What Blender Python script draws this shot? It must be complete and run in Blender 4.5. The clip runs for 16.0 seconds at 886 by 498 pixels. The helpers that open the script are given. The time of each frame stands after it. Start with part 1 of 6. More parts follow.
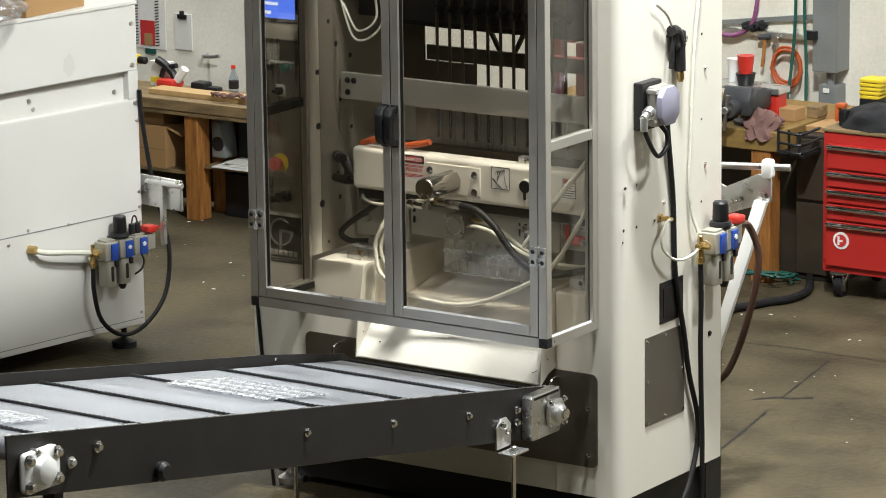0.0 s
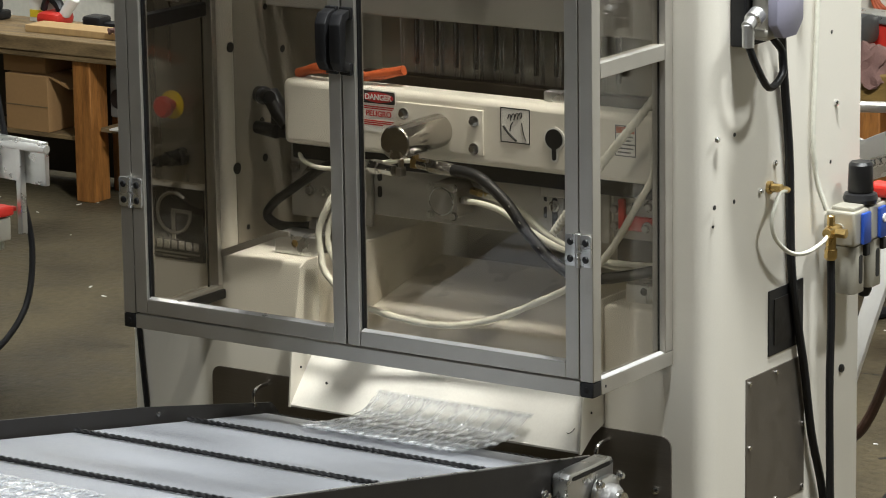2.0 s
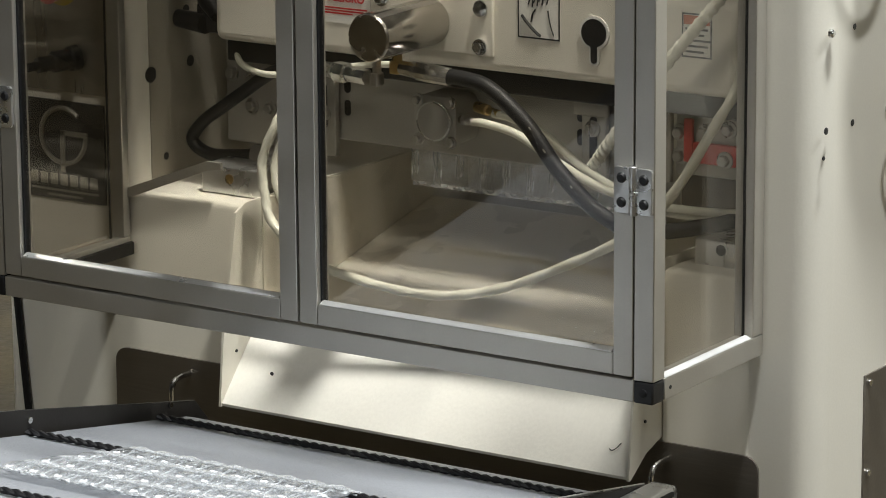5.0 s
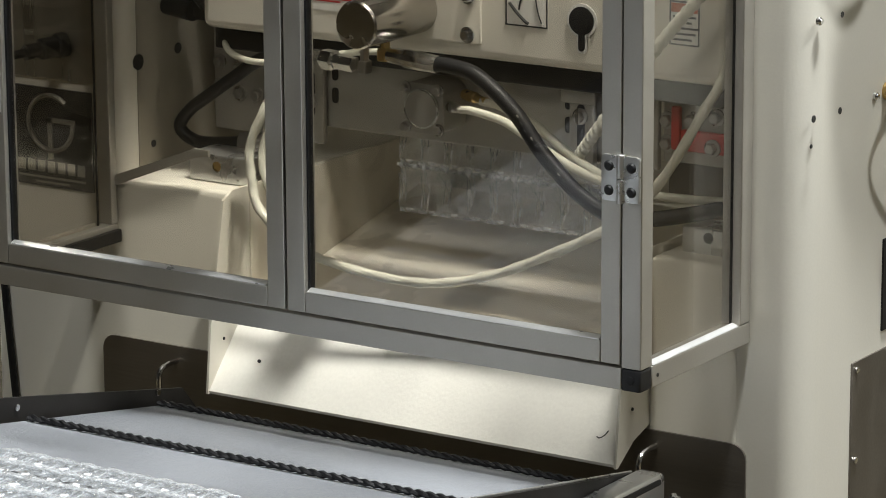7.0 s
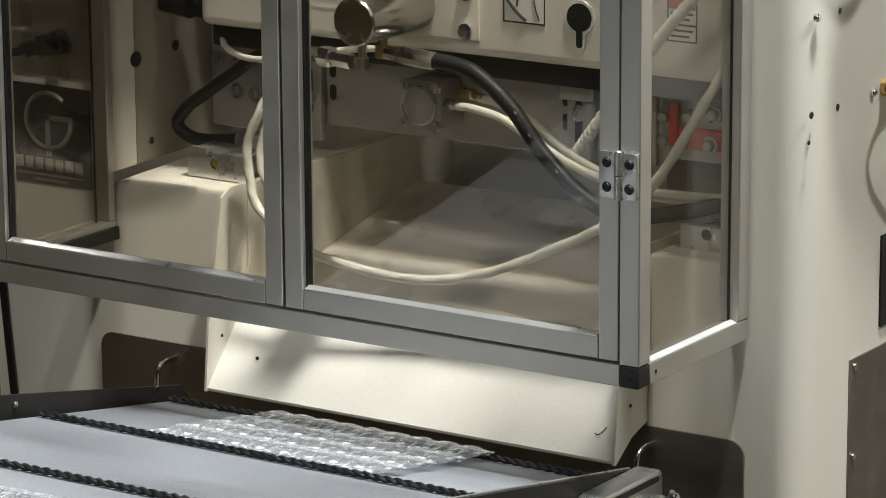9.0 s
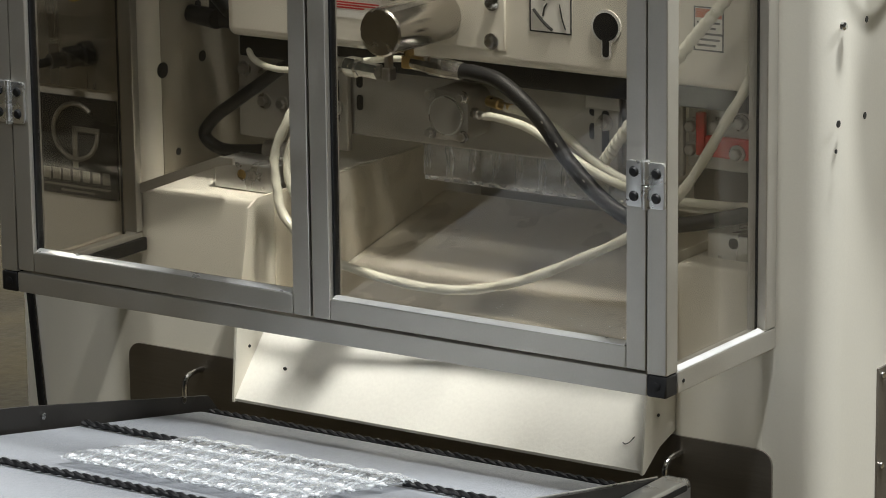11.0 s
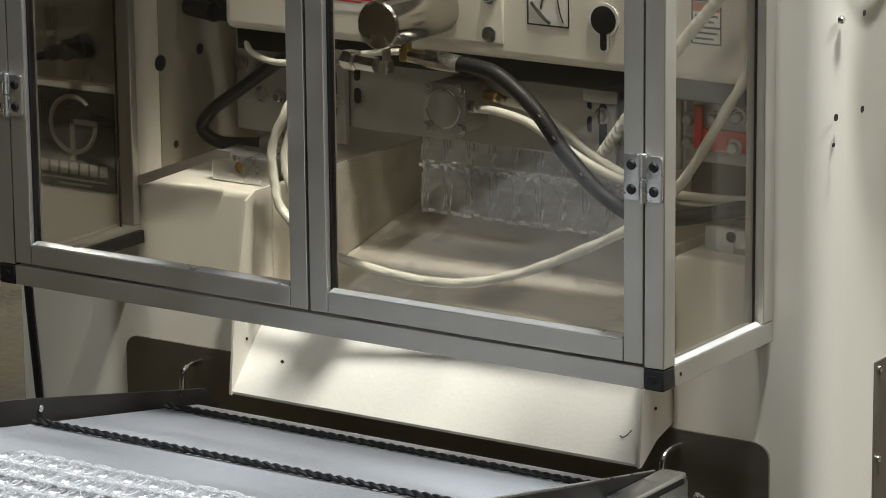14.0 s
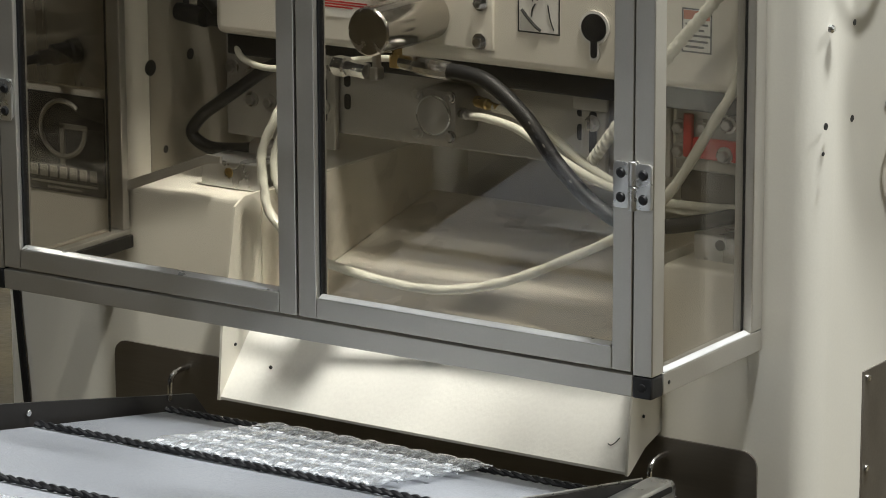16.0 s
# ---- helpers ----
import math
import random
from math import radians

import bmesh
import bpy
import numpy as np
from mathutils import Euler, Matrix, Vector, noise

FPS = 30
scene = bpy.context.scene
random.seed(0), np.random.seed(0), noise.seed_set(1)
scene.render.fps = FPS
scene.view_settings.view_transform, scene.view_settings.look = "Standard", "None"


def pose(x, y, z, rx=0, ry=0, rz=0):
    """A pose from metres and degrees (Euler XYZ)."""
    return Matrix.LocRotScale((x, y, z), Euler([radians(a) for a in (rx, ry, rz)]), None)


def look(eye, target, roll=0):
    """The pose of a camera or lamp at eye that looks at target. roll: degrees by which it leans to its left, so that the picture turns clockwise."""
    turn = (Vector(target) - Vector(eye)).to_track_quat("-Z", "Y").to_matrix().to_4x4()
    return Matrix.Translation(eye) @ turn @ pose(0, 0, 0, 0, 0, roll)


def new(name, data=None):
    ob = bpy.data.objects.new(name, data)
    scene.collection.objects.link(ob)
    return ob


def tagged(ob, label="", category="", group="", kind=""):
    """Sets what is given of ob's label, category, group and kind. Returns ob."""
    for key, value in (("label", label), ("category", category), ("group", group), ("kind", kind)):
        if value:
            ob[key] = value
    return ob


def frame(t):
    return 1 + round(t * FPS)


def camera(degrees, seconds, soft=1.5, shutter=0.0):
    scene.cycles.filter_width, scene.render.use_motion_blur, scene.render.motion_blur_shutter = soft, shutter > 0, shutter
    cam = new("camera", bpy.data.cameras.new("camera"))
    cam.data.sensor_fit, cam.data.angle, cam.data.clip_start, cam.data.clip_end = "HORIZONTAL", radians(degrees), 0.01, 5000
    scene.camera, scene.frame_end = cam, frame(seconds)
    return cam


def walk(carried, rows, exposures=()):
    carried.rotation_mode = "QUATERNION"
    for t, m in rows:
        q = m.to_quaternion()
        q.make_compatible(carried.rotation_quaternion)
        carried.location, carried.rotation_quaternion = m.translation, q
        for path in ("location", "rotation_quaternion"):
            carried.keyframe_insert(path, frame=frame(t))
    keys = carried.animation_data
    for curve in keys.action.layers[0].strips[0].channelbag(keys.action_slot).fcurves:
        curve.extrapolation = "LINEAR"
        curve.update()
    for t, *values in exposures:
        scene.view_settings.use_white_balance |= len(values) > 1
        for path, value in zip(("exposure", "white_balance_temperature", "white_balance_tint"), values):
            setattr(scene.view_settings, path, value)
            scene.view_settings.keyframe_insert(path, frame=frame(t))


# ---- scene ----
cam = camera(13.754, 16.0, 0.8, 0.3)
PATH = [
    (0, pose(5.9071, -9.2681, 3.5095) @ pose(0, 0, 0, 0, 0, 34.164) @ pose(0, 0, 0, 77.338) @ pose(0, 0, 0, 0, 0, -0.740)),
    (0.5, pose(5.1833, -8.2069, 3.2170) @ pose(0, 0, 0, 0, 0, 34.103) @ pose(0, 0, 0, 77.280) @ pose(0, 0, 0, 0, 0, -0.599)),
    (1, pose(4.5363, -7.2581, 2.9555) @ pose(0, 0, 0, 0, 0, 33.922) @ pose(0, 0, 0, 77.280) @ pose(0, 0, 0, 0, 0, -0.624)),
    (1.5, pose(4.0261, -6.5101, 2.7494) @ pose(0, 0, 0, 0, 0, 33.807) @ pose(0, 0, 0, 77.283) @ pose(0, 0, 0, 0, 0, -0.642)),
    (2, pose(3.5351, -5.7900, 2.5509) @ pose(0, 0, 0, 0, 0, 33.801) @ pose(0, 0, 0, 77.255) @ pose(0, 0, 0, 0, 0, -0.814)),
    (2.5, pose(3.0926, -5.1412, 2.3721) @ pose(0, 0, 0, 0, 0, 33.692) @ pose(0, 0, 0, 77.214) @ pose(0, 0, 0, 0, 0, -0.853)),
    (3, pose(2.7363, -4.6188, 2.2281) @ pose(0, 0, 0, 0, 0, 33.633) @ pose(0, 0, 0, 76.847) @ pose(0, 0, 0, 0, 0, -0.816)),
    (3.5, pose(2.4236, -4.1602, 2.1017) @ pose(0, 0, 0, 0, 0, 33.495) @ pose(0, 0, 0, 76.645) @ pose(0, 0, 0, 0, 0, -0.893)),
    (4, pose(2.3440, -4.0435, 2.0695) @ pose(0, 0, 0, 0, 0, 33.606) @ pose(0, 0, 0, 76.505) @ pose(0, 0, 0, 0, 0, -0.598)),
    (6.5, pose(2.3440, -4.0435, 2.0695) @ pose(0, 0, 0, 0, 0, 33.352) @ pose(0, 0, 0, 76.167) @ pose(0, 0, 0, 0, 0, -0.299)),
    (7, pose(2.3440, -4.0435, 2.0695) @ pose(0, 0, 0, 0, 0, 33.289) @ pose(0, 0, 0, 76.142) @ pose(0, 0, 0, 0, 0, -0.321)),
    (7.5, pose(2.3440, -4.0435, 2.0695) @ pose(0, 0, 0, 0, 0, 33.303) @ pose(0, 0, 0, 76.101) @ pose(0, 0, 0, 0, 0, -0.359)),
    (8, pose(2.3440, -4.0435, 2.0695) @ pose(0, 0, 0, 0, 0, 33.316) @ pose(0, 0, 0, 76.096) @ pose(0, 0, 0, 0, 0, -0.428)),
    (8.5, pose(2.3440, -4.0435, 2.0695) @ pose(0, 0, 0, 0, 0, 33.281) @ pose(0, 0, 0, 76.123) @ pose(0, 0, 0, 0, 0, -0.415)),
    (9, pose(2.3440, -4.0435, 2.0695) @ pose(0, 0, 0, 0, 0, 33.256) @ pose(0, 0, 0, 76.093) @ pose(0, 0, 0, 0, 0, -0.373)),
    (11.5, pose(2.3440, -4.0435, 2.0695) @ pose(0, 0, 0, 0, 0, 33.764) @ pose(0, 0, 0, 76.313) @ pose(0, 0, 0, 0, 0, -0.675)),
    (12, pose(2.3440, -4.0435, 2.0695) @ pose(0, 0, 0, 0, 0, 33.754) @ pose(0, 0, 0, 76.398) @ pose(0, 0, 0, 0, 0, -0.576)),
    (12.5, pose(2.3440, -4.0435, 2.0695) @ pose(0, 0, 0, 0, 0, 33.713) @ pose(0, 0, 0, 76.206) @ pose(0, 0, 0, 0, 0, -0.366)),
    (13, pose(2.3440, -4.0435, 2.0695) @ pose(0, 0, 0, 0, 0, 33.787) @ pose(0, 0, 0, 76.113) @ pose(0, 0, 0, 0, 0, -0.163)),
    (13.5, pose(2.3440, -4.0435, 2.0695) @ pose(0, 0, 0, 0, 0, 33.849) @ pose(0, 0, 0, 76.149) @ pose(0, 0, 0, 0, 0, -0.376)),
    (14, pose(2.3440, -4.0435, 2.0695) @ pose(0, 0, 0, 0, 0, 33.651) @ pose(0, 0, 0, 76.143) @ pose(0, 0, 0, 0, 0, -0.599)),
    (14.5, pose(2.3440, -4.0435, 2.0695) @ pose(0, 0, 0, 0, 0, 33.478) @ pose(0, 0, 0, 76.097) @ pose(0, 0, 0, 0, 0, -0.419)),
    (15, pose(2.3440, -4.0435, 2.0695) @ pose(0, 0, 0, 0, 0, 33.436) @ pose(0, 0, 0, 76.059) @ pose(0, 0, 0, 0, 0, -0.165)),
    (15.5, pose(2.3440, -4.0435, 2.0695) @ pose(0, 0, 0, 0, 0, 33.382) @ pose(0, 0, 0, 76.104) @ pose(0, 0, 0, 0, 0, -0.099)),
    (16, pose(2.3440, -4.0435, 2.0695) @ pose(0, 0, 0, 0, 0, 33.476) @ pose(0, 0, 0, 76.246) @ pose(0, 0, 0, 0, 0, -0.204)),
]
walk(cam, PATH, [(0, 0.12), (0.5, -0.08), (1, -0.15), (1.5, -0.2), (2, -0.17), (3, -0.08), (3.5, -0.08), (4.2, -0.19), (6.5, -0.22), (16, -0.2)])

# ---- light: a closed hall lit by ceiling fixtures ----
world = bpy.data.worlds.new("hall_air")
scene.world = world
world.use_nodes = True
world.node_tree.nodes["Background"].inputs[0].default_value = (1.0, 0.93, 0.82, 1)
world.node_tree.nodes["Background"].inputs[1].default_value = 0.003


def area_lamp(x, y, z, sx, sy, power, target=None):
    d = bpy.data.lights.new("ceiling_tube", "AREA")
    d.shape, d.size, d.size_y, d.energy, d.color = "RECTANGLE", sx, sy, power, (0.972, 1.0, 0.992)
    o = new("ceiling_tube", d)
    o.matrix_world = look((x, y, z), target or (x, y + 0.001, 0))
    return o


# x, y, power and length of each unseen fixture; the last four are fill
LAMPS = [(0.75, -0.05, 515, 0.5), (2.6, 1.0, 195, 0.7), (5.4, -3.0, 50, 2.4), (-0.7, -4.4, 125, 2.4), (-5.0, 3.7, 190, 2.4), (-1.4, 4.3, 42, 2.4)]
LAMP_Z = 5.2
for lx, ly, lp, ll in LAMPS:
    area_lamp(lx, ly, LAMP_Z - 0.09, 0.3, ll, lp)


# ---- materials ----
def material(name, base, rough=0.5, metal=0.0, scale=8.0, vary=0.08, bump=0.02, fine=120.0, stretch=(1, 1, 1), rough_vary=0.1, spec=0.5, other=None, contrast=1.5):
    """A surface with two scales of variation; stretch draws the grain out along an axis."""
    m = bpy.data.materials.new(name)
    m.use_nodes = True
    nt = m.node_tree
    b = nt.nodes["Principled BSDF"]
    n = nt.nodes.new
    tc, mp = n("ShaderNodeTexCoord"), n("ShaderNodeMapping")
    mp.inputs["Scale"].default_value = stretch
    nt.links.new(tc.outputs["Object"], mp.inputs[0])
    n1, n2 = n("ShaderNodeTexNoise"), n("ShaderNodeTexNoise")
    n1.inputs["Scale"].default_value, n1.inputs["Detail"].default_value = scale, 5
    n2.inputs["Scale"].default_value, n2.inputs["Detail"].default_value = fine, 3
    nt.links.new(mp.outputs[0], n1.inputs[0])
    nt.links.new(mp.outputs[0], n2.inputs[0])
    mix = n("ShaderNodeMix")
    mix.data_type = "RGBA"
    dark = other or tuple(c * (1 - vary * 2) for c in base)
    lite = tuple(min(1, c * (1 + vary)) for c in base)
    mix.inputs[6].default_value, mix.inputs[7].default_value = (*dark, 1), (*lite, 1)
    add = n("ShaderNodeMath")
    add.operation = "MULTIPLY_ADD"
    add.inputs[1].default_value, add.inputs[2].default_value = 0.35, 0.0
    nt.links.new(n2.outputs[0], add.inputs[0])
    add2 = n("ShaderNodeMath")
    add2.operation = "MULTIPLY_ADD"
    add2.inputs[1].default_value = 0.75
    nt.links.new(n1.outputs[0], add2.inputs[0])
    nt.links.new(add.outputs[0], add2.inputs[2])
    cut = n("ShaderNodeMath")
    cut.operation, cut.use_clamp = "MULTIPLY_ADD", True
    cut.inputs[1].default_value, cut.inputs[2].default_value = contrast, 0.55 * (1 - contrast)
    nt.links.new(add2.outputs[0], cut.inputs[0])
    nt.links.new(cut.outputs[0], mix.inputs[0])
    nt.links.new(mix.outputs[2], b.inputs["Base Color"])
    rr = n("ShaderNodeMapRange")
    rr.inputs[1].default_value, rr.inputs[2].default_value = 0.25, 0.75
    rr.inputs[3].default_value, rr.inputs[4].default_value = max(0.02, rough - rough_vary), min(1, rough + rough_vary)
    nt.links.new(n1.outputs[0], rr.inputs[0])
    nt.links.new(rr.outputs[0], b.inputs["Roughness"])
    b.inputs["Metallic"].default_value = metal
    b.inputs["Specular IOR Level"].default_value = spec
    if bump:
        bp = n("ShaderNodeBump")
        bp.inputs["Strength"].default_value, bp.inputs["Distance"].default_value = bump, 0.01
        nt.links.new(n2.outputs[0], bp.inputs["Height"])
        nt.links.new(bp.outputs[0], b.inputs["Normal"])
    return m


def clear(name, color, rough, ior=1.45, bump=0.0, scale=30.0, mix=0.0, patchy=0.0):
    """Clear plastic or glass: a thin sheet that lets light through and mirrors a little."""
    m = bpy.data.materials.new(name)
    m.use_nodes = True
    nt = m.node_tree
    n = nt.nodes.new
    out = nt.nodes["Material Output"]
    nt.nodes.remove(nt.nodes["Principled BSDF"])
    tr, gl, fr, sh = n("ShaderNodeBsdfTransparent"), n("ShaderNodeBsdfGlossy"), n("ShaderNodeLayerWeight"), n("ShaderNodeMixShader")
    pw, ma = n("ShaderNodeMath"), n("ShaderNodeMath")
    pw.operation, ma.operation = "POWER", "MULTIPLY_ADD"
    pw.inputs[1].default_value = 5.0
    f0 = ((ior - 1) / (ior + 1)) ** 2
    ma.inputs[1].default_value, ma.inputs[2].default_value = 1 - f0, f0
    nt.links.new(fr.outputs["Facing"], pw.inputs[0])
    nt.links.new(pw.outputs[0], ma.inputs[0])
    tr.inputs[0].default_value = (*color, 1)
    gl.inputs["Roughness"].default_value = rough
    nt.links.new(ma.outputs[0], sh.inputs[0])
    nt.links.new(tr.outputs[0], sh.inputs[1])
    nt.links.new(gl.outputs[0], sh.inputs[2])
    last = sh
    if mix:
        df, s2 = n("ShaderNodeBsdfDiffuse"), n("ShaderNodeMixShader")
        df.inputs[0].default_value = (0.8, 0.82, 0.84, 1)
        s2.inputs[0].default_value = mix
        nt.links.new(sh.outputs[0], s2.inputs[1])
        nt.links.new(df.outputs[0], s2.inputs[2])
        if patchy:
            # noise mixes in white here and there, in place of glints on creases
            tp, np_, rp_ = n("ShaderNodeTexCoord"), n("ShaderNodeTexNoise"), n("ShaderNodeMapRange")
            np_.inputs["Scale"].default_value, np_.inputs["Detail"].default_value = patchy, 3
            rp_.inputs[1].default_value, rp_.inputs[2].default_value = 0.48, 0.66
            rp_.inputs[3].default_value, rp_.inputs[4].default_value = mix * 0.2, mix
            nt.links.new(tp.outputs["Object"], np_.inputs[0])
            nt.links.new(np_.outputs[0], rp_.inputs[0])
            nt.links.new(rp_.outputs[0], s2.inputs[0])
        last = s2
    if bump:
        tc, tx, bp = n("ShaderNodeTexCoord"), n("ShaderNodeTexNoise"), n("ShaderNodeBump")
        tx.inputs["Scale"].default_value, tx.inputs["Detail"].default_value = scale, 3
        bp.inputs["Strength"].default_value, bp.inputs["Distance"].default_value = bump, 0.02
        nt.links.new(tc.outputs["Object"], tx.inputs[0])
        nt.links.new(tx.outputs[0], bp.inputs["Height"])
        nt.links.new(bp.outputs[0], gl.inputs["Normal"])
        nt.links.new(bp.outputs[0], fr.inputs["Normal"])
    nt.links.new(last.outputs[0], out.inputs[0])
    return m


def glow(name, color, power):
    m = bpy.data.materials.new(name)
    m.use_nodes = True
    b = m.node_tree.nodes["Principled BSDF"]
    b.inputs["Base Color"].default_value = (*[c * 0.3 for c in color], 1)
    b.inputs["Emission Color"].default_value = (*color, 1)
    b.inputs["Emission Strength"].default_value = power
    return m


CREAM = material("cream_powder_coat", (0.72, 0.69, 0.61), 0.38, 0, 3.0, 0.035, 0.03, 260)
WHITE = material("white_powder_coat", (0.58, 0.57, 0.535), 0.35, 0, 3.0, 0.03, 0.03, 260)
ALU = material("anodised_aluminium", (0.52, 0.50, 0.455), 0.38, 0.72, 14.0, 0.06, 0.02, 300, (1, 1, 1))
BRIGHT = material("bare_aluminium", (0.66, 0.66, 0.65), 0.3, 0.9, 20.0, 0.06, 0.03, 200)
STEEL = material("brushed_stainless", (0.50, 0.48, 0.45), 0.32, 0.95, 30.0, 0.10, 0.03, 300, (1, 1, 0.06))
CANISTER = material("turned_steel", (0.60, 0.57, 0.53), 0.24, 1.0, 45.0, 0.16, 0.012, 260, (1, 0.02, 1), contrast=1.6)
BEDSTEEL = material("worn_tan_steel", (0.80, 0.745, 0.63), 0.30, 0.0, 8.0, 0.10, 0.04, 200)
PLATEGREY = material("warm_grey_plate", (0.40, 0.385, 0.35), 0.45, 0.35, 9.0, 0.08, 0.04, 160)
CHROME = material("polished_steel", (0.72, 0.72, 0.72), 0.16, 1.0, 30.0, 0.05, 0.0)
DARKSTEEL = material("dark_brushed_plate", (0.20, 0.18, 0.155), 0.42, 0.75, 26.0, 0.10, 0.04, 260, (0.06, 1, 1))
RAIL = material("dark_bronze_side_plate", (0.017, 0.0155, 0.0145), 0.48, 0.1, 12.0, 0.10, 0.03, 240, spec=0.35)
BLACK = material("black_plastic", (0.012, 0.012, 0.013), 0.42, 0, 20.0, 0.15, 0.03, spec=0.4)
RUBBER = material("black_rubber", (0.010, 0.010, 0.011), 0.5, 0, 30.0, 0.2, 0.04, 300, spec=0.3)
BELT = material("pale_grey_belt", (0.20, 0.208, 0.225), 0.46, 0, 3.2, 0.24, 0.35, 160, (0.8, 2.2, 1), contrast=2.0, rough_vary=0.16)
HOSEWHITE = material("milky_tube", (0.66, 0.65, 0.56), 0.34, 0, 60.0, 0.10, 0.06, 200)
BRASS = material("brass", (0.62, 0.44, 0.18), 0.3, 1.0, 40.0, 0.1, 0.02)
RED = material("red_paint", (0.42, 0.022, 0.018), 0.35, 0, 6.0, 0.08, 0.03)
REDPLASTIC = material("red_plastic", (0.55, 0.03, 0.02), 0.4, 0, 20.0, 0.1, 0.02)
ORANGE = material("orange_rubber", (0.48, 0.095, 0.025), 0.5, 0, 20.0, 0.12, 0.03)
YELLOW = material("yellow_plastic", (0.75, 0.55, 0.03), 0.45, 0, 20.0, 0.1, 0.03)
BLUE = material("blue_plastic", (0.015, 0.065, 0.36), 0.4, 0, 20.0, 0.1, 0.02)
GREEN = material("green_plastic", (0.02, 0.20, 0.16), 0.4, 0, 20.0, 0.1, 0.02)
TEAL = material("green_hose", (0.012, 0.085, 0.066), 0.5, 0, 20.0, 0.1, 0.02)
GREYPLASTIC = material("grey_enamel", (0.20, 0.21, 0.205), 0.45, 0, 10.0, 0.08, 0.03)
LILAC = material("lilac_grey_motor_cap", (0.27, 0.265, 0.345), 0.5, 0, 20.0, 0.06, 0.03)
WHITEPLASTIC = material("white_plastic", (0.78, 0.78, 0.76), 0.4, 0, 20.0, 0.04, 0.02)
INK = material("black_ink", (0.02, 0.02, 0.02), 0.6, 0, 50.0, 0.1, 0)
REDINK = material("red_ink", (0.50, 0.03, 0.03), 0.6, 0, 50.0, 0.1, 0)
PAPER = material("white_label", (0.76, 0.75, 0.71), 0.55, 0, 30.0, 0.03, 0)
WOOD = material("worn_bench_wood", (0.23, 0.158, 0.075), 0.65, 0, 7.0, 0.3, 0.2, 60, (1, 6, 6), other=(0.07, 0.045, 0.02), contrast=2.2)
LEGWOOD = material("stained_post_wood", (0.36, 0.15, 0.035), 0.55, 0, 9.0, 0.3, 0.15, 60, (5, 5, 0.5), other=(0.12, 0.045, 0.01), contrast=2.4)
CARD = material("brown_cardboard", (0.37, 0.215, 0.09), 0.8, 0, 6.0, 0.08, 0.05, 90)
CLOTH = material("dusty_pink_cloth", (0.19, 0.105, 0.09), 0.9, 0, 40.0, 0.2, 0.3, 200)
DARKCLOTH = material("black_cloth", (0.012, 0.012, 0.014), 0.9, 0, 40.0, 0.2, 0.3, 200)
CONCRETE = material("stained_concrete", (0.072, 0.0575, 0.032), 0.6, 0, 2.6, 0.35, 0.35, 38, rough_vary=0.18, other=(0.026, 0.021, 0.013), contrast=2.6, spec=0.2)
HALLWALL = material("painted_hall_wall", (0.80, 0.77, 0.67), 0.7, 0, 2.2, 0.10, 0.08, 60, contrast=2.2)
# walls and ceiling out of view, kept dark so the panes mirror little
FARWALL = material("unseen_hall_wall", (0.11, 0.105, 0.095), 0.7, 0, 1.5, 0.06, 0.08, 60)
CEILING = material("hall_ceiling", (0.12, 0.115, 0.105), 0.8, 0, 1.5, 0.1, 0.05, 30)
GLASS = clear("door_pane", (0.955, 0.935, 0.90), 0.02, 1.68)
# film, edges and seals carry patchy white that stands for glints
FILM = clear("clear_film", (0.975, 0.98, 0.985), 0.07, 2.1, 0.28, 34.0, 0.26, 24.0)
LANE = clear("stretched_film", (0.94, 0.94, 0.93), 0.12, 1.6, 0.2, 40.0, 0.03, 50.0)
EDGEFILM = clear("film_edge_glint", (0.95, 0.95, 0.94), 0.10, 2.2, 0.2, 60.0, 0.16, 40.0)
SEAL = clear("sealed_film", (0.93, 0.94, 0.95), 0.16, 2.6, 0.5, 90.0, 0.85, 60.0)
PANEL = material("satin_steel_panel", (0.40, 0.38, 0.34), 0.30, 0.85, 30.0, 0.10, 0.03, 300, (1, 1, 0.06))
DULLBEIGE = material("dull_beige", (0.31, 0.28, 0.225), 0.5, 0.1, 4.0, 0.10, 0.04, 180)
# faint blotches in the chute's cream stand for soft mottled shadows
CHUTE = material("mottled_cream_sheet", (0.81, 0.795, 0.745), 0.36, 0, 6.0, 0.05, 0.04, 200, (1.0, 1.0, 0.5), contrast=2.0)
DIECAST = material("warm_die_cast_zinc", (0.43, 0.41, 0.345), 0.42, 0.45, 14.0, 0.07, 0.04, 220)
IRON = material("grey_cast_iron", (0.05, 0.053, 0.056), 0.5, 0.2, 14.0, 0.15, 0.06)
BRONZE = material("dark_bronze_plate", (0.055, 0.042, 0.028), 0.5, 0.3, 10.0, 0.15, 0.04)
SCREEN = glow("lit_screen", (0.08, 0.18, 0.9), 1.6)
TUBE = glow("lit_tube", (1.0, 0.94, 0.82), 7.0)
NAMEPLATE = material("dark_nameplate", (0.018, 0.016, 0.015), 0.4, 0.3, 40.0, 0.1, 0.03)
NAMEMETAL = material("nameplate_metal", (0.30, 0.285, 0.245), 0.45, 0.5, 40.0, 0.05, 0.0)


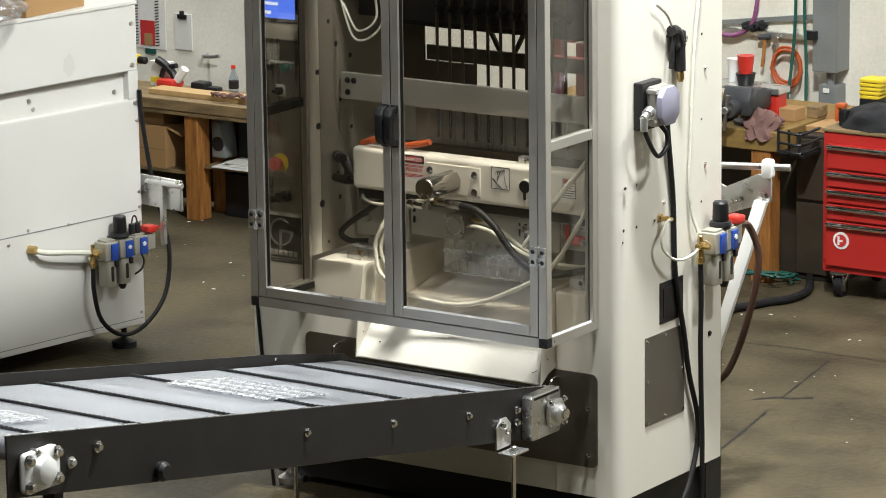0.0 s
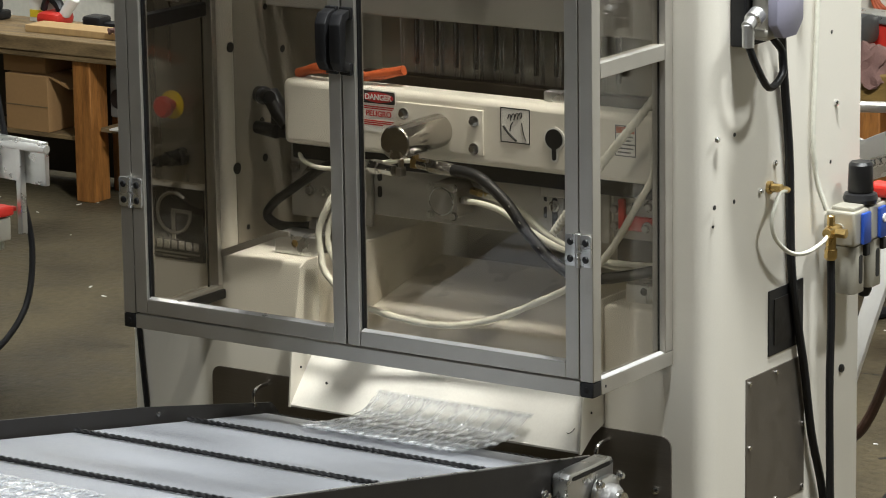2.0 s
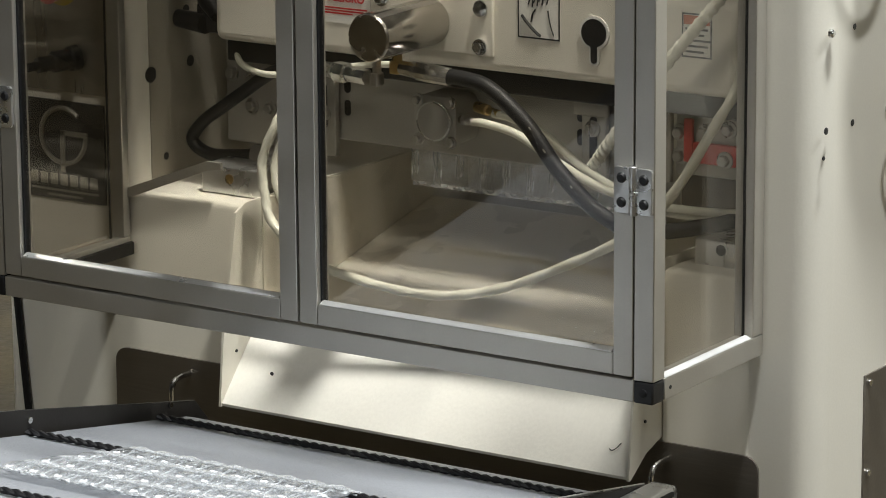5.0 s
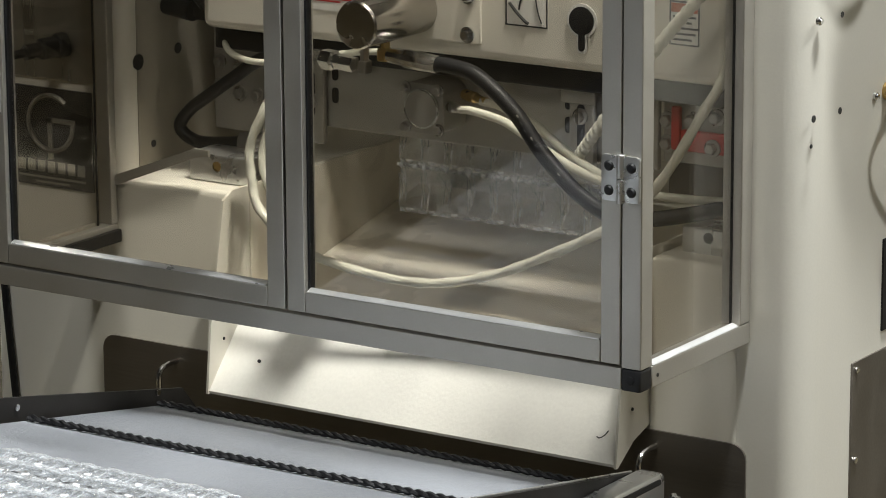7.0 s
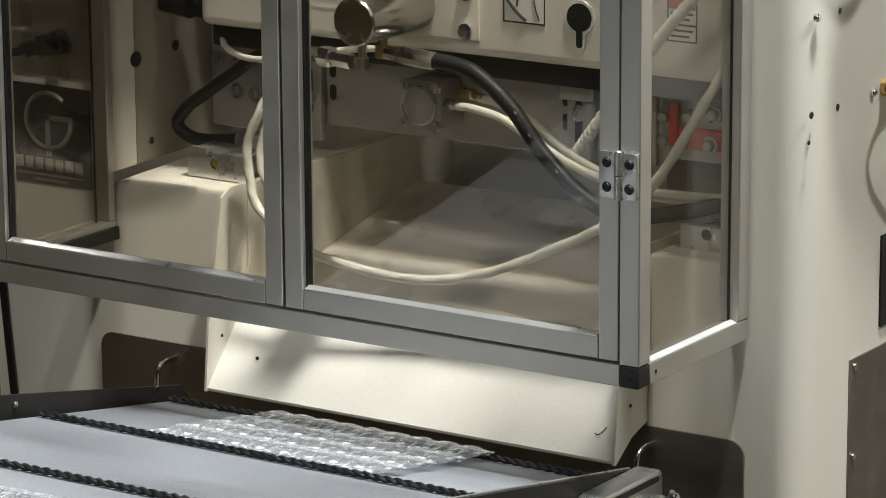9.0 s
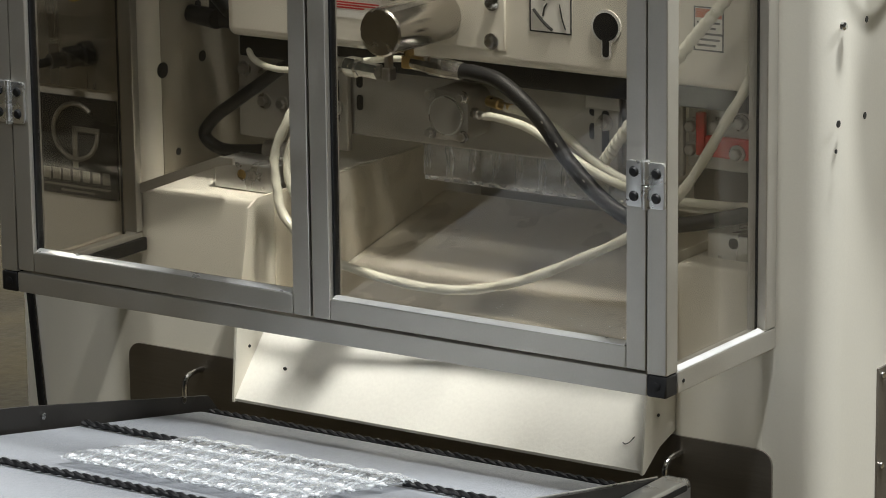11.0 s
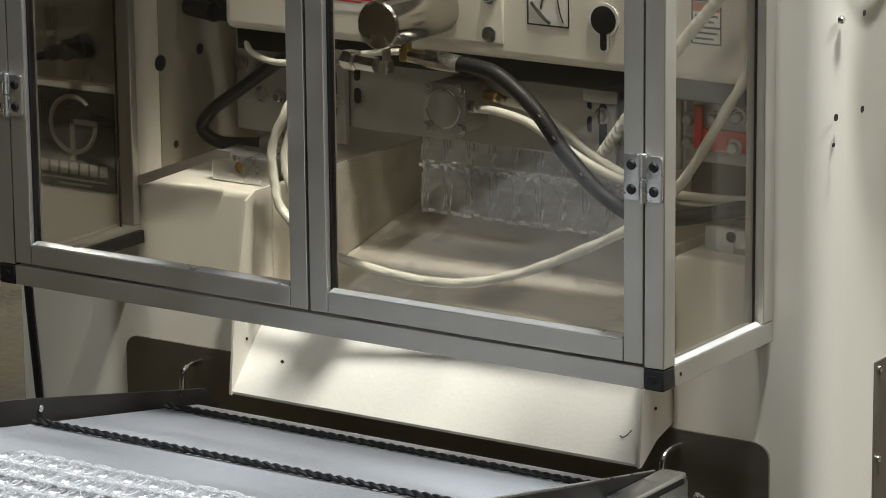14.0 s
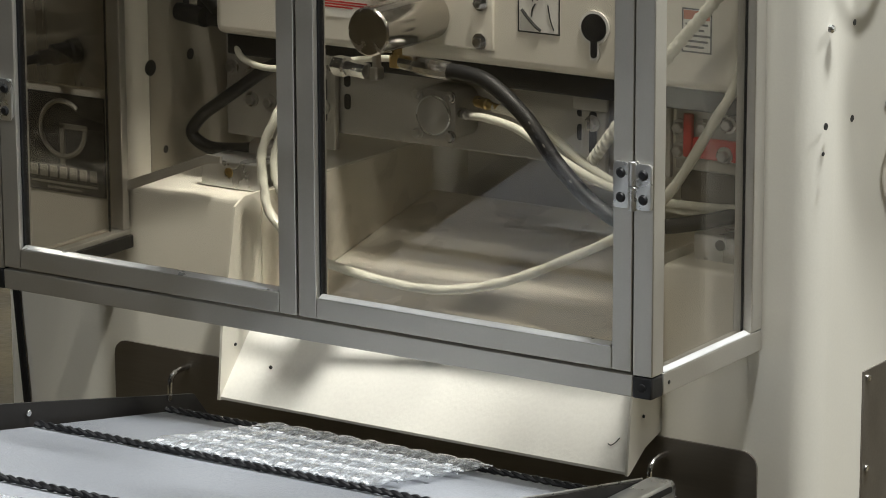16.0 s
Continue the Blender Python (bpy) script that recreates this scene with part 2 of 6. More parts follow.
# ---- mesh helpers ----
def box(bm, x0, x1, y0, y1, z0, z1, bevel=0.0, seg=2):
    """A box with softened edges, added to bm."""
    t = bmesh.new()
    bmesh.ops.create_cube(t, size=1)
    for v in t.verts:
        v.co = Vector(((x0 + x1) / 2 + v.co.x * (x1 - x0), (y0 + y1) / 2 + v.co.y * (y1 - y0), (z0 + z1) / 2 + v.co.z * (z1 - z0)))
    if bevel:
        bmesh.ops.bevel(t, geom=t.edges[:], offset=bevel, segments=seg, profile=0.5, affect="EDGES")
    t.normal_update()
    for f in t.faces:
        f.smooth = max(abs(c) for c in f.normal) > 0.9999
    merge(bm, t)
    return bm


def merge(bm, t, m=None):
    if m is not None:
        t.transform(m)
    me = bpy.data.meshes.new("piece")
    t.to_mesh(me)
    t.free()
    bm.from_mesh(me)
    bpy.data.meshes.remove(me)


def ring(bm, profile, p0, p1, seg=20, cap=True):
    """Turn a profile of (radius, fraction along p0-p1) round the axis p0-p1."""
    p0, p1 = Vector(p0), Vector(p1)
    axis = p1 - p0
    q = axis.to_track_quat("Z", "Y")
    loops = []
    for r, k in profile:
        loops.append([bm.verts.new(p0 + axis * k + q @ Vector((r * math.cos(a), r * math.sin(a), 0))) for a in [2 * math.pi * i / seg for i in range(seg)]])
    for a, b in zip(loops, loops[1:]):
        for i in range(seg):
            bm.faces.new((a[i], a[(i + 1) % seg], b[(i + 1) % seg], b[i]))
    if cap:
        bm.faces.new(loops[0][::-1])
        bm.faces.new(loops[-1])
    return bm


def rod(bm, p0, p1, r, seg=16, soft=0.0):
    n = (Vector(p1) - Vector(p0)).length
    k = min(0.45, (soft or r * 0.12) / n)
    return ring(bm, [(r * 0.88, 0), (r, k), (r, 1 - k), (r * 0.88, 1)], p0, p1, seg)


def spline(points, steps=8):
    """Points on a smooth line through the given ones."""
    p = [Vector(q) for q in points]
    p = [p[0] * 2 - p[1]] + p + [p[-1] * 2 - p[-2]]
    out = []
    for i in range(1, len(p) - 2):
        a, b, c, d = p[i - 1:i + 3]
        for s in range(steps):
            t = s / steps
            out.append(0.5 * (2 * b + (c - a) * t + (2 * a - 5 * b + 4 * c - d) * t * t + (3 * b - a - 3 * c + d) * t ** 3))
    out.append(p[-2])
    return out


def hose(bm, points, r, seg=10, steps=8, wave=0.0):
    """A round hose along a smooth line; wave gives it a twisted surface."""
    pts = spline(points, steps)
    loops = []
    up = Vector((0.123, 0.456, 0.88)).normalized()
    for i, p in enumerate(pts):
        t = (pts[min(i + 1, len(pts) - 1)] - pts[max(i - 1, 0)]).normalized()
        u = (up - t * up.dot(t)).normalized()
        w = t.cross(u)
        up = u
        loops.append([bm.verts.new(p + (u * math.cos(a) + w * math.sin(a)) * r * (1 + wave * math.sin(2 * a + i * 1.3))) for a in [2 * math.pi * k / seg for k in range(seg)]])
    for a, b in zip(loops, loops[1:]):
        for i in range(seg):
            bm.faces.new((a[i], a[(i + 1) % seg], b[(i + 1) % seg], b[i]))
    bm.faces.new(loops[0][::-1])
    bm.faces.new(loops[-1])
    return bm


def prism(bm, outline, axis, a0, a1, bevel=0.0):
    """An outline of 2D points pushed along an axis from a0 to a1. For x: points are (y, z); y: (x, z); z: (x, y)."""
    def at(p, k):
        return {"x": (k, p[0], p[1]), "y": (p[0], k, p[1]), "z": (p[0], p[1], k)}[axis]
    t = bmesh.new()
    lo = [t.verts.new(at(p, a0)) for p in outline]
    hi = [t.verts.new(at(p, a1)) for p in outline]
    n = len(outline)
    t.faces.new(lo[::-1])
    t.faces.new(hi)
    for i in range(n):
        t.faces.new((lo[i], lo[(i + 1) % n], hi[(i + 1) % n], hi[i]))
    bmesh.ops.recalc_face_normals(t, faces=t.faces)
    if bevel:
        bmesh.ops.bevel(t, geom=t.edges[:], offset=bevel, segments=2, profile=0.5, affect="EDGES")
    merge(bm, t)
    return bm


def rounded(x0, x1, y0, y1, r, n=5):
    """The outline of a rectangle with round corners."""
    out = []
    for cx, cy, a in ((x1 - r, y1 - r, 0), (x0 + r, y1 - r, 90), (x0 + r, y0 + r, 180), (x1 - r, y0 + r, 270)):
        out += [(cx + r * math.cos(radians(a + 90 * i / n)), cy + r * math.sin(radians(a + 90 * i / n))) for i in range(n + 1)]
    return out


def disc(cx, cy, r, n=20):
    return [(cx + r * math.cos(2 * math.pi * i / n), cy + r * math.sin(2 * math.pi * i / n)) for i in range(n)]


def mesh_of(bm, material_, smooth=True, name="mesh"):
    bmesh.ops.recalc_face_normals(bm, faces=bm.faces)
    for f in bm.faces:
        # box() marks its large flat faces; these stay flat
        f.smooth = smooth and not f.smooth
    me = bpy.data.meshes.new(name)
    bm.to_mesh(me)
    bm.free()
    me.materials.append(material_)
    if smooth:
        flags = [p.use_smooth for p in me.polygons]
        me.set_sharp_from_angle(angle=radians(32))
        me.polygons.foreach_set("use_smooth", flags)
    return me


def part(name, bm, material_, parent, label="", smooth=True):
    ob = new(name, mesh_of(bm, material_, smooth, name))
    ob.parent = parent
    if label:
        ob["label"] = label
    return ob


def thing(name, label, category, group="", at=(0, 0, 0)):
    ob = new(name)
    ob.location = at
    ob.empty_display_size = 0.1
    return tagged(ob, label, category, group)


def solid(name, bm, material_, label, category, group="", kind="", smooth=True):
    return tagged(new(name, mesh_of(bm, material_, smooth, name)), label, category, group, kind)


def B():
    return bmesh.new()


def bolt_on(parent, p, axis, r, depth, material_, name="bolt"):
    """A hexagon-head bolt with a washer, standing out from p along axis."""
    p, a = Vector(p), Vector(axis).normalized()
    bm = B()
    ring(bm, [(r * 1.45, 0), (r * 1.45, 0.9), (r * 1.3, 1)], p, p + a * depth * 0.3, 16)
    ring(bm, [(r, 0), (r, 0.85), (r * 0.8, 1)], p + a * depth * 0.25, p + a * depth, 6)
    return part(name, bm, material_, parent, smooth=False)


def words(text, size, m, material_, parent, name="lettering", depth=0.0006, align="CENTER", bold=0.018):
    c = bpy.data.curves.new(name, "FONT")
    c.body, c.size, c.extrude, c.align_x, c.align_y = text, size, depth, align, "CENTER"
    c.offset = size * bold
    o = bpy.data.objects.new(name, c)
    scene.collection.objects.link(o)
    bpy.context.view_layer.update()
    me = bpy.data.meshes.new_from_object(o)
    bpy.data.objects.remove(o)
    me.materials.clear()
    me.materials.append(material_)
    ob = new(name, me)
    ob.matrix_basis = m
    ob.parent = parent
    return ob


# ---- the hall ----
HX0, HX1, HY0, HY1, HZ = -9.0, 10.0, -14.0, 4.75, 5.6
bm = B()
box(bm, HX0 - 0.2, HX1 + 0.2, HY0 - 0.2, HY1 + 0.2, -0.2, 0.0)
floor = solid("floor", bm, CONCRETE, "stained brown concrete hall floor", "floor", kind="structure", smooth=False)
# cracks and a saw joint in the concrete
for pts, r in (([(-0.20, 1.25), (-0.244, 1.494), (-0.273, 1.657), (-0.327, 1.915), (-0.352, 2.03)], 0.0055), ([(-0.395, 2.217), (-0.458, 2.539), (-0.51, 2.806)], 0.004), ([(-1.0, 2.87), (-0.816, 2.889), (-0.701, 2.903), (-0.559, 2.895), (-0.43, 2.901), (-0.314, 2.894), (0.2, 2.88)], 0.004), ([(-0.48, 2.15), (-0.42, 2.215), (-0.36, 2.235), (-0.30, 2.285)], 0.009)):
    bm = B()
    hose(bm, [(x, y, 0.0005) for x, y in pts], r, 6, 8, 0.5)
    for v in bm.verts:
        v.co.z = 0.0004 + max(0, v.co.z) * 0.05
    part("crack", bm, RUBBER, floor, "dark crack in the concrete")
rnd = random.Random(4)
bm = B()
for k in range(90):
    x, y = (rnd.uniform(-4.6, -3.2), rnd.uniform(2.4, 4.2)) if k < 45 else (rnd.uniform(-1.2, 0.9), rnd.uniform(0.9, 3.4))
    a, w = rnd.uniform(0, 6.3), rnd.uniform(0.003, 0.012)
    t = bmesh.new()
    bmesh.ops.create_cube(t, size=1)
    merge(bm, t, Matrix.Translation((x, y, 0.0015)) @ Matrix.Rotation(a, 4, "Z") @ Matrix.Diagonal((w * rnd.uniform(0.6, 2.0), w * 0.6, 0.002, 1)))
solid("floor_debris", bm, PAPER, "scattered pale chips and scraps on the floor", "debris", kind="stuff", smooth=False)
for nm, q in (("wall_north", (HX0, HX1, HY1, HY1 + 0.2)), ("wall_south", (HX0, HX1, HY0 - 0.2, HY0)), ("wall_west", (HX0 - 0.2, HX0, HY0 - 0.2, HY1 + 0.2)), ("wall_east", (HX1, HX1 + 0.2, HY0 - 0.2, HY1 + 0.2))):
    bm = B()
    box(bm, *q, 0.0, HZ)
    solid(nm, bm, HALLWALL if nm == "wall_north" else FARWALL, "off-white painted hall wall" if nm == "wall_north" else "unseen dull grey hall wall", "wall", kind="structure", smooth=False)
bm = B()
box(bm, HX0 - 0.2, HX1 + 0.2, HY0 - 0.2, HY1 + 0.2, HZ, HZ + 0.2)
solid("ceiling", bm, CEILING, "unseen dull grey hall ceiling", "ceiling", kind="structure", smooth=False)
for lx, ly, lp, ll in LAMPS:
    fix = thing("ceiling_light", "unseen ceiling fixture with glowing tubes", "light", "hall ceiling lights", (lx, ly, LAMP_Z))
    bm = B()
    box(bm, -0.16, 0.16, -ll / 2 - 0.05, ll / 2 + 0.05, 0.0, 0.06, 0.01)
    part("housing", bm, WHITEPLASTIC, fix)
    for k in (-0.08, 0.08):
        bm = B()
        rod(bm, (k, -ll / 2, -0.02), (k, ll / 2, -0.02), 0.018, 10)
        part("tube", bm, TUBE, fix)
    for k in (-ll * 0.4, ll * 0.4):
        bm = B()
        rod(bm, (0, k, 0.05), (0, k, HZ - LAMP_Z + 0.001), 0.006, 6)
        part("hanger", bm, BRIGHT, fix)


# ---- the packaging machine ----
machine = thing("packaging_machine", "cream powder-coated pouch packaging machine with steel panels", "machine")
X0, X1, YF, YB, ZT = -1.376, 0.084, 0.304, 0.93, 2.35


def arc(cx, cy, r, a0, a1):
    return [(cx + r * math.cos(radians(a)), cy + r * math.sin(radians(a))) for a in range(a0, a1 + 1, 10)]


def upright(name, outline, z0, z1, material_, soft_top=0.0):
    """A post-like body; its top edge can be softened."""
    t = B()
    prism(t, outline, "z", z0, z1)
    bmesh.ops.remove_doubles(t, verts=t.verts, dist=1e-6)
    if soft_top:
        top = [e for e in t.edges if all(abs(v.co.z - z1) < 1e-6 for v in e.verts)]
        bmesh.ops.bevel(t, geom=top, offset=soft_top, segments=3, profile=0.5, affect="EDGES")
    return part(name, t, material_, machine)


CX0, CX1, RO, RI, ZS = -0.878, -0.164, 0.042, 0.035, 0.824
upright("side_tower", arc(X1 - RO, YF + RO, RO, -90, 0) + [(X1, YB), (-0.022, YB), (-0.022, YF)], 0.165, ZT, CREAM)
upright("control_tower", arc(-1.10 - RI, YF + RI, RI, -90, 0) + [(-1.10, YB), (X0, YB)] + arc(X0 + RI, YF + RI, RI, 180, 270), ZS + 0.0005, ZT, CREAM)
# lower body: shoulders beside the chute, a front skin under it and a back skin
upright("left_shoulder", [(CX0 - 0.004, YF), (CX0 - 0.004, YB - 0.02), (X0, YB - 0.02)] + arc(X0 + RI, YF + RI, RI, 180, 270), 0.165, ZS, CREAM, 0.012)
upright("right_shoulder", [(-0.0222, YF + 0.0002), (-0.0222, YB - 0.02), (CX1 + 0.004, YB - 0.02), (CX1 + 0.004, YF + 0.0002)], 0.165, ZS, CREAM, 0.010)
bm = B()
box(bm, CX0 - 0.003, CX1 + 0.003, YF + 0.004, YF + 0.02, 0.165, 0.60)
part("front_skin", bm, CREAM, machine)
bm = B()
box(bm, -1.099, -0.023, YB - 0.018, YB - 0.003, 0.165, 1.32)
part("back_skin", bm, CREAM, machine)
bm = B()
box(bm, X0 + 0.03, X1 - 0.03, YF + 0.10, YB - 0.03, 0.03, 0.164)
part("plinth", bm, BLACK, machine)
bm = B()
box(bm, X1 - 0.012, X1 - 0.003, YB - 0.09, YB + 0.012, 0.02, 0.25, 0.002)
part("rear_corner_guard", bm, BLACK, machine)
for fx in (X0 + 0.09, X1 - 0.06):
    for fy in (YF + 0.09, YB - 0.07):
        bm = B()
        ring(bm, [(0.045, 0), (0.045, 0.12), (0.014, 0.25), (0.014, 1)], (fx, fy, 0), (fx, fy, 0.17), 18)
        part("levelling_foot", bm, BRIGHT, machine)
bm = B()
box(bm, X0, X1, YF + 0.002, YB, ZT, ZT + 0.02, 0.004)
part("top_plate", bm, CREAM, machine)

# dark plate low on the front, with two wire handles
bm = B()
prism(bm, rounded(-1.145, -0.004, 0.262, 0.569, 0.022), "y", YF - 0.004, YF + 0.0005)
front_plate = part("front_plate", bm, DARKSTEEL, machine, "dark brushed steel front plate")
for hx in (-1.001, -0.150):
    bm = B()
    hose(bm, [(hx, YF - 0.003, 0.545), (hx, YF - 0.03, 0.545), (hx, YF - 0.048, 0.535), (hx, YF - 0.05, 0.50), (hx, YF - 0.048, 0.47), (hx, YF - 0.03, 0.46), (hx, YF - 0.003, 0.46)], 0.0045, 10, 5)
    part("wire_handle", bm, CHROME, front_plate, "bent chrome wire handle")
for bx, bz in ((-1.10, 0.30), (-0.04, 0.30), (-0.04, 0.455), (-1.10, 0.455)):
    bolt_on(front_plate, (bx, YF - 0.004, bz), (0, -1, 0), 0.006, 0.008, CHROME)
# black cable down the left front edge
bm = B()
hose(bm, [(-1.347, 0.297, 0.74), (-1.339, 0.297, 0.62), (-1.328, 0.296, 0.5), (-1.318, 0.297, 0.4), (-1.29, 0.297, 0.25), (-1.29, 0.29, 0.1), (-1.29, 0.30, 0.012)], 0.006)
part("cable", bm, RUBBER, machine, "thin black cable")

# chute: side walls, shallow bed and steep lip
BED = [(0.216, 0.537), (0.302, 0.635), (0.567, 0.693), (0.80, 0.745)]
chute = part("chute", prism(B(), BED + [(y, z - 0.004) for y, z in BED[::-1]], "x", CX0 + 0.002, CX1 - 0.002), CHUTE, machine, "cream sheet-metal discharge chute")
for nm, xa in (("chute_wall", CX0 - 0.002), ("chute_wall", CX1 - 0.002)):
    bm = B()
    top = 0.834
    prism(bm, [(0.213, 0.532), (0.218, 0.532), (0.262, 0.562), (YF + 0.003, 0.576), (0.80, 0.72), (0.80, top), (0.285, top), (0.262, top - 0.012), (0.224, top - 0.20)], "x", xa, xa + 0.004)
    part(nm, bm, CREAM, chute)
for k in range(2):
    for x in (CX0 + 0.0015, CX1 + 0.0025):
        bm = B()
        rod(bm, (x, 0.255 + 0.012 * k, 0.610 + 0.04 * k), (x + 0.002, 0.255 + 0.012 * k, 0.610 + 0.04 * k), 0.0026, 8)
        part("rivet", bm, BLACK, chute)
bm = B()
prism(bm, [(0.312, 0.6378), (0.567, 0.6936), (0.79, 0.7435), (0.79, 0.747), (0.567, 0.697), (0.312, 0.641)], "x", CX0 + 0.004, CX1 - 0.004)
part("bed_liner", bm, BEDSTEEL, chute, "worn tan steel bed of the chute")
bm = B()
prism(bm, [(0.325, 0.645), (0.567, 0.699), (0.79, 0.749), (0.79, 0.832), (0.325, 0.832)], "x", CX0 + 0.0025, CX0 + 0.005)
part("wall_liner", bm, BEDSTEEL, chute, "worn tan steel side of the chute")
bm = B()
rod(bm, (CX0 + 0.068, 0.2575, 0.5815), (CX0 + 0.068, 0.2535, 0.585), 0.0026, 8)
part("rivet", bm, BLACK, chute)

# jaw housing and what is mounted on it
jaw = part("jaw_housing", box(B(), -0.985, -0.075, 0.36, 0.432, 1.06, 1.20, 0.014, 3), CREAM, machine, "cream sealing jaw housing with rounded ends")
bm = B()
box(bm, -0.69, -0.477, 0.354, 0.3605, 1.084, 1.178, 0.002)
mount = part("mounting_plate", bm, CREAM, jaw)
for bx, bz in ((-0.497, 1.154), (-0.498, 1.097), (-0.67, 1.154), (-0.67, 1.097)):
    bolt_on(jaw, (bx, 0.354, bz), (0, -1, 0), 0.0085, 0.012, CHROME)
bm = B()
ring(bm, [(0.033, 0), (0.0355, 0.02), (0.0355, 0.97), (0.033, 1)], (-0.583, 0.19, 1.128), (-0.583, 0.353, 1.128), 36)
part("canister", bm, CANISTER, jaw, "brushed steel cylinder")
bm = B()
prism(bm, disc(-0.308, 1.135, 0.0245, 24), "y", 0.357, 0.3606)
prism(bm, rounded(-0.3165, -0.2995, 1.087, 1.12, 0.008), "y", 0.3575, 0.3607)
part("key_slot_rim", bm, WHITEPLASTIC, jaw)
bm = B()
prism(bm, disc(-0.308, 1.135, 0.0205, 24), "y", 0.3555, 0.3606)
prism(bm, rounded(-0.313, -0.303, 1.091, 1.12, 0.005), "y", 0.3558, 0.3607)
part("key_slot", bm, BLACK, jaw)


def sign(name, x0, x1, z0, z1, y, label, border=INK):
    bm = B()
    box(bm, x0, x1, y - 0.0006, y + 0.0002, z0, z1)
    ob = part(name, bm, PAPER, jaw, label, False)
    if border:
        w = 0.0022
        for q in ((x0, x1, z0, z0 + w), (x0, x1, z1 - w, z1), (x0, x0 + w, z0 + w, z1 - w), (x1 - w, x1, z0 + w, z1 - w)):
            bm = B()
            box(bm, q[0], q[1], y - 0.0011, y - 0.0007, q[2], q[3])
            part("border", bm, border, ob, smooth=False)
    return ob


# pinch warning: a pictogram of fingers over a roller
s = sign("pinch_sign", -0.437, -0.366, 1.117, 1.189, 0.3598, "white pictogram sticker with a black border")
bm = B()
hose(bm, [(-0.43, 0.3585, 1.15), (-0.418, 0.3585, 1.137), (-0.405, 0.3585, 1.126), (-0.398, 0.3585, 1.122)], 0.0024, 6, 6)
hose(bm, [(-0.386, 0.3585, 1.16), (-0.382, 0.3585, 1.14), (-0.376, 0.3585, 1.124)], 0.001, 6, 5)
hose(bm, [(-0.414, 0.3585, 1.141), (-0.412, 0.3585, 1.152), (-0.407, 0.3585, 1.16)], 0.0012, 6, 5)
for k in range(4):
    hose(bm, [(-0.419 + 0.009 * k, 0.3585, 1.166 + 0.003 * k), (-0.416 + 0.009 * k, 0.3585, 1.175 + 0.002 * k), (-0.412 + 0.009 * k, 0.3585, 1.173 + 0.002 * k), (-0.412 + 0.008 * k, 0.3585, 1.163 + 0.002 * k)], 0.0011, 6, 5)
part("pictogram", bm, INK, s)
# danger sticker
s = sign("danger_sticker", -0.78, -0.694, 1.108, 1.196, 0.3598, "white danger sticker with red lettering", None)
bm = B()
prism(bm, rounded(-0.778, -0.696, 1.168, 1.194, 0.004), "y", 0.3585, 0.3592)
part("sticker_band", bm, INK, s)
bm = B()
prism(bm, [(-0.737 + 0.038 * math.cos(2 * math.pi * i / 24), 1.181 + 0.011 * math.sin(2 * math.pi * i / 24)) for i in range(24)], "y", 0.3578, 0.3584)
part("sticker_oval", bm, REDINK, s)
words("DANGER", 0.0165, pose(-0.737, 0.3574, 1.181, 90), PAPER, s)
words("PELIGRO", 0.0165, pose(-0.737, 0.3588, 1.146, 90), REDINK, s)
for k, (w, z) in enumerate(((0.078, 1.161), (0.074, 1.157), (0.076, 1.131), (0.07, 1.127), (0.05, 1.123))):
    bm = B()
    box(bm, -0.776, -0.776 + w, 0.3588, 0.3592, z - 0.0012, z + 0.0012)
    part("small_print", bm, REDINK, s, smooth=False)
# small warning labels at the end of the housing
s = sign("warning_label", -0.262, -0.222, 1.112, 1.17, 0.3598, "small white warning label", INK)
bm = B()
prism(bm, [(-0.258, 1.122), (-0.244, 1.122), (-0.251, 1.136)], "y", 0.3585, 0.3592)
part("warning_triangle", bm, YELLOW, s)
s = sign("warning_label", -0.166, -0.118, 1.115, 1.178, 0.3598, "white label with an orange heading", INK)
bm = B()
box(bm, -0.163, -0.121, 0.3583, 0.3587, 1.162, 1.175)
part("label_heading", bm, ORANGE, s)
for k in range(5):
    bm = B()
    box(bm, -0.16, -0.13 + 0.006 * (k % 3), 0.3583, 0.3587, 1.122 + 0.008 * k, 1.125 + 0.008 * k)
    part("small_print", bm, INK, s)

# plates, guides and the air cylinder behind the housing
bm = B()
box(bm, -0.87, -0.225, 0.434, 0.444, 0.912, 1.058, 0.003)
part("backing_plate", bm, PLATEGREY, machine, "grey painted backing plate")
bm = B()
box(bm, -0.99, -0.07, 0.40, 0.432, 1.022, 1.0595, 0.003)
part("lower_jaw_bar", bm, BLACK, machine)
for gx in (-0.822, -0.345):
    bm = B()
    box(bm, gx - 0.021, gx + 0.021, 0.418, 0.430, 0.888, 1.02, 0.003)
    if gx > -0.5:
        box(bm, gx - 0.033, gx + 0.026, 0.414, 0.4175, 1.0, 1.035, 0.003)
    g = part("slide_bracket", bm, PLATEGREY, machine, "slotted aluminium bracket")
    bm = B()
    prism(bm, rounded(gx - 0.006, gx + 0.006, 0.93, 1.0, 0.006), "y", 0.4165, 0.4182)
    part("slot", bm, BLACK, g)
    bolt_on(g, (gx, 0.417, 0.955 if gx < -0.5 else 0.982), (0, -1, 0), 0.0085, 0.012, STEEL)
    for z in (0.963, 0.998):
        bm = B()
        kx = gx + 0.033 if gx < -0.5 else gx - 0.031
        prism(bm, rounded(kx - 0.0055, kx + 0.0055, z - 0.012, z + 0.012, 0.005), "y", 0.4325, 0.4342)
        part("slot", bm, BLACK, g)
bm = B()
prism(bm, rounded(-0.626, -0.552, 0.938, 1.013, 0.018), "y", 0.37, 0.433, 0.002)
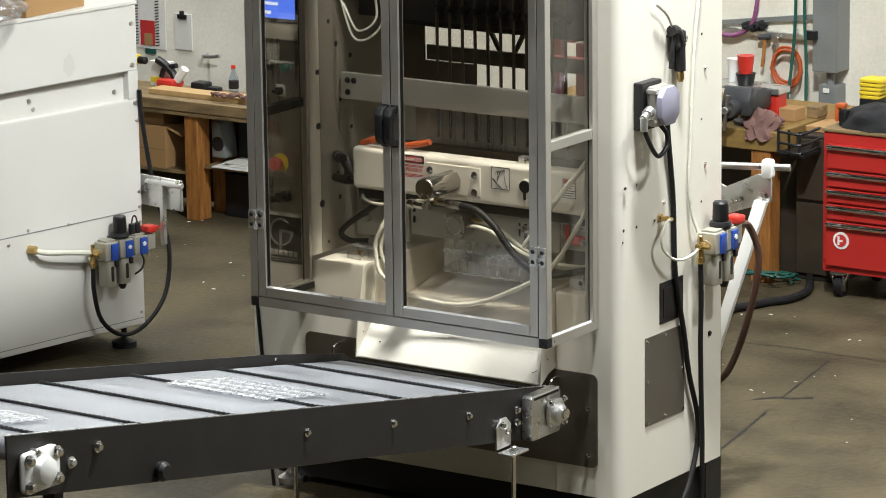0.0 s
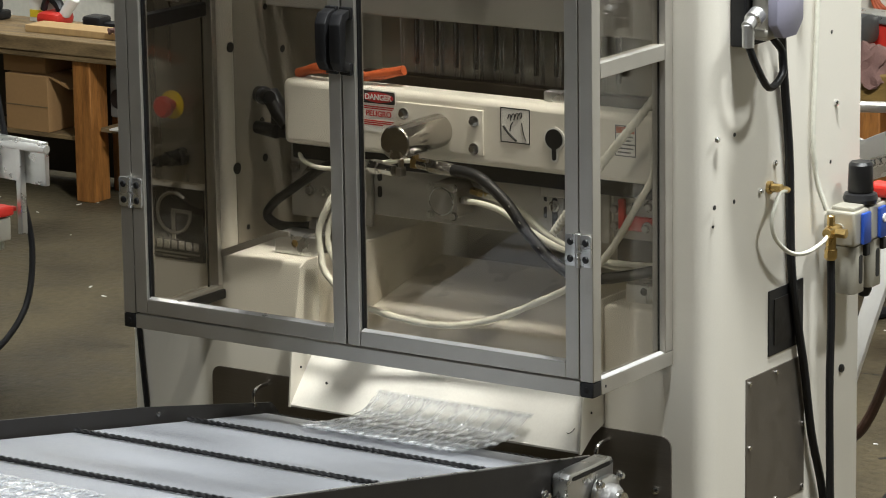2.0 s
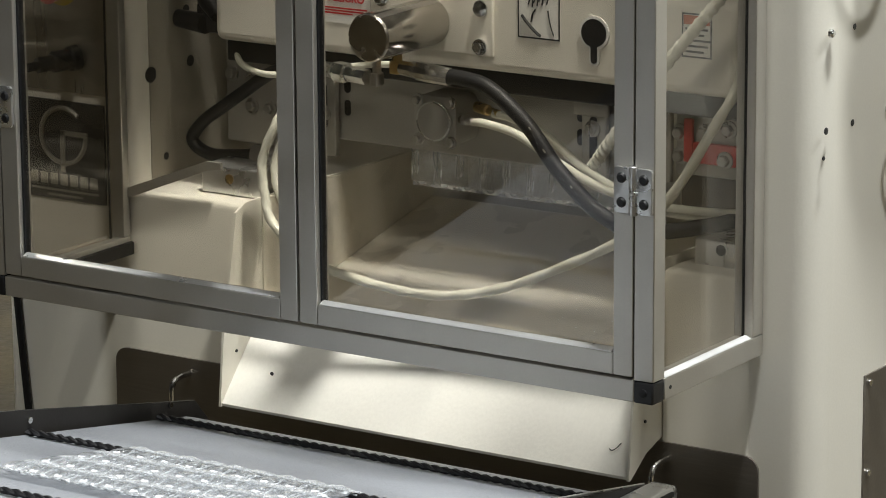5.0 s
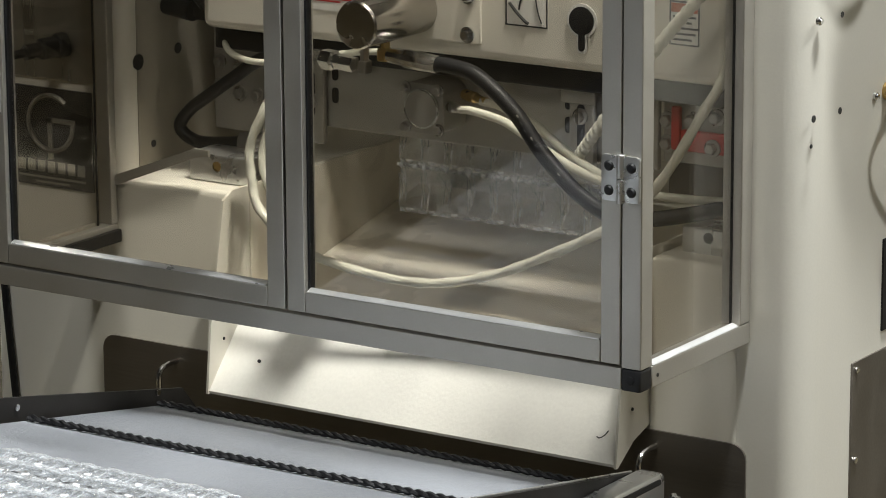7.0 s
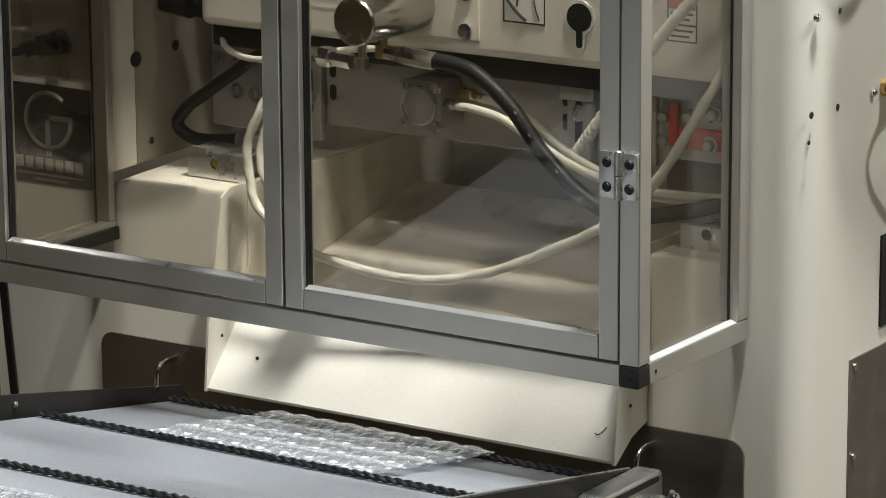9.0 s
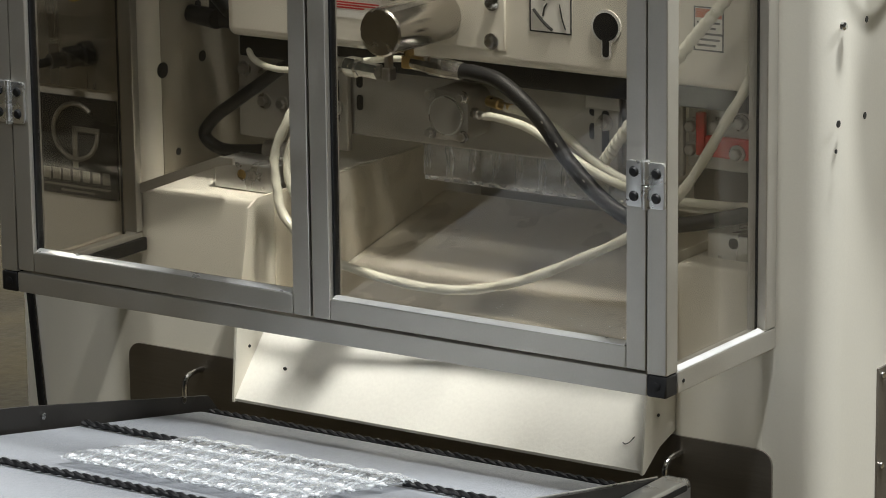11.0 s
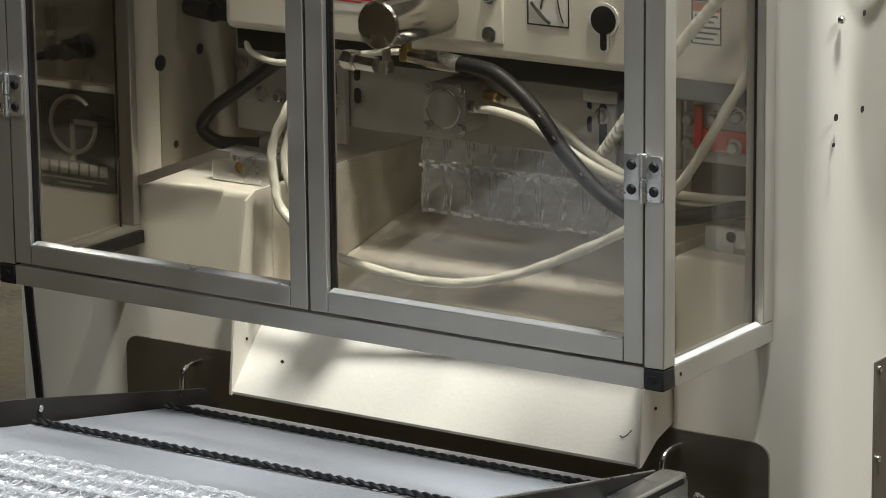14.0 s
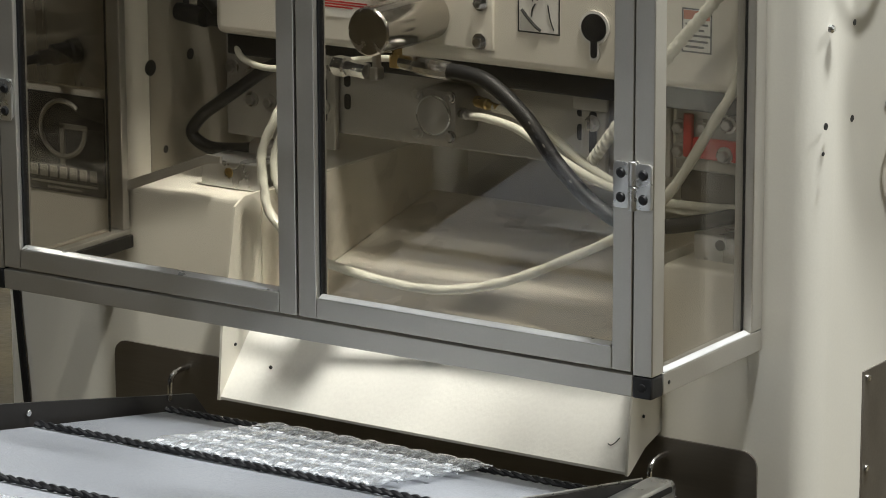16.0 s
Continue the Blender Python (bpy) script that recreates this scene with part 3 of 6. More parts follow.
cyl = part("air_cylinder", bm, PLATEGREY, machine, "square air cylinder with four corner screws")
bm = B()
ring(bm, [(0.030, 0), (0.030, 0.6), (0.0275, 1)], (-0.589, 0.370, 0.9755), (-0.589, 0.3655, 0.9755), 28)
part("cylinder_cap", bm, PLATEGREY, cyl)
bm = B()
hose(bm, [(-0.589 + 0.0285 * math.cos(radians(a)), 0.3665, 0.9755 + 0.0285 * math.sin(radians(a))) for a in range(0, 361, 20)], 0.0016, 6, 2)
part("snap_ring", bm, BRIGHT, cyl)
for bx in (-0.618, -0.560):
    for bz in (0.946, 1.005):
        bolt_on(cyl, (bx, 0.37, bz), (0, -1, 0), 0.0065, 0.010, STEEL)
bm = B()
ring(bm, [(0.0085, 0), (0.0085, 0.5), (0.006, 0.55), (0.006, 1)], (-0.552, 0.385, 0.98), (-0.515, 0.365, 0.983), 12)
part("tube_fitting", bm, STEEL, cyl)
bm = B()
ring(bm, [(0.0085, 0), (0.0085, 0.5), (0.006, 0.55), (0.006, 1)], (-0.54, 0.41, 0.995), (-0.49, 0.39, 0.993), 12)
part("tube_fitting", bm, BRASS, cyl)
bm = B()
box(bm, -1.098, -0.90, 0.54, 0.555, 0.86, 1.045, 0.003)
sb = part("side_bracket", bm, PLATEGREY, machine)
for bx, bz in ((-1.085, 0.969), (-1.085, 0.93), (-1.045, 0.962), (-1.047, 0.921), (-1.012, 0.92)):
    bolt_on(sb, (bx, 0.54, bz), (0, -1, 0), 0.0085, 0.011, STEEL)
bm = B()
box(bm, -1.003, -0.889, 0.345, 0.42, 0.825, 0.868, 0.003)
blk = part("pivot_block", bm, BRIGHT, machine, "machined aluminium block")
bm = B()
ring(bm, [(0.008, 0), (0.008, 1)], (-0.95, 0.3445, 0.85), (-0.95, 0.346, 0.85), 14)
part("hole", bm, BRASS, blk)
bm = B()
box(bm, -0.135, -0.03, 0.345, 0.42, 0.80, 0.862, 0.003)
blk = part("pivot_block", bm, BRIGHT, machine, "machined aluminium block")
bm = B()
ring(bm, [(0.008, 0), (0.008, 1)], (-0.092, 0.3445, 0.848), (-0.092, 0.346, 0.848), 14)
part("hole", bm, BLACK, blk)
# end plate seen past the housing, with red spacers
bm = B()
box(bm, -0.222, -0.035, 0.458, 0.466, 0.875, 1.04, 0.003)
part("back_bracket", bm, BRONZE, machine)
bm = B()
box(bm, -0.224, -0.110, 0.446, 0.456, 0.925, 1.016, 0.003)
ep = part("end_bracket", bm, PLATEGREY, machine, "grey end plate with bolts and red spacers")
bm = B()
box(bm, -0.207, -0.192, 0.4365, 0.4457, 0.945, 1.009, 0.003)
part("spacer", bm, REDPLASTIC, ep)
bm = B()
box(bm, -0.1915, -0.118, 0.4365, 0.4457, 0.945, 0.976, 0.003)
part("spacer", bm, REDPLASTIC, ep)
bm = B()
box(bm, -0.2245, -0.122, 0.425, 0.4457, 1.0175, 1.041, 0.003)
part("end_bar", bm, BLACK, ep)
for bx, bz, by in ((-0.136, 0.998, 0.446), (-0.137, 0.955, 0.4365), (-0.216, 0.986, 0.446), (-0.216, 0.952, 0.446), (-0.176, 0.990, 0.446)):
    bolt_on(ep, (bx, by, bz), (0, -1, 0), 0.0088, 0.013, STEEL)
# added plate that darkens the control tower's inner face, and screws on it
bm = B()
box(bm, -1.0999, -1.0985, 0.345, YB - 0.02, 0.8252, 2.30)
part("inner_dark_plate", bm, DULLBEIGE, machine, "dull beige plate added to darken the tower's inner side")
for hy, hz, hr in ((0.348, 0.997, 0.0125), (0.448, 1.003, 0.009), (0.381, 0.863, 0.006), (0.44, 1.085, 0.008), (0.335, 1.26, 0.011), (0.335, 1.44, 0.009), (0.46, 1.33, 0.007), (0.52, 1.23, 0.008), (0.44, 1.52, 0.01), (0.52, 1.47, 0.009), (0.52, 1.38, 0.007), (0.40, 1.60, 0.008)):
    bm = B()
    ring(bm, [(hr, 0), (hr, 1)], (-1.101, hy, hz), (-1.0978, hy, hz), 14)
    part("hole", bm, BLACK, machine)
# air valve on the inner wall
bm = B()
ring(bm, [(0.018, 0), (0.02, 0.5), (0.014, 0.55), (0.014, 1)], (-1.098, 0.43, 1.145), (-1.04, 0.39, 1.15), 14)
ring(bm, [(0.02, 0), (0.022, 0.6), (0.016, 1)], (-1.06, 0.42, 1.15), (-1.0, 0.40, 1.09), 14)
ring(bm, [(0.014, 0), (0.016, 1)], (-1.098, 0.42, 1.075), (-1.03, 0.40, 1.075), 14)
box(bm, -1.05, -0.99, 0.40, 0.46, 1.06, 1.11, 0.008)
part("air_valve", bm, BLACK, machine, "black plastic air valve")
# upper beam, forming tubes, dark cross bars
bm = B()
box(bm, -1.09, -0.04, 0.45, 0.47, 1.335, 1.425, 0.004)
ub = part("upper_beam", bm, PLATEGREY, machine, "warm grey cross beam")
for bx, bz in ((-1.06, 1.36), (-1.06, 1.40), (-1.035, 1.40)):
    bolt_on(ub, (bx, 0.45, bz), (0, -1, 0), 0.007, 0.01, BLACK)
for k in range(11):
    tx = -0.755 + 0.0495 * k
    bm = B()
    rod(bm, (tx, 0.53, 1.225), (tx, 0.53, 2.0), 0.0055, 10)
    part("fill_tube", bm, BRONZE, machine)
    bm = B()
    prism(bm, [(tx - 0.023, 1.205), (tx + 0.023, 1.205), (tx + 0.023, 1.33), (tx + 0.018, 1.345), (tx - 0.018, 1.345), (tx - 0.023, 1.33)], "y", 0.505, 0.5062)
    lane = part("film_lane", bm, LANE, machine, "clear film lane in front of a filling tube")
    # pale threads painted in as the glints along a lane's creases
    bm = B()
    for e, r in ((-0.022, 0.0016), (-0.014, 0.0010), (0.016, 0.0012)):
        hose(bm, [(tx + e, 0.5035, 1.205), (tx + e * 0.9, 0.5025, 1.235), (tx + e * 1.02, 0.5035, 1.28), (tx + e * 0.95, 0.5035, 1.335)], r, 6, 4, 0.4)
    part("film_crease_glint", bm, EDGEFILM, lane)
# dark plates and bars closing the back of the recess round an opening
for x0, x1, y, z0, z1, mt in ((-1.09, -0.03, 0.70, 1.555, 2.30, BLACK), (-1.09, -0.925, 0.70, 1.32, 1.5545, BRONZE), (-0.925, -0.03, 0.715, 1.442, 1.492, BRONZE), (-0.925, -0.72, 0.70, 1.36, 1.4415, BRONZE), (-0.925, -0.03, 0.716, 1.32, 1.3595, BRONZE)):
    bm = B()
    box(bm, x0, x1, y, y + 0.012, z0, z1, 0.002)
    part("back_plate", bm, mt, machine, "dark back plate of the recess")
for x0, x1 in ((-0.70, -0.655), (-0.56, -0.605)):
    bm = B()
    prism(bm, [(x0, 1.56), (x0 + 0.016, 1.56), (x1 + 0.016, 1.48), (x1, 1.48)], "y", 0.74, 0.75)
    part("brace", bm, BRONZE, machine)
# plate added close behind the tubes so that the gaps look brighter
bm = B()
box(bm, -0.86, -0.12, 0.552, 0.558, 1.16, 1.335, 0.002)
part("added_backing", bm, DULLBEIGE, machine, "dull beige plate added behind the filling tubes to brighten the gaps")
bm = B()
box(bm, -0.86, -0.10, 0.47, 0.50, 1.155, 1.212, 0.004)
part("upper_jaw_bar", bm, BRONZE, machine)
bm = B()
box(bm, -0.36, -0.27, 0.40, 0.428, 1.2005, 1.222, 0.003)
part("stop_block", bm, BRIGHT, machine)
for k in range(11):
    tx = -0.755 + 0.0495 * k
    bm = B()
    ring(bm, [(0.012, 0), (0.017, 0.4), (0.010, 1)], (tx, 0.56, 1.655), (tx, 0.515, 1.65), 12)
    part("nozzle", bm, BLACK, machine)
bm = B()
box(bm, -1.09, -0.03, 0.56, 0.60, 1.60, 1.78, 0.004)
part("cross_bar", bm, BLACK, machine)
bm = B()
hose(bm, [(-0.97, 0.40, 1.205), (-0.90, 0.385, 1.225), (-0.80, 0.39, 1.215), (-0.70, 0.40, 1.235)], 0.011, 10, 6, 0.1)
part("red_hose", bm, ORANGE, machine, "flat orange-red hose lying on the housing")
bm = B()
hose(bm, [(-1.05, 0.42, 1.66), (-0.98, 0.40, 1.58), (-0.92, 0.42, 1.62), (-0.95, 0.45, 1.72)], 0.004, 8)
hose(bm, [(-1.07, 0.42, 1.70), (-0.99, 0.40, 1.55), (-0.90, 0.42, 1.60), (-0.93, 0.45, 1.74)], 0.004, 8)
part("clear_tube", bm, HOSEWHITE, machine)

# hoses in the enclosure
for nm, pts, r, mt, wv, lb in (
    ("black_hose", [(-0.530, 0.30, 1.061), (-0.490, 0.30, 1.060), (-0.445, 0.30, 1.049), (-0.385, 0.30, 1.005), (-0.335, 0.30, 0.947), (-0.268, 0.30, 0.892), (-0.200, 0.30, 0.871), (-0.107, 0.33, 0.884), (-0.04, 0.40, 0.90)], 0.0114, RUBBER, 0, "thick black rubber hose"),
    ("white_hose", [(-0.80, 0.30, 1.00), (-0.813, 0.28, 0.961), (-0.835, 0.275, 0.907), (-0.828, 0.27, 0.855), (-0.806, 0.26, 0.815), (-0.735, 0.26, 0.766), (-0.618, 0.27, 0.742), (-0.519, 0.28, 0.739), (-0.421, 0.28, 0.762), (-0.325, 0.28, 0.803), (-0.204, 0.28, 0.868), (-0.132, 0.28, 0.938), (-0.068, 0.28, 1.04), (-0.036, 0.285, 1.10), (-0.032, 0.31, 1.18)], 0.0072, HOSEWHITE, 0.07, "milky tube wrapped in a spiral, hanging in a loop"),
    ("white_hose", [(-0.788, 0.31, 1.00), (-0.801, 0.295, 0.961), (-0.822, 0.29, 0.907), (-0.816, 0.285, 0.862), (-0.79, 0.29, 0.82), (-0.76, 0.31, 0.80)], 0.0060, HOSEWHITE, 0.05, "milky tube beside the hanging loop"),
    ("white_hose", [(-0.276, 0.30, 0.955), (-0.235, 0.30, 1.011), (-0.153, 0.30, 1.119), (-0.083, 0.30, 1.201), (-0.03, 0.33, 1.28)], 0.0085, HOSEWHITE, 0.2, "milky tube wrapped in a spiral"),
    ("white_tube", [(-0.52, 0.366, 0.982), (-0.495, 0.362, 0.983), (-0.441, 0.36, 0.974), (-0.384, 0.36, 0.947), (-0.317, 0.36, 0.917), (-0.251, 0.36, 0.90), (-0.186, 0.36, 0.895), (-0.068, 0.36, 0.901), (-0.03, 0.40, 0.91)], 0.0062, HOSEWHITE, 0, "white air tube"),
    ("white_tube", [(-0.50, 0.392, 0.992), (-0.46, 0.388, 0.988), (-0.40, 0.385, 0.967), (-0.34, 0.38, 0.932), (-0.27, 0.375, 0.905), (-0.186, 0.37, 0.885), (-0.068, 0.37, 0.893), (-0.03, 0.41, 0.90)], 0.0062, HOSEWHITE, 0, "white air tube"),
    ("black_hose", [(-0.93, 0.42, 0.878), (-0.987, 0.42, 0.869), (-1.045, 0.42, 0.866), (-1.076, 0.42, 0.885), (-1.055, 0.42, 0.915), (-1.02, 0.42, 0.94), (-0.973, 0.42, 0.972), (-0.908, 0.40, 1.01), (-0.83, 0.36, 1.035), (-0.74, 0.32, 1.045)], 0.0102, RUBBER, 0, "thick black rubber hose"),
    ("white_tube", [(-0.985, 0.44, 1.06), (-0.97, 0.40, 1.03), (-0.92, 0.37, 1.018), (-0.85, 0.36, 1.02), (-0.70, 0.36, 1.05), (-0.60, 0.34, 1.062)], 0.005, HOSEWHITE, 0, "white air tube"),
):
    bm = B()
    if r > 0.008 and wv:
        hose(bm, pts, r, 12, 34, 0.13)
    else:
        hose(bm, pts, r, 12, 8, wv)
    part(nm, bm, mt, machine, lb)
for k, (x, z) in enumerate(((-0.404, 0.999), (-0.396, 0.989), (-0.388, 0.979), (-0.380, 0.969), (-0.372, 0.959), (-0.345, 0.931), (-0.335, 0.922), (-0.325, 0.913))):
    t = bmesh.new()
    bmesh.ops.create_cube(t, size=1)
    bm = B()
    merge(bm, t, Matrix.Translation((x + 0.031 - 0.002 * (k % 3), 0.2888, z + 0.003)) @ Matrix.Rotation(radians(50 if k < 5 else 42), 4, "Y") @ Matrix.Diagonal((0.0045 + 0.0015 * (k % 2), 0.0012, 0.0016, 1)))
    part("hose_print", bm, IRON if k % 3 else ALU, machine, smooth=False)
bm = B()
ring(bm, [(0.011, 0), (0.012, 0.35), (0.016, 0.4), (0.016, 0.6), (0.012, 0.62), (0.012, 1)], (-0.765, 0.32, 1.047), (-0.66, 0.30, 1.045), 6)
ring(bm, [(0.011, 0), (0.012, 0.3), (0.014, 0.35), (0.014, 0.7), (0.013, 1)], (-0.600, 0.30, 1.066), (-0.515, 0.30, 1.060), 10)
part("hose_fitting", bm, CHROME, machine, "crimped steel hose fitting")
for ex, ez, er, em in ((-0.643, 1.034, 0.0072, STEEL), (-0.607, 1.056, 0.0085, BRASS)):
    bm = B()
    rod(bm, (ex, 0.30, ez), (ex, 0.30, 1.096), er, 6)
    box(bm, ex - er, ex + er, 0.29, 0.31, ez, ez + 0.02, 0.003)
    part("elbow_fitting", bm, em, machine)
bm = B()
ring(bm, [(0.016, 0), (0.017, 0.3), (0.013, 0.4), (0.013, 1)], (-0.955, 0.42, 0.873), (-0.89, 0.42, 0.88), 12)
part("hose_fitting", bm, STEEL, machine)

# control panel on the front of the control tower
ctrl = part("control_panel", box(B(), -1.335, -1.115, YF - 0.008, YF - 0.0005, 0.965, 1.545, 0.002), PANEL, machine, "brushed steel control panel")
bm = B()
box(bm, -1.33, -1.14, YF - 0.012, YF - 0.0005, 1.60, 1.78, 0.004)
scr = part("touch_screen", bm, BLACK, machine, "lit blue touch screen in a black bezel")
bm = B()
box(bm, -1.317, -1.153, YF - 0.0135, YF - 0.0125, 1.615, 1.765)
part("display", bm, SCREEN, scr)
for k in range(4):
    bm = B()
    box(bm, -1.30 + 0.006 * k, -1.25 + 0.03 * (k % 3), YF - 0.0145, YF - 0.0138, 1.628 + 0.03 * k, 1.638 + 0.03 * k)
    part("screen_bar", bm, glow("screen_text", (0.7, 0.8, 1.0), 1.4), scr)
for bx, mt, r in ((-1.257, BLACK, 0.0125), (-1.19, GREEN, 0.0125)):
    bm = B()
    ring(bm, [(r * 1.15, 0), (r * 1.15, 0.3), (r, 0.35), (r, 0.9), (r * 0.8, 1)], (bx, YF - 0.008, 1.455), (bx, YF - 0.038, 1.455), 18)
    part("push_button", bm, mt, ctrl)
bm = B()
box(bm, -1.262, -1.165, YF - 0.0095, YF - 0.0082, 1.466, 1.474)
part("button_legend", bm, PAPER, ctrl)
bm = B()
box(bm, -1.238, -1.202, YF - 0.0098, YF - 0.0082, 1.355, 1.395)
sw = part("selector_switch", bm, PAPER, ctrl, "black selector switch on a white legend")
bm = B()
rod(bm, (-1.22, YF - 0.0098, 1.375), (-1.22, YF - 0.03, 1.375), 0.013, 16)
box(bm, -1.234, -1.206, YF - 0.042, YF - 0.028, 1.369, 1.381, 0.003)
part("knob", bm, BLACK, sw)
bm = B()
ring(bm, [(0.031, 0), (0.031, 1)], (-1.228, YF - 0.008, 1.132), (-1.228, YF - 0.010, 1.132), 28)
stop = part("emergency_stop", bm, YELLOW, ctrl, "red emergency stop button on a yellow disc")
bm = B()
ring(bm, [(0.012, 0), (0.012, 0.5), (0.0225, 0.55), (0.0235, 0.85), (0.018, 1)], (-1.228, YF - 0.010, 1.132), (-1.228, YF - 0.05, 1.132), 24)
part("mushroom_head", bm, REDPLASTIC, stop)
bm = B()
ring(bm, [(0.02, 0), (0.02, 0.2), (0.016, 0.25), (0.017, 0.6), (0.012, 0.65), (0.012, 1)], (-1.2, YF - 0.008, 1.023), (-1.225, YF - 0.075, 1.018), 18)
conn = part("cable_connector", bm, BLACK, ctrl)
bm = B()
hose(bm, [(-1.225, YF - 0.075, 1.018), (-1.245, YF - 0.10, 1.01), (-1.258, YF - 0.105, 0.98), (-1.262, YF - 0.09, 0.94)], 0.007)
part("connector_cable", bm, RUBBER, conn)
for bx in (-1.325, -1.128):
    for bz in (0.975, 1.30, 1.53):
        bm = B()
        rod(bm, (bx, YF - 0.008, bz), (bx, YF - 0.0105, bz), 0.004, 8)
        part("screw", bm, CHROME, ctrl)
# nameplate with raised marks
npx0, npx1, npz0, npz1 = -1.315, -1.155, 0.792, 0.950
bm = B()
box(bm, npx0, npx1, YF - 0.005, YF - 0.0005, npz0, npz1, 0.001)
plate = part("nameplate", bm, NAMEPLATE, machine, "dark engraved nameplate with raised metal marks")
cx, cz = (npx0 + npx1) / 2, 0.895
bm = B()
hose(bm, [(cx + 0.044 * math.cos(radians(a)), YF - 0.0055, cz + 0.044 * math.sin(radians(a))) for a in range(48, 372, 12)], 0.0042, 6, 2)
for q in ((cx - 0.006, cx + 0.048, cz + 0.0005, cz + 0.0085), (cx - 0.006, cx + 0.003, cz - 0.057, cz + 0.008)):
    box(bm, q[0], q[1], YF - 0.0075, YF - 0.005, q[2], q[3])
part("emblem", bm, NAMEMETAL, plate)
for k in range(7):
    bm = B()
    box(bm, cx - 0.068 + 0.0198 * k, cx - 0.068 + 0.0198 * k + 0.0145, YF - 0.0066, YF - 0.005, 0.8155, 0.8335, 0.001)
    part("raised_bar", bm, NAMEMETAL, plate)
for k, (w, z) in enumerate(((0.066, 0.807), (0.034, 0.799))):
    bm = B()
    box(bm, cx - w, cx + w, YF - 0.0062, YF - 0.005, z - 0.0016, z + 0.0016)
    part("small_print", bm, NAMEMETAL, plate)

# pale metal for strips that stand in for highlights on the rail tops
HIGHLIGHT = material("rail_highlight", (0.86, 0.86, 0.85), 0.34, 0.7, 30.0, 0.03, 0.02)
# ---- enclosure of aluminium profile and clear panes ----
enc = part("guard_enclosure", box(B(), -1.14, 0.0, 0.29, 0.303, 2.17, 2.2), ALU, machine, "aluminium profile guard with hinged clear doors")
E, EZ0, EZ1 = 0.03, 0.72, 2.2


def profile(name, x0, x1, y0, y1, z0, z1, parent, label=""):
    bm = B()
    box(bm, x0, x1, y0, y1, z0, z1, 0.0016, 2)
    return part(name, bm, ALU, parent, label)


profile("front_rail", -1.14 + E, -E, 0, E, EZ0, EZ0 + E, enc)
profile("front_rail", -1.14 + E, -E, 0, E, EZ1 - E, EZ1, enc)
bm = B()
box(bm, -0.4995, -0.002, 0.002, YF - 0.003, EZ1 + 0.0003, EZ1 + 0.006)
part("unseen_roof_panel", bm, GLASS, enc, "clear roof panel", False)
# unseen opaque half, added to keep direct light off the control tower
bm = B()
box(bm, -1.138, -0.50, 0.002, YF - 0.003, EZ1 + 0.0003, EZ1 + 0.006)
part("unseen_roof_panel", bm, RAIL, enc, "unseen dark roof panel added to shade the left half", False)
for px in (-1.14, -E):
    profile("corner_post", px, px + E, 0, E, EZ0 + E + 0.0005, EZ1, enc)
    profile("rear_post", px, px + E, YF - (E if px > -0.5 else 0.016) - 0.002, YF - 0.002, EZ0 + E + 0.0005, EZ1, enc)
    profile("side_rail", px, px + E, E + 0.0005, YF - 0.002, EZ0, EZ0 + E, enc)
    if px > -0.5:
        profile("side_rail", px, px + E, E + 0.0005, YF - E - 0.0025, 1.335, 1.335 + E, enc)
    else:
        # shade on the left rail is put into its colour, hence black
        part("side_rail", box(B(), px, px + E, E + 0.0005, YF - E - 0.0025, 1.335, 1.335 + E, 0.003), BLACK, enc, "middle rail, black for its shaded side")
    bm = B()
    box(bm, px, px + E, -0.001, E, EZ0 - 0.0005, EZ0 + E, 0.003)
    cb = part("corner_cube", bm, BLACK, enc, "black plastic corner connector")
    bm = B()
    ring(bm, [(0.006, 0), (0.006, 0.7), (0.004, 1)], (px + 0.015, -0.001, EZ0 + 0.015), (px + 0.015, -0.003, EZ0 + 0.015), 10)
    part("screw", bm, RUBBER, cb)
    for z0, z1 in ((EZ0 + E, 1.335), (1.335 + E, EZ1 - E)):
        bm = B()
        box(bm, px + 0.013, px + 0.017, E - 0.004, YF - E, z0 - 0.003, z1 + 0.003)
        pn = part("side_pane", bm, GLASS, enc, smooth=False)
        for y0, y1, za, zb in ((E + 0.0006, E + 0.0025, z0, z1), (YF - E - 0.0038, YF - E - 0.0025, z0, z1)):
            bm = B()
            box(bm, px + 0.0132, px + 0.0168, y0, y1, za, zb)
            part("pane_gasket", bm, RUBBER, enc)
    # added strip in place of the highlight along the side rail
    bm = B()
    ox = px + E if px > -0.5 else px
    sg = -1 if px > -0.5 else 1
    prism(bm, [(ox + sg * 0.0005, EZ0 + E + 0.0002), (ox + sg * 0.0105, EZ0 + E + 0.0002), (ox + sg * 0.0105, EZ0 + E + 0.0045), (ox + sg * 0.008, EZ0 + E + 0.0045), (ox + sg * 0.0005, EZ0 + E + 0.0010)], "y", E + 0.003, YF - E - 0.006)
    part("highlight_strip", bm, HIGHLIGHT, enc)
bm = B()
prism(bm, [(-1.15, 0.795), (-0.955, 0.872), (-0.93, 0.876), (-0.93, 0.886), (-0.957, 0.886), (-1.15, 0.812)], "y", 0.2965, 0.3025)
part("strap", bm, ALU, machine, "flat aluminium strap")
bm = B()
box(bm, -1.1095, -1.102, 0.12, 0.30, 0.722, 0.742, 0.001)
part("rubber_strip", bm, RUBBER, enc)
bm = B()
rod(bm, (-0.001, 0.045, EZ0 + 0.015), (0.0008, 0.045, EZ0 + 0.015), 0.003, 8)
part("hole", bm, BLACK, enc)
bm = B()
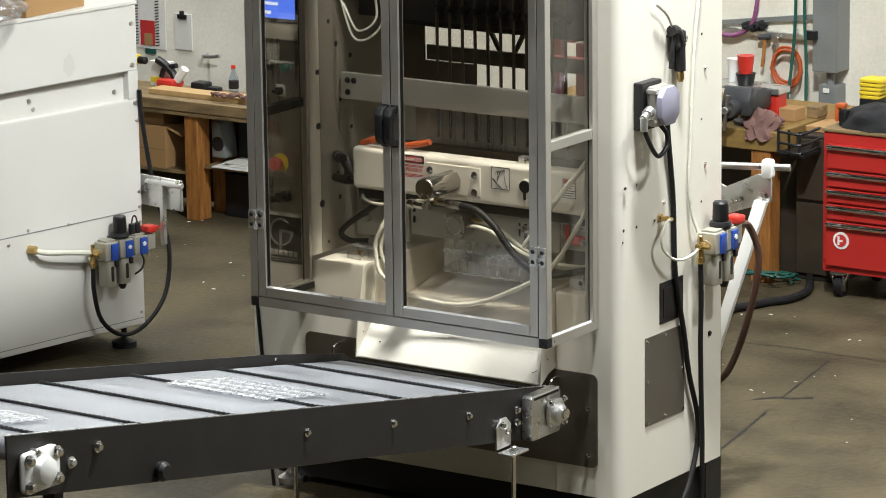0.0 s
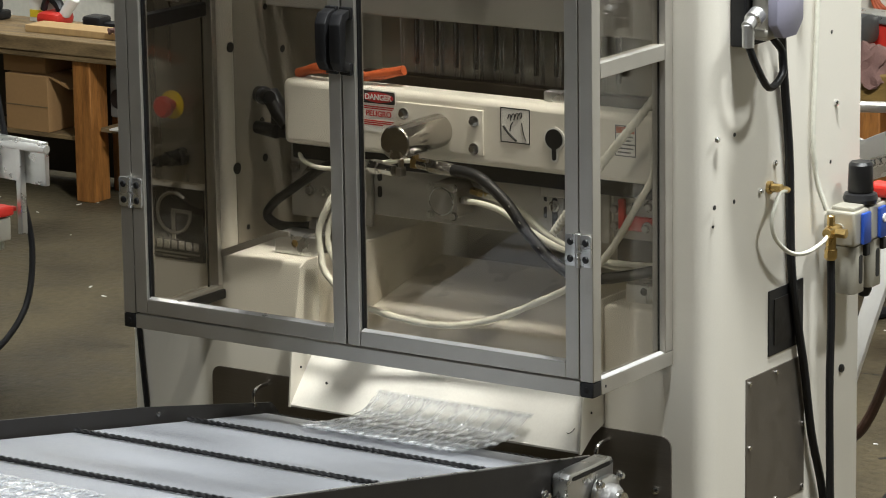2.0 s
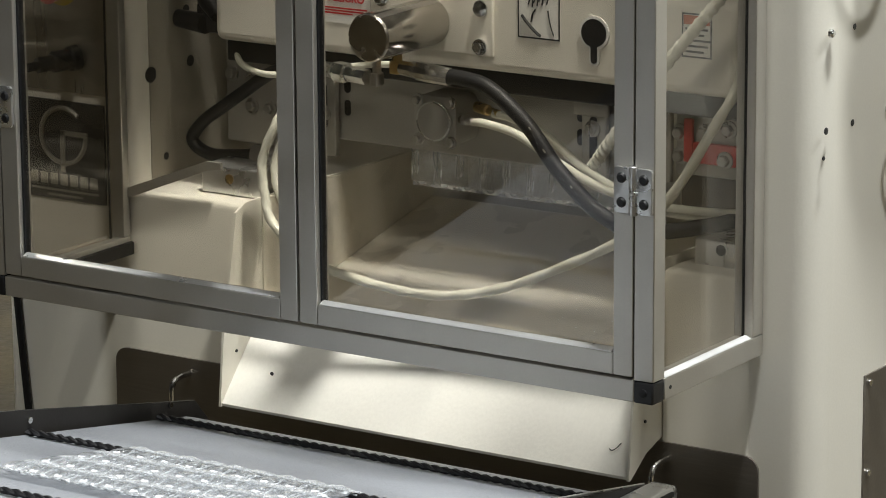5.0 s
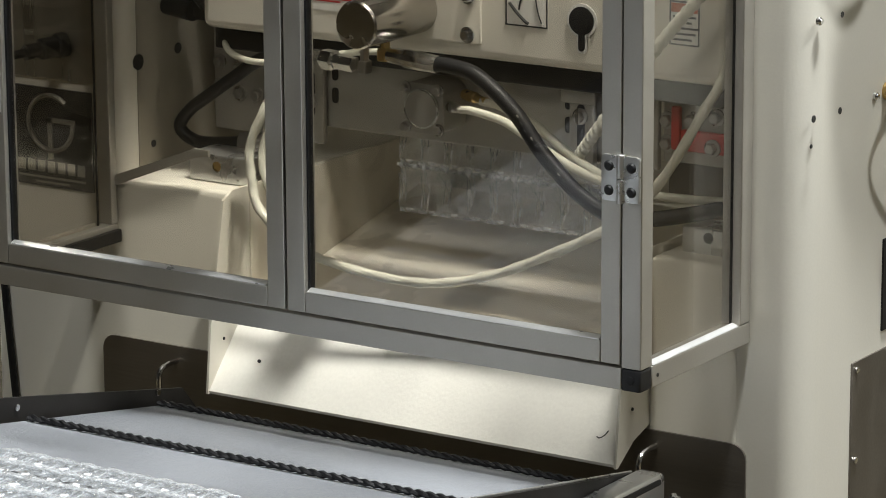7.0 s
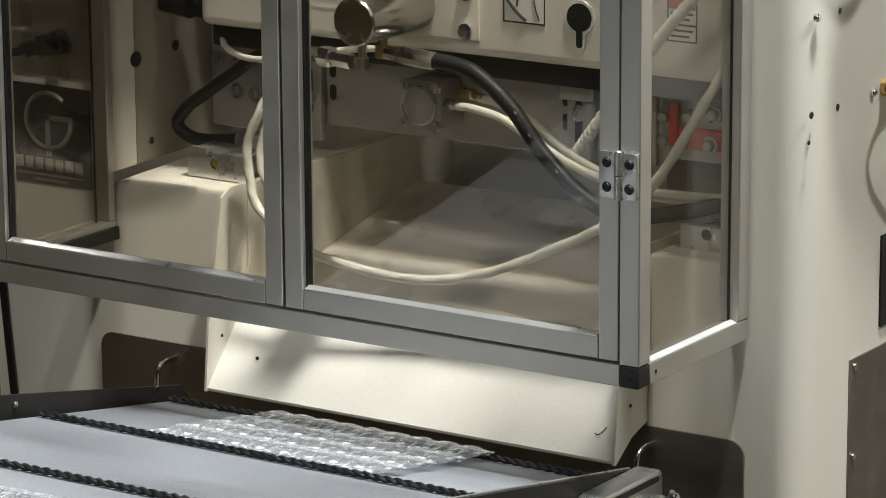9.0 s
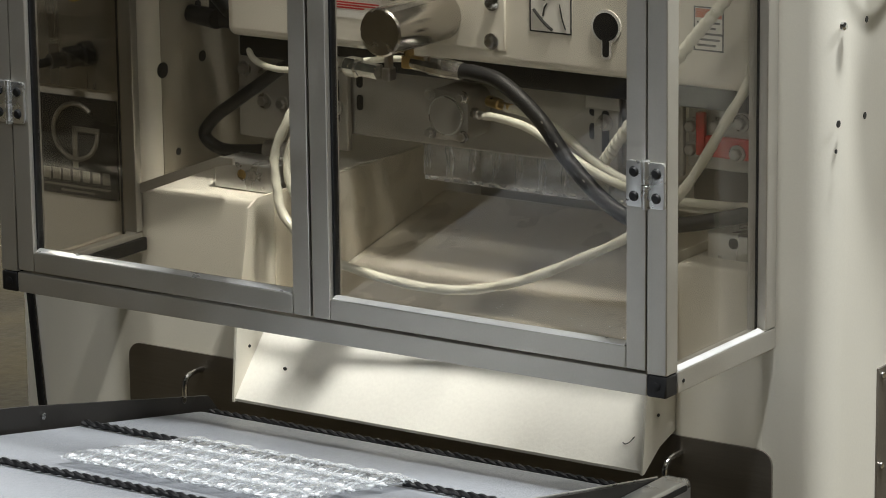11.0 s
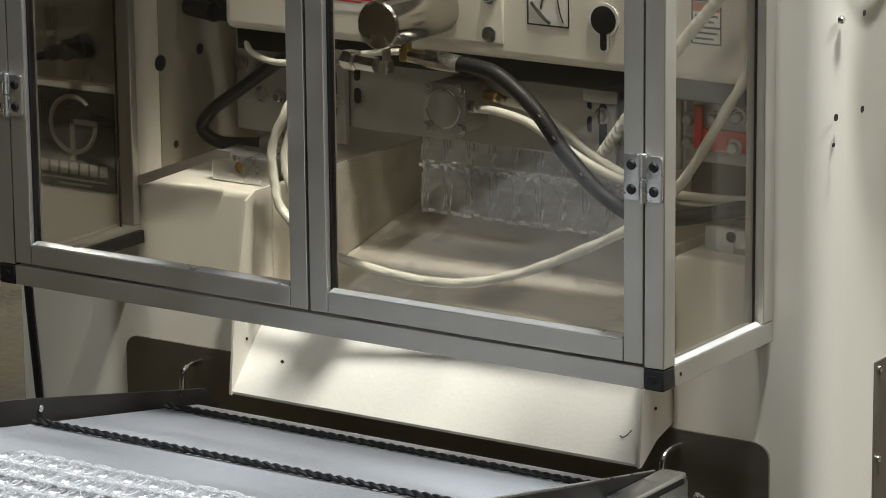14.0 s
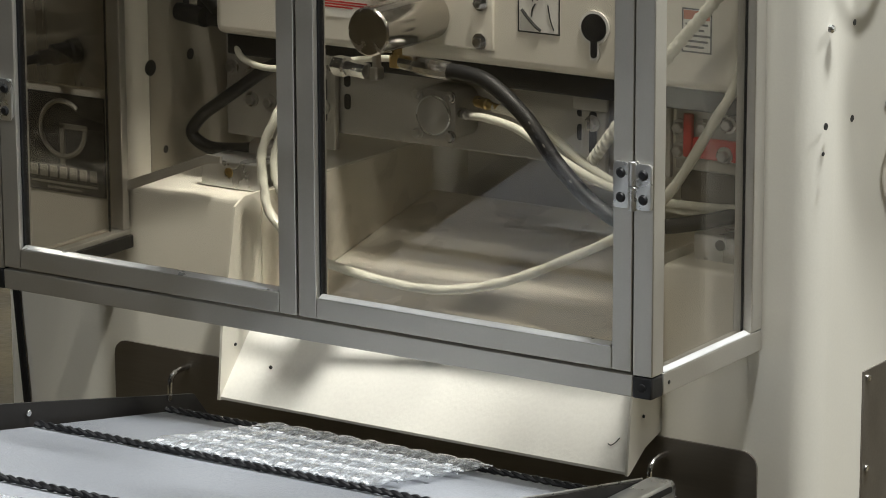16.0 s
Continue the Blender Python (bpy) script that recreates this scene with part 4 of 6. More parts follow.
hose(bm, [(CX1 - 0.045, 0.2385, 0.5665), (CX1 - 0.04, 0.237, 0.5655), (CX1 - 0.034, 0.2395, 0.569), (CX1 - 0.03, 0.2455, 0.5755)], 0.0008, 6, 4)
part("scuff_mark", bm, INK, chute)
MID = -0.5745
for k, (dx0, dx1) in enumerate(((-1.14 + E + 0.002, MID - 0.002), (MID + 0.002, -E - 0.002))):
    dz0, dz1 = EZ0 + E + 0.004, EZ1 - E - 0.003
    door = part("guard_door", box(B(), dx0, dx0 + E, 0, E, dz0, dz1, 0.0016), ALU, enc, "hinged guard door with a clear pane")
    profile("door_stile", dx1 - E, dx1, 0, E, dz0, dz1, door)
    profile("door_rail", dx0 + E + 0.0005, dx1 - E - 0.0005, 0, E, dz0, dz0 + E, door)
    profile("door_rail", dx0 + E + 0.0005, dx1 - E - 0.0005, 0, E, dz1 - E, dz1, door)
    bm = B()
    box(bm, dx0 + E - 0.003, dx1 - E + 0.003, 0.013, 0.017, dz0 + E - 0.003, dz1 - E + 0.003)
    pn = part("door_pane", bm, GLASS, door, smooth=False)
    for q in ((dx0 + E + 0.0005, dx0 + E + 0.003), (dx1 - E - 0.003, dx1 - E - 0.0005)):
        bm = B()
        box(bm, q[0], q[1], 0.0085, 0.0215, dz0 + E, dz1 - E)
        part("door_gasket", bm, RUBBER, door)
    # the door rail's highlight, built as a thin bright strip
    bm = B()
    prism(bm, [(0.0008, dz0 + E + 0.0002), (0.0120, dz0 + E + 0.0002), (0.0120, dz0 + E + 0.0046), (0.0095, dz0 + E + 0.0046), (0.0008, dz0 + E + 0.0010)], "x", dx0 + E + 0.0035, dx1 - E - 0.0035)
    part("highlight_strip", bm, HIGHLIGHT, door, "bright strip standing for the highlight on the lower door rail")
    hx = dx1 - 0.015 if k == 0 else dx0 + 0.015
    bm = B()
    prism(bm, [(-0.012, 1.306), (-0.034, 1.312), (-0.046, 1.33), (-0.047, 1.405), (-0.036, 1.425), (-0.012, 1.432), (-0.012, 1.415), (-0.024, 1.408), (-0.026, 1.335), (-0.012, 1.325)], "x", hx - 0.0135, hx + 0.0135, 0.003)
    box(bm, hx - 0.0135, hx + 0.0135, -0.012, -0.0003, 1.30, 1.325, 0.003)
    box(bm, hx - 0.0135, hx + 0.0135, -0.012, -0.0003, 1.41, 1.435, 0.003)
    part("door_handle", bm, BLACK, door, "black plastic pull handle")
for hx in (-E, -1.14 + E):
    for hz in (1.008, 1.90):
        hg = part("hinge", B(), BRIGHT, enc, "die-cast aluminium hinge with black screws")
        bm = B()
        prism(bm, rounded(hx - 0.029, hx - 0.005, hz - 0.031, hz + 0.031, 0.005), "y", -0.0055, -0.0003, 0.001)
        prism(bm, rounded(hx + 0.005, hx + 0.029, hz - 0.031, hz + 0.031, 0.005), "y", -0.0055, -0.0003, 0.001)
        rod(bm, (hx, -0.004, hz - 0.033), (hx, -0.004, hz - 0.0005), 0.0058, 12)
        rod(bm, (hx, -0.004, hz + 0.0005), (hx, -0.004, hz + 0.033), 0.0058, 12)
        me = mesh_of(bm, BRIGHT, True, "hinge")
        hg.data = me
        for sx in (-0.017, 0.017):
            for sz in (-0.0165, 0.0165):
                bm = B()
                ring(bm, [(0.0072, 0), (0.0072, 0.3), (0.005, 1)], (hx + sx, -0.0055, hz + sz), (hx + sx, -0.009, hz + sz), 14)
                part("hinge_screw", bm, BLACK, hg)


# ---- the inclined conveyor ----
def belt_z(y):
    return 0.567 - 0.174 * y


SLOPE = math.degrees(math.atan(0.174))
KX0, KX1, KY0, KY1 = -0.862, -0.100, -2.42, 0.20
conv = thing("incline_conveyor", "dark-sided inclined conveyor with a grey cleated belt", "conveyor")
bm = B()
prism(bm, [(0.165, belt_z(0.165) - 0.012), (0.132, belt_z(0.132) + 0.020), (-0.30, belt_z(-0.30) + 0.034), (KY0, belt_z(KY0) + 0.036), (KY0, belt_z(KY0) - 0.15), (0.10, belt_z(0.10) - 0.15), (0.165, belt_z(0.165) - 0.045)], "x", KX0 - 0.006, KX0)
part("side_plate", bm, RAIL, conv)
bm = B()
prism(bm, [(0.16, belt_z(0.16) + 0.014), (KY0, belt_z(KY0) + 0.016), (KY0, belt_z(KY0) - 0.15), (0.12, belt_z(0.12) - 0.15), (0.17, belt_z(0.17) - 0.08)], "x", KX1, KX1 + 0.006)
rp = part("side_plate", bm, RAIL, conv)
bm = B()
hose(bm, [(KX1 - 0.0015, 0.15, belt_z(0.15) + 0.0145), (KX1 - 0.0015, -1.1, belt_z(-1.1) + 0.0155), (KX1 - 0.0015, KY0, belt_z(KY0) + 0.0165)], 0.0022, 6, 2)
part("edge_strip", bm, BRIGHT, rp, "bright worn top edge")
for y in (-1.13, -0.70, -0.30):
    bolt_on(rp, (KX1 + 0.006, y, belt_z(y) - 0.055), (1, 0, 0), 0.0085, 0.012, CHROME)
for y in (-0.25, 0.07):
    bm = B()
    rod(bm, (KX0, y, belt_z(y) + 0.018), (KX0 + 0.004, y, belt_z(y) + 0.018), 0.005, 8)
    part("screw", bm, CHROME, conv)
# belt: top run over a bed, tail and head rollers, sagging return run
R = 0.032
yt, yh = 0.095, KY0 + 0.10
loop = []
nrm = Vector((0, 0.174, 1)).normalized()
for k in range(41):
    y = yt + (yh - yt) * k / 40
    loop.append(Vector((0, y, belt_z(y))))
ch, ct = loop[-1] - nrm * R, loop[0] - nrm * R
d = (loop[-1] - loop[0]).normalized()
for k in range(1, 12):
    a = math.pi * k / 12
    loop.append(ch + nrm * R * math.cos(a) + d * R * math.sin(a))
for k in range(21):
    f = k / 20
    loop.append(ch.lerp(ct, f) - nrm * (R + 0.09 * math.sin(math.pi * f) ** 0.8))
for k in range(1, 12):
    a = math.pi * k / 12
    loop.append(ct - nrm * R * math.cos(a) - d * R * math.sin(a))
bm = B()
w0, w1 = KX0 + 0.012, KX1 - 0.008
n = len(loop)
rings = []
for i, p in enumerate(loop):
    t_ = (loop[(i + 1) % n] - loop[i - 1]).normalized()
    o = Vector((1, 0, 0)).cross(t_) * 0.003
    rings.append([bm.verts.new((x, q.y, q.z)) for x, q in ((w0, p), (w1, p), (w1, p + o), (w0, p + o))])
for i in range(n):
    a, b = rings[i], rings[(i + 1) % n]
    for k in range(4):
        bm.faces.new((a[k], a[(k + 1) % 4], b[(k + 1) % 4], b[k]))
part("belt", bm, BELT, conv, "pale grey fabric conveyor belt")
for c in (ct, ch):
    bm = B()
    rod(bm, (w0, c.y, c.z), (w1, c.y, c.z), R - 0.004, 24)
    rod(bm, (KX0 - 0.02, c.y, c.z), (KX1 + 0.03, c.y, c.z), 0.012, 14)
    part("roller", bm, STEEL, conv)
bm = B()
prism(bm, [(yt - 0.05, belt_z(yt - 0.05) - 0.006), (yh + 0.05, belt_z(yh + 0.05) - 0.006), (yh + 0.05, belt_z(yh + 0.05) - 0.012), (yt - 0.05, belt_z(yt - 0.05) - 0.012)], "x", KX0 + 0.002, KX1 - 0.002)
part("bed", bm, DARKSTEEL, conv)
# tail bearing take-up and support bracket
bm = B()
prism(bm, rounded(-0.005, 0.165, 0.415, 0.56, 0.012), "x", KX1 + 0.007, KX1 + 0.045, 0.004)
tk = part("bearing_housing", bm, BRIGHT, conv, "cast aluminium bearing take-up")
bm = B()
prism(bm, rounded(0.075, 0.165, 0.44, 0.53, 0.03), "x", KX1 + 0.046, KX1 + 0.06, 0.004)
ring(bm, [(0.032, 0), (0.03, 0.7), (0.022, 1)], (KX1 + 0.06, 0.12, 0.485), (KX1 + 0.085, 0.12, 0.485), 22)
part("flange", bm, BRIGHT, tk)
bm = B()
ring(bm, [(0.017, 0), (0.017, 1)], (KX1 + 0.08, 0.12, 0.485), (KX1 + 0.095, 0.12, 0.485), 18)
part("shaft_end", bm, CHROME, tk)
for by, bz in ((0.082, 0.447), (0.082, 0.523), (0.158, 0.447), (0.158, 0.523)):
    bolt_on(tk, (KX1 + 0.06, by, bz), (1, 0, 0), 0.007, 0.012, CHROME)
bm = B()
prism(bm, rounded(0.01, 0.15, 0.545, 0.553, 0.003), "x", KX1 + 0.044, KX1 + 0.047)
part("slot", bm, BLACK, tk)
bm = B()
prism(bm, [(-0.155, 0.42), (-0.155, 0.49), (-0.13, 0.515), (-0.10, 0.515), (-0.075, 0.49), (-0.075, 0.42)], "x", KX1 + 0.007, KX1 + 0.014, 0.002)
box(bm, KX1 + 0.0145, KX1 + 0.07, -0.155, -0.06, 0.405, 0.413, 0.002)
br = part("support_bracket", bm, BRIGHT, conv, "bent aluminium support bracket")
for by, bz in ((-0.13, 0.495), (-0.10, 0.47), (-0.045, 0.485), (-0.045, 0.525)):
    bolt_on(br, (KX1 + 0.014, by, bz), (1, 0, 0), 0.0085, 0.014, CHROME)
bolt_on(br, (KX1 + 0.045, -0.11, 0.413), (0, 0, 1), 0.010, 0.016, CHROME)
bm = B()
rod(bm, (KX1 + 0.045, -0.11, 0.02), (KX1 + 0.045, -0.11, 0.41), 0.0075, 10)
ring(bm, [(0.04, 0), (0.04, 0.4), (0.01, 1)], (KX1 + 0.045, -0.11, 0), (KX1 + 0.045, -0.11, 0.03), 18)
part("support_rod", bm, CHROME, conv, "threaded steel support leg")
for lx in (KX0 + 0.05, KX1 - 0.05):
    bm = B()
    box(bm, lx - 0.02, lx + 0.02, -2.2, -2.16, 0.02, belt_z(-2.18) - 0.13, 0.003)
    ring(bm, [(0.045, 0), (0.045, 0.5), (0.015, 1)], (lx, -2.18, 0), (lx, -2.18, 0.03), 18)
    part("support_leg", bm, RAIL, conv)
bm = B()
rod(bm, (KX0 - 0.03, -0.11, 0.0), (KX0 - 0.03, -0.11, 0.45), 0.0075, 10)
box(bm, KX0 - 0.05, KX0 - 0.007, -0.15, -0.07, 0.44, 0.452, 0.002)
part("support_rod", bm, CHROME, conv)
# head bearing near the raised end
bm = B()
prism(bm, rounded(-2.38, -2.24, belt_z(-2.3) - 0.13, belt_z(-2.3) - 0.02, 0.02), "x", KX1 + 0.007, KX1 + 0.03, 0.005)
hb = part("bearing_flange", bm, WHITEPLASTIC, conv, "white four-bolt bearing flange")
bm = B()
ring(bm, [(0.04, 0), (0.035, 0.8), (0.02, 1)], (KX1 + 0.03, -2.31, belt_z(-2.3) - 0.075), (KX1 + 0.055, -2.31, belt_z(-2.3) - 0.075), 22)
part("bearing_cap", bm, WHITEPLASTIC, hb)
for by in (-2.365, -2.255):
    for bz in (-0.11, -0.04):
        bolt_on(hb, (KX1 + 0.03, by, belt_z(-2.3) + bz), (1, 0, 0), 0.012, 0.018, CHROME)
bolt_on(rp, (KX1 + 0.006, -2.06, belt_z(-2.06) - 0.035), (1, 0, 0), 0.011, 0.014, CHROME)
bolt_on(rp, (KX1 + 0.006, -2.17, belt_z(-2.17) - 0.07), (1, 0, 0), 0.011, 0.014, BRIGHT)
bm = B()
ring(bm, [(0.028, 0), (0.028, 0.6), (0.018, 1)], (KX1 + 0.006, -1.80, belt_z(-1.8) - 0.12), (KX1 + 0.03, -1.80, belt_z(-1.8) - 0.12), 16)
part("knob", bm, BLACK, rp)

# ---- what moves: cleats and pouch sheets ----
SPEED, PITCH = 0.132, 0.295


def along(s):
    """y on the belt at a distance s from the machine's front."""
    return -s if s < 0.33 else -0.33 - 1.42 * (s - 0.33)


cl = bmesh.new()
for ph in (0, math.pi):
    pts = []
    nn = int((w1 - w0 - 0.012) / 0.0075)
    for i in range(nn + 1):
        a = i * 0.0075 / 0.034 * 2 * math.pi + ph
        pts.append((w0 + 0.006 + i * 0.0075, 0.0030 * math.cos(a), 0.0042 + 0.0022 * math.sin(a)))
    hose(cl, pts, 0.0034, 6, 1)
CLEAT = mesh_of(cl, RUBBER, True, "cleat")
# cleats that ever lie on the top run: the offset is the distance at the clip's start
cleats = []
for k in range(-8, 9):
    s0 = 0.206 + PITCH * k
    if s0 + SPEED * 16 < -0.12 or s0 > 2.0:
        continue
    c = new("cleat", CLEAT)
    c.parent = conv
    cleats.append((c, s0))
S_IN, S_OUT = -0.095, 1.73


def cleat_pose(s):
    """On the top run, or round the rollers on to the return run."""
    if s < S_IN:
        e = S_IN - s
        y0 = along(S_IN)
        a = min(e / R, math.pi)
        rest = max(0, e - math.pi * R)
        c = Vector((0, y0, belt_z(y0))) - nrm * R
        p = c + nrm * (R + 0.001) * math.cos(a) - d * (R + 0.001) * math.sin(a) + d * rest - nrm * 0.05 * min(1, rest)
        return pose(p.x, p.y, p.z) @ pose(0, 0, 0, -SLOPE - math.degrees(a))
    if s > S_OUT:
        e = s - S_OUT
        y0 = along(S_OUT)
        a = min(e / R, math.pi)
        rest = max(0, e - math.pi * R)
        c = Vector((0, y0, belt_z(y0))) - nrm * R
        p = c + nrm * (R + 0.001) * math.cos(a) + d * (R + 0.001) * math.sin(a) - d * rest - nrm * 0.05 * min(1, rest)
        return pose(p.x, p.y, p.z) @ pose(0, 0, 0, -SLOPE + math.degrees(a))
    y = along(s)
    return pose(0, y, belt_z(y) + 0.002) @ pose(0, 0, 0, -SLOPE)


# pouch sheets: rows of filled clear pouches; each row is a rigid piece that follows the film's way
ROWS, COLS, PW, PH, FX = 4, 9, 0.0408, 0.0745, -0.500


def pouch_mesh(seed):
    """One clear pouch: swollen in the middle, flat sealed rims, slightly creased."""
    rnd = random.Random(seed)
    bm = bmesh.new()
    nu, nv = 9, 11
    for side in (1, -1):
        g = []
        for j in range(nv):
            r_ = []
            for i in range(nu):
                u, v = i / (nu - 1) * 2 - 1, j / (nv - 1) * 2 - 1
                core = max(0, 1 - abs(u) ** 3.4) * max(0, 1 - abs(v * 1.08) ** 6)
                h = 0.0068 * core * (1 + 0.14 * rnd.uniform(-1, 1)) if core > 0 else 0
                h += 0.0006 + 0.0012 * (abs(v) > 0.85) * math.sin(i * 2.1 + seed) * side
                r_.append(bm.verts.new((u * PW / 2, v * PH / 2, side * h)))
            g.append(r_)
        for j in range(nv - 1):
            for i in range(nu - 1):
                f = bm.faces.new((g[j][i], g[j][i + 1], g[j + 1][i + 1], g[j + 1][i]))
                f.material_index = 1 if j in (0, nv - 2) else 0
    me = mesh_of(bm, FILM, True, "pouch")
    me.materials.append(SEAL)
    return me


POUCHES = [pouch_mesh(k) for k in range(6)]


def seam_mesh(seed):
    """Creases running down between two pouches and a puckered cross seal, whitened to stand for their glints."""
    rnd = random.Random(seed)
    bm = bmesh.new()
    for k in range(3):
        x = (-0.005, 0.001, 0.006)[k]
        lo, hi = rnd.uniform(-0.48, -0.25), rnd.uniform(0.2, 0.48)
        hose(bm, [(x + rnd.uniform(-0.002, 0.002), PH * (lo + (hi - lo) * i / 4), 0.0065 * math.sin(math.pi * (i + 0.4) / 5)) for i in range(5)], rnd.uniform(0.0007, 0.0014), 6, 3, 0.3)
    hose(bm, [(PW * i / 5, -PH / 2 + 0.003 + rnd.uniform(-0.002, 0.002), 0.003 + rnd.uniform(0, 0.002)) for i in range(6)], 0.0012, 6, 3, 0.4)
    return mesh_of(bm, SEAL, True, "seam")


SEAMS = [seam_mesh(20 + k) for k in range(4)]
# the film's way: down behind the jaws, over the chute's bed and lip, on to the belt and up it
WAY = [Vector((0, y, z)) for y, z in ((0.385, 1.24), (0.452, 1.02), (0.452, 0.80), (0.435, 0.735), (0.36, 0.685), (0.305, 0.664), (0.255, 0.612), (0.205, 0.574), (0.14, 0.562), (0.06, belt_z(0.06) + 0.014), (-0.02, belt_z(-0.02) + 0.0125))]
WAYLEN = [0]
for a_, b_ in zip(WAY, WAY[1:]):
    WAYLEN.append(WAYLEN[-1] + (b_ - a_).length)


def way(u):
    """The place at u metres along the film's way."""
    if u >= WAYLEN[-1]:
        y = -0.02 - (u - WAYLEN[-1]) * math.cos(radians(SLOPE))
        return Vector((0, y, belt_z(y) + 0.0125))
    for i in range(len(WAY) - 1):
        if u <= WAYLEN[i + 1]:
            return WAY[i].lerp(WAY[i + 1], (u - WAYLEN[i]) / (WAYLEN[i + 1] - WAYLEN[i]))


def row_pose(u):
    a, b = way(max(0, u - PH * 0.5)), way(u + PH * 0.5)
    t_ = (b - a).normalized()
    n_ = Vector((1, 0, 0)).cross(t_)
    c = (a + b) / 2
    m = Matrix((Vector((-1, 0, 0)), t_, n_)).transposed()
    if m.determinant() < 0:
        m = Matrix((Vector((1, 0, 0)), t_, n_)).transposed()
    # the sheet drifts a little towards the tower as it slides out
    x = FX + 0.034 * min(1.0, max(0.0, (u - 0.45) / 0.45))
    return Matrix.Translation((x, c.y, c.z)) @ m.to_4x4()


# leading edge against seconds after the cut: stepwise feed before it, the fall, then the belt's pace
BELT_U = WAYLEN[-1]
FEED = [(-9.0, 0.12), (-5.95, 0.15), (-5.78, 0.375), (-5.5, 0.397), (-2.35, 0.397), (-2.15, 0.41), (-1.85, 0.455), (-1.05, 0.46), (-0.80, 0.495), (-0.45, 0.50), (-0.25, 0.545), (0.0, 0.55), (0.1, 0.64), (0.18, 0.86), (0.28, 1.04), (0.38, 1.175), (0.48, 1.25)]


def lead(t_):
    if t_ >= FEED[-1][0]:
        return FEED[-1][1] + SPEED * (t_ - FEED[-1][0])
    if t_ <= FEED[0][0]:
        return FEED[0][1]
    for (a, ua), (b, ub_) in zip(FEED, FEED[1:]):
        if t_ <= b:
            return ua + (ub_ - ua) * (t_ - a) / (b - a)


def reach(t_, slip):
    """The leading edge along the film's way; on the belt a sheet is carried along, or slips a little on it."""
    u, c = lead(t_), math.cos(radians(SLOPE))
    if u < BELT_U:
        return u
    if slip:
        return u - 0.012 * max(0.0, t_ - FEED[-1][0])
    return BELT_U + (-along(0.02 + (u - BELT_U) * c) - 0.02) / c


sheets = []
CYCLE = 6.85
for cut in (1.7 - 2 * CYCLE, 1.7 - CYCLE, 1.7, 1.7 + CYCLE, 1.7 + 2 * CYCLE):
    sh = thing("pouch_sheet", "sheet of filled clear plastic pouches, sealed in rows", "pouches", "pouch sheets")
    for r_ in range(ROWS):
        row = part("pouch_row", box(B(), -PW * COLS / 2 - 0.006, PW * COLS / 2 + 0.006, -PH / 2, -PH / 2 + 0.005, -0.0008, 0.0008), SEAL, sh)
        for c_ in range(COLS):
            p = new("pouch", POUCHES[(c_ * 5 + r_ * 3) % 6])
            p.parent = row
            p.location = ((c_ - (COLS - 1) / 2) * PW, 0, 0)
            q = new("seam", SEAMS[(c_ * 3 + r_) % 4])
            q.parent = row
            q.location = ((c_ - COLS / 2) * PW, 0, 0)
        sheets.append((row, cut, r_))


# ---- fittings on the outside of the side tower ----
WX = X1
for q in ((0.445, 0.69, 0.378, 0.668), (0.536, 0.682, 0.695, 0.83)):
    bm = B()
    box(bm, WX - 0.0005, WX + 0.003, q[0], q[1], q[2], q[3], 0.001)
    pl = part("side_cover", bm, DARKSTEEL if q[2] < 0.5 else BLACK, machine, "dark screwed cover plate" if q[2] < 0.5 else "black inspection window")
    if q[2] < 0.5:
        for sy in (q[0] + 0.012, (q[0] + q[1]) / 2, q[1] - 0.012):
            for sz in (q[2] + 0.012, (q[2] + q[3]) / 2, q[3] - 0.012):
                if abs(sy - (q[0] + q[1]) / 2) < 0.01 and abs(sz - (q[2] + q[3]) / 2) < 0.01:
                    continue
                bm = B()
                rod(bm, (WX + 0.003, sy, sz), (WX + 0.0065, sy, sz), 0.0048, 10)
                part("screw", bm, CHROME, pl)
    else:
        bm = B()
        box(bm, WX + 0.0028, WX + 0.005, q[0] + 0.02, q[1] - 0.02, q[2] + 0.02, q[3] - 0.02)
        part("window_pane", bm, NAMEPLATE, pl)
for sy, sz, r in ((0.324, 1.177, 0.006), (0.396, 1.175, 0.0045), (0.318, 1.043, 0.005), (0.395, 1.041, 0.005), (0.50, 1.043, 0.006), (0.819, 1.485, 0.006), (0.821, 1.17, 0.006), (0.80, 1.597, 0.005), (0.80, 1.32, 0.004), (0.854, 0.60, 0.009), (0.80, 1.05, 0.004), (0.47, 1.44, 0.004), (0.312, 1.006, 0.003), (0.84, 0.90, 0.005), (0.58, 1.62, 0.004), (0.56, 1.09, 0.006)):
    bm = B()
    if r >= 0.0055:
        ring(bm, [(r, 0), (r, 0.6), (r * 0.6, 1)], (WX, sy, sz), (WX + 0.007, sy, sz), 12)
        part("screw", bm, CHROME if r < 0.009 else BLACK, machine)
    else:
        ring(bm, [(r, 0), (r, 1)], (WX - 0.001, sy, sz), (WX + 0.0006, sy, sz), 10)
        part("hole", bm, BLACK, machine)
# gear motor
bm = B()
box(bm, WX, WX + 0.035, 0.376, 0.492, 1.352, 1.503, 0.004)
motor = part("gear_motor", bm, BLACK, machine, "gear motor with a black base and lilac-grey cap")
bm = B()
box(bm, WX + 0.036, WX + 0.075, 0.395, 0.485, 1.365, 1.492, 0.008, 2)
box(bm, WX + 0.04, WX + 0.078, 0.384, 0.50, 1.372, 1.388, 0.004)
box(bm, WX + 0.04, WX + 0.078, 0.384, 0.50, 1.470, 1.486, 0.004)
part("motor_body", bm, ALU, motor)
bm = B()
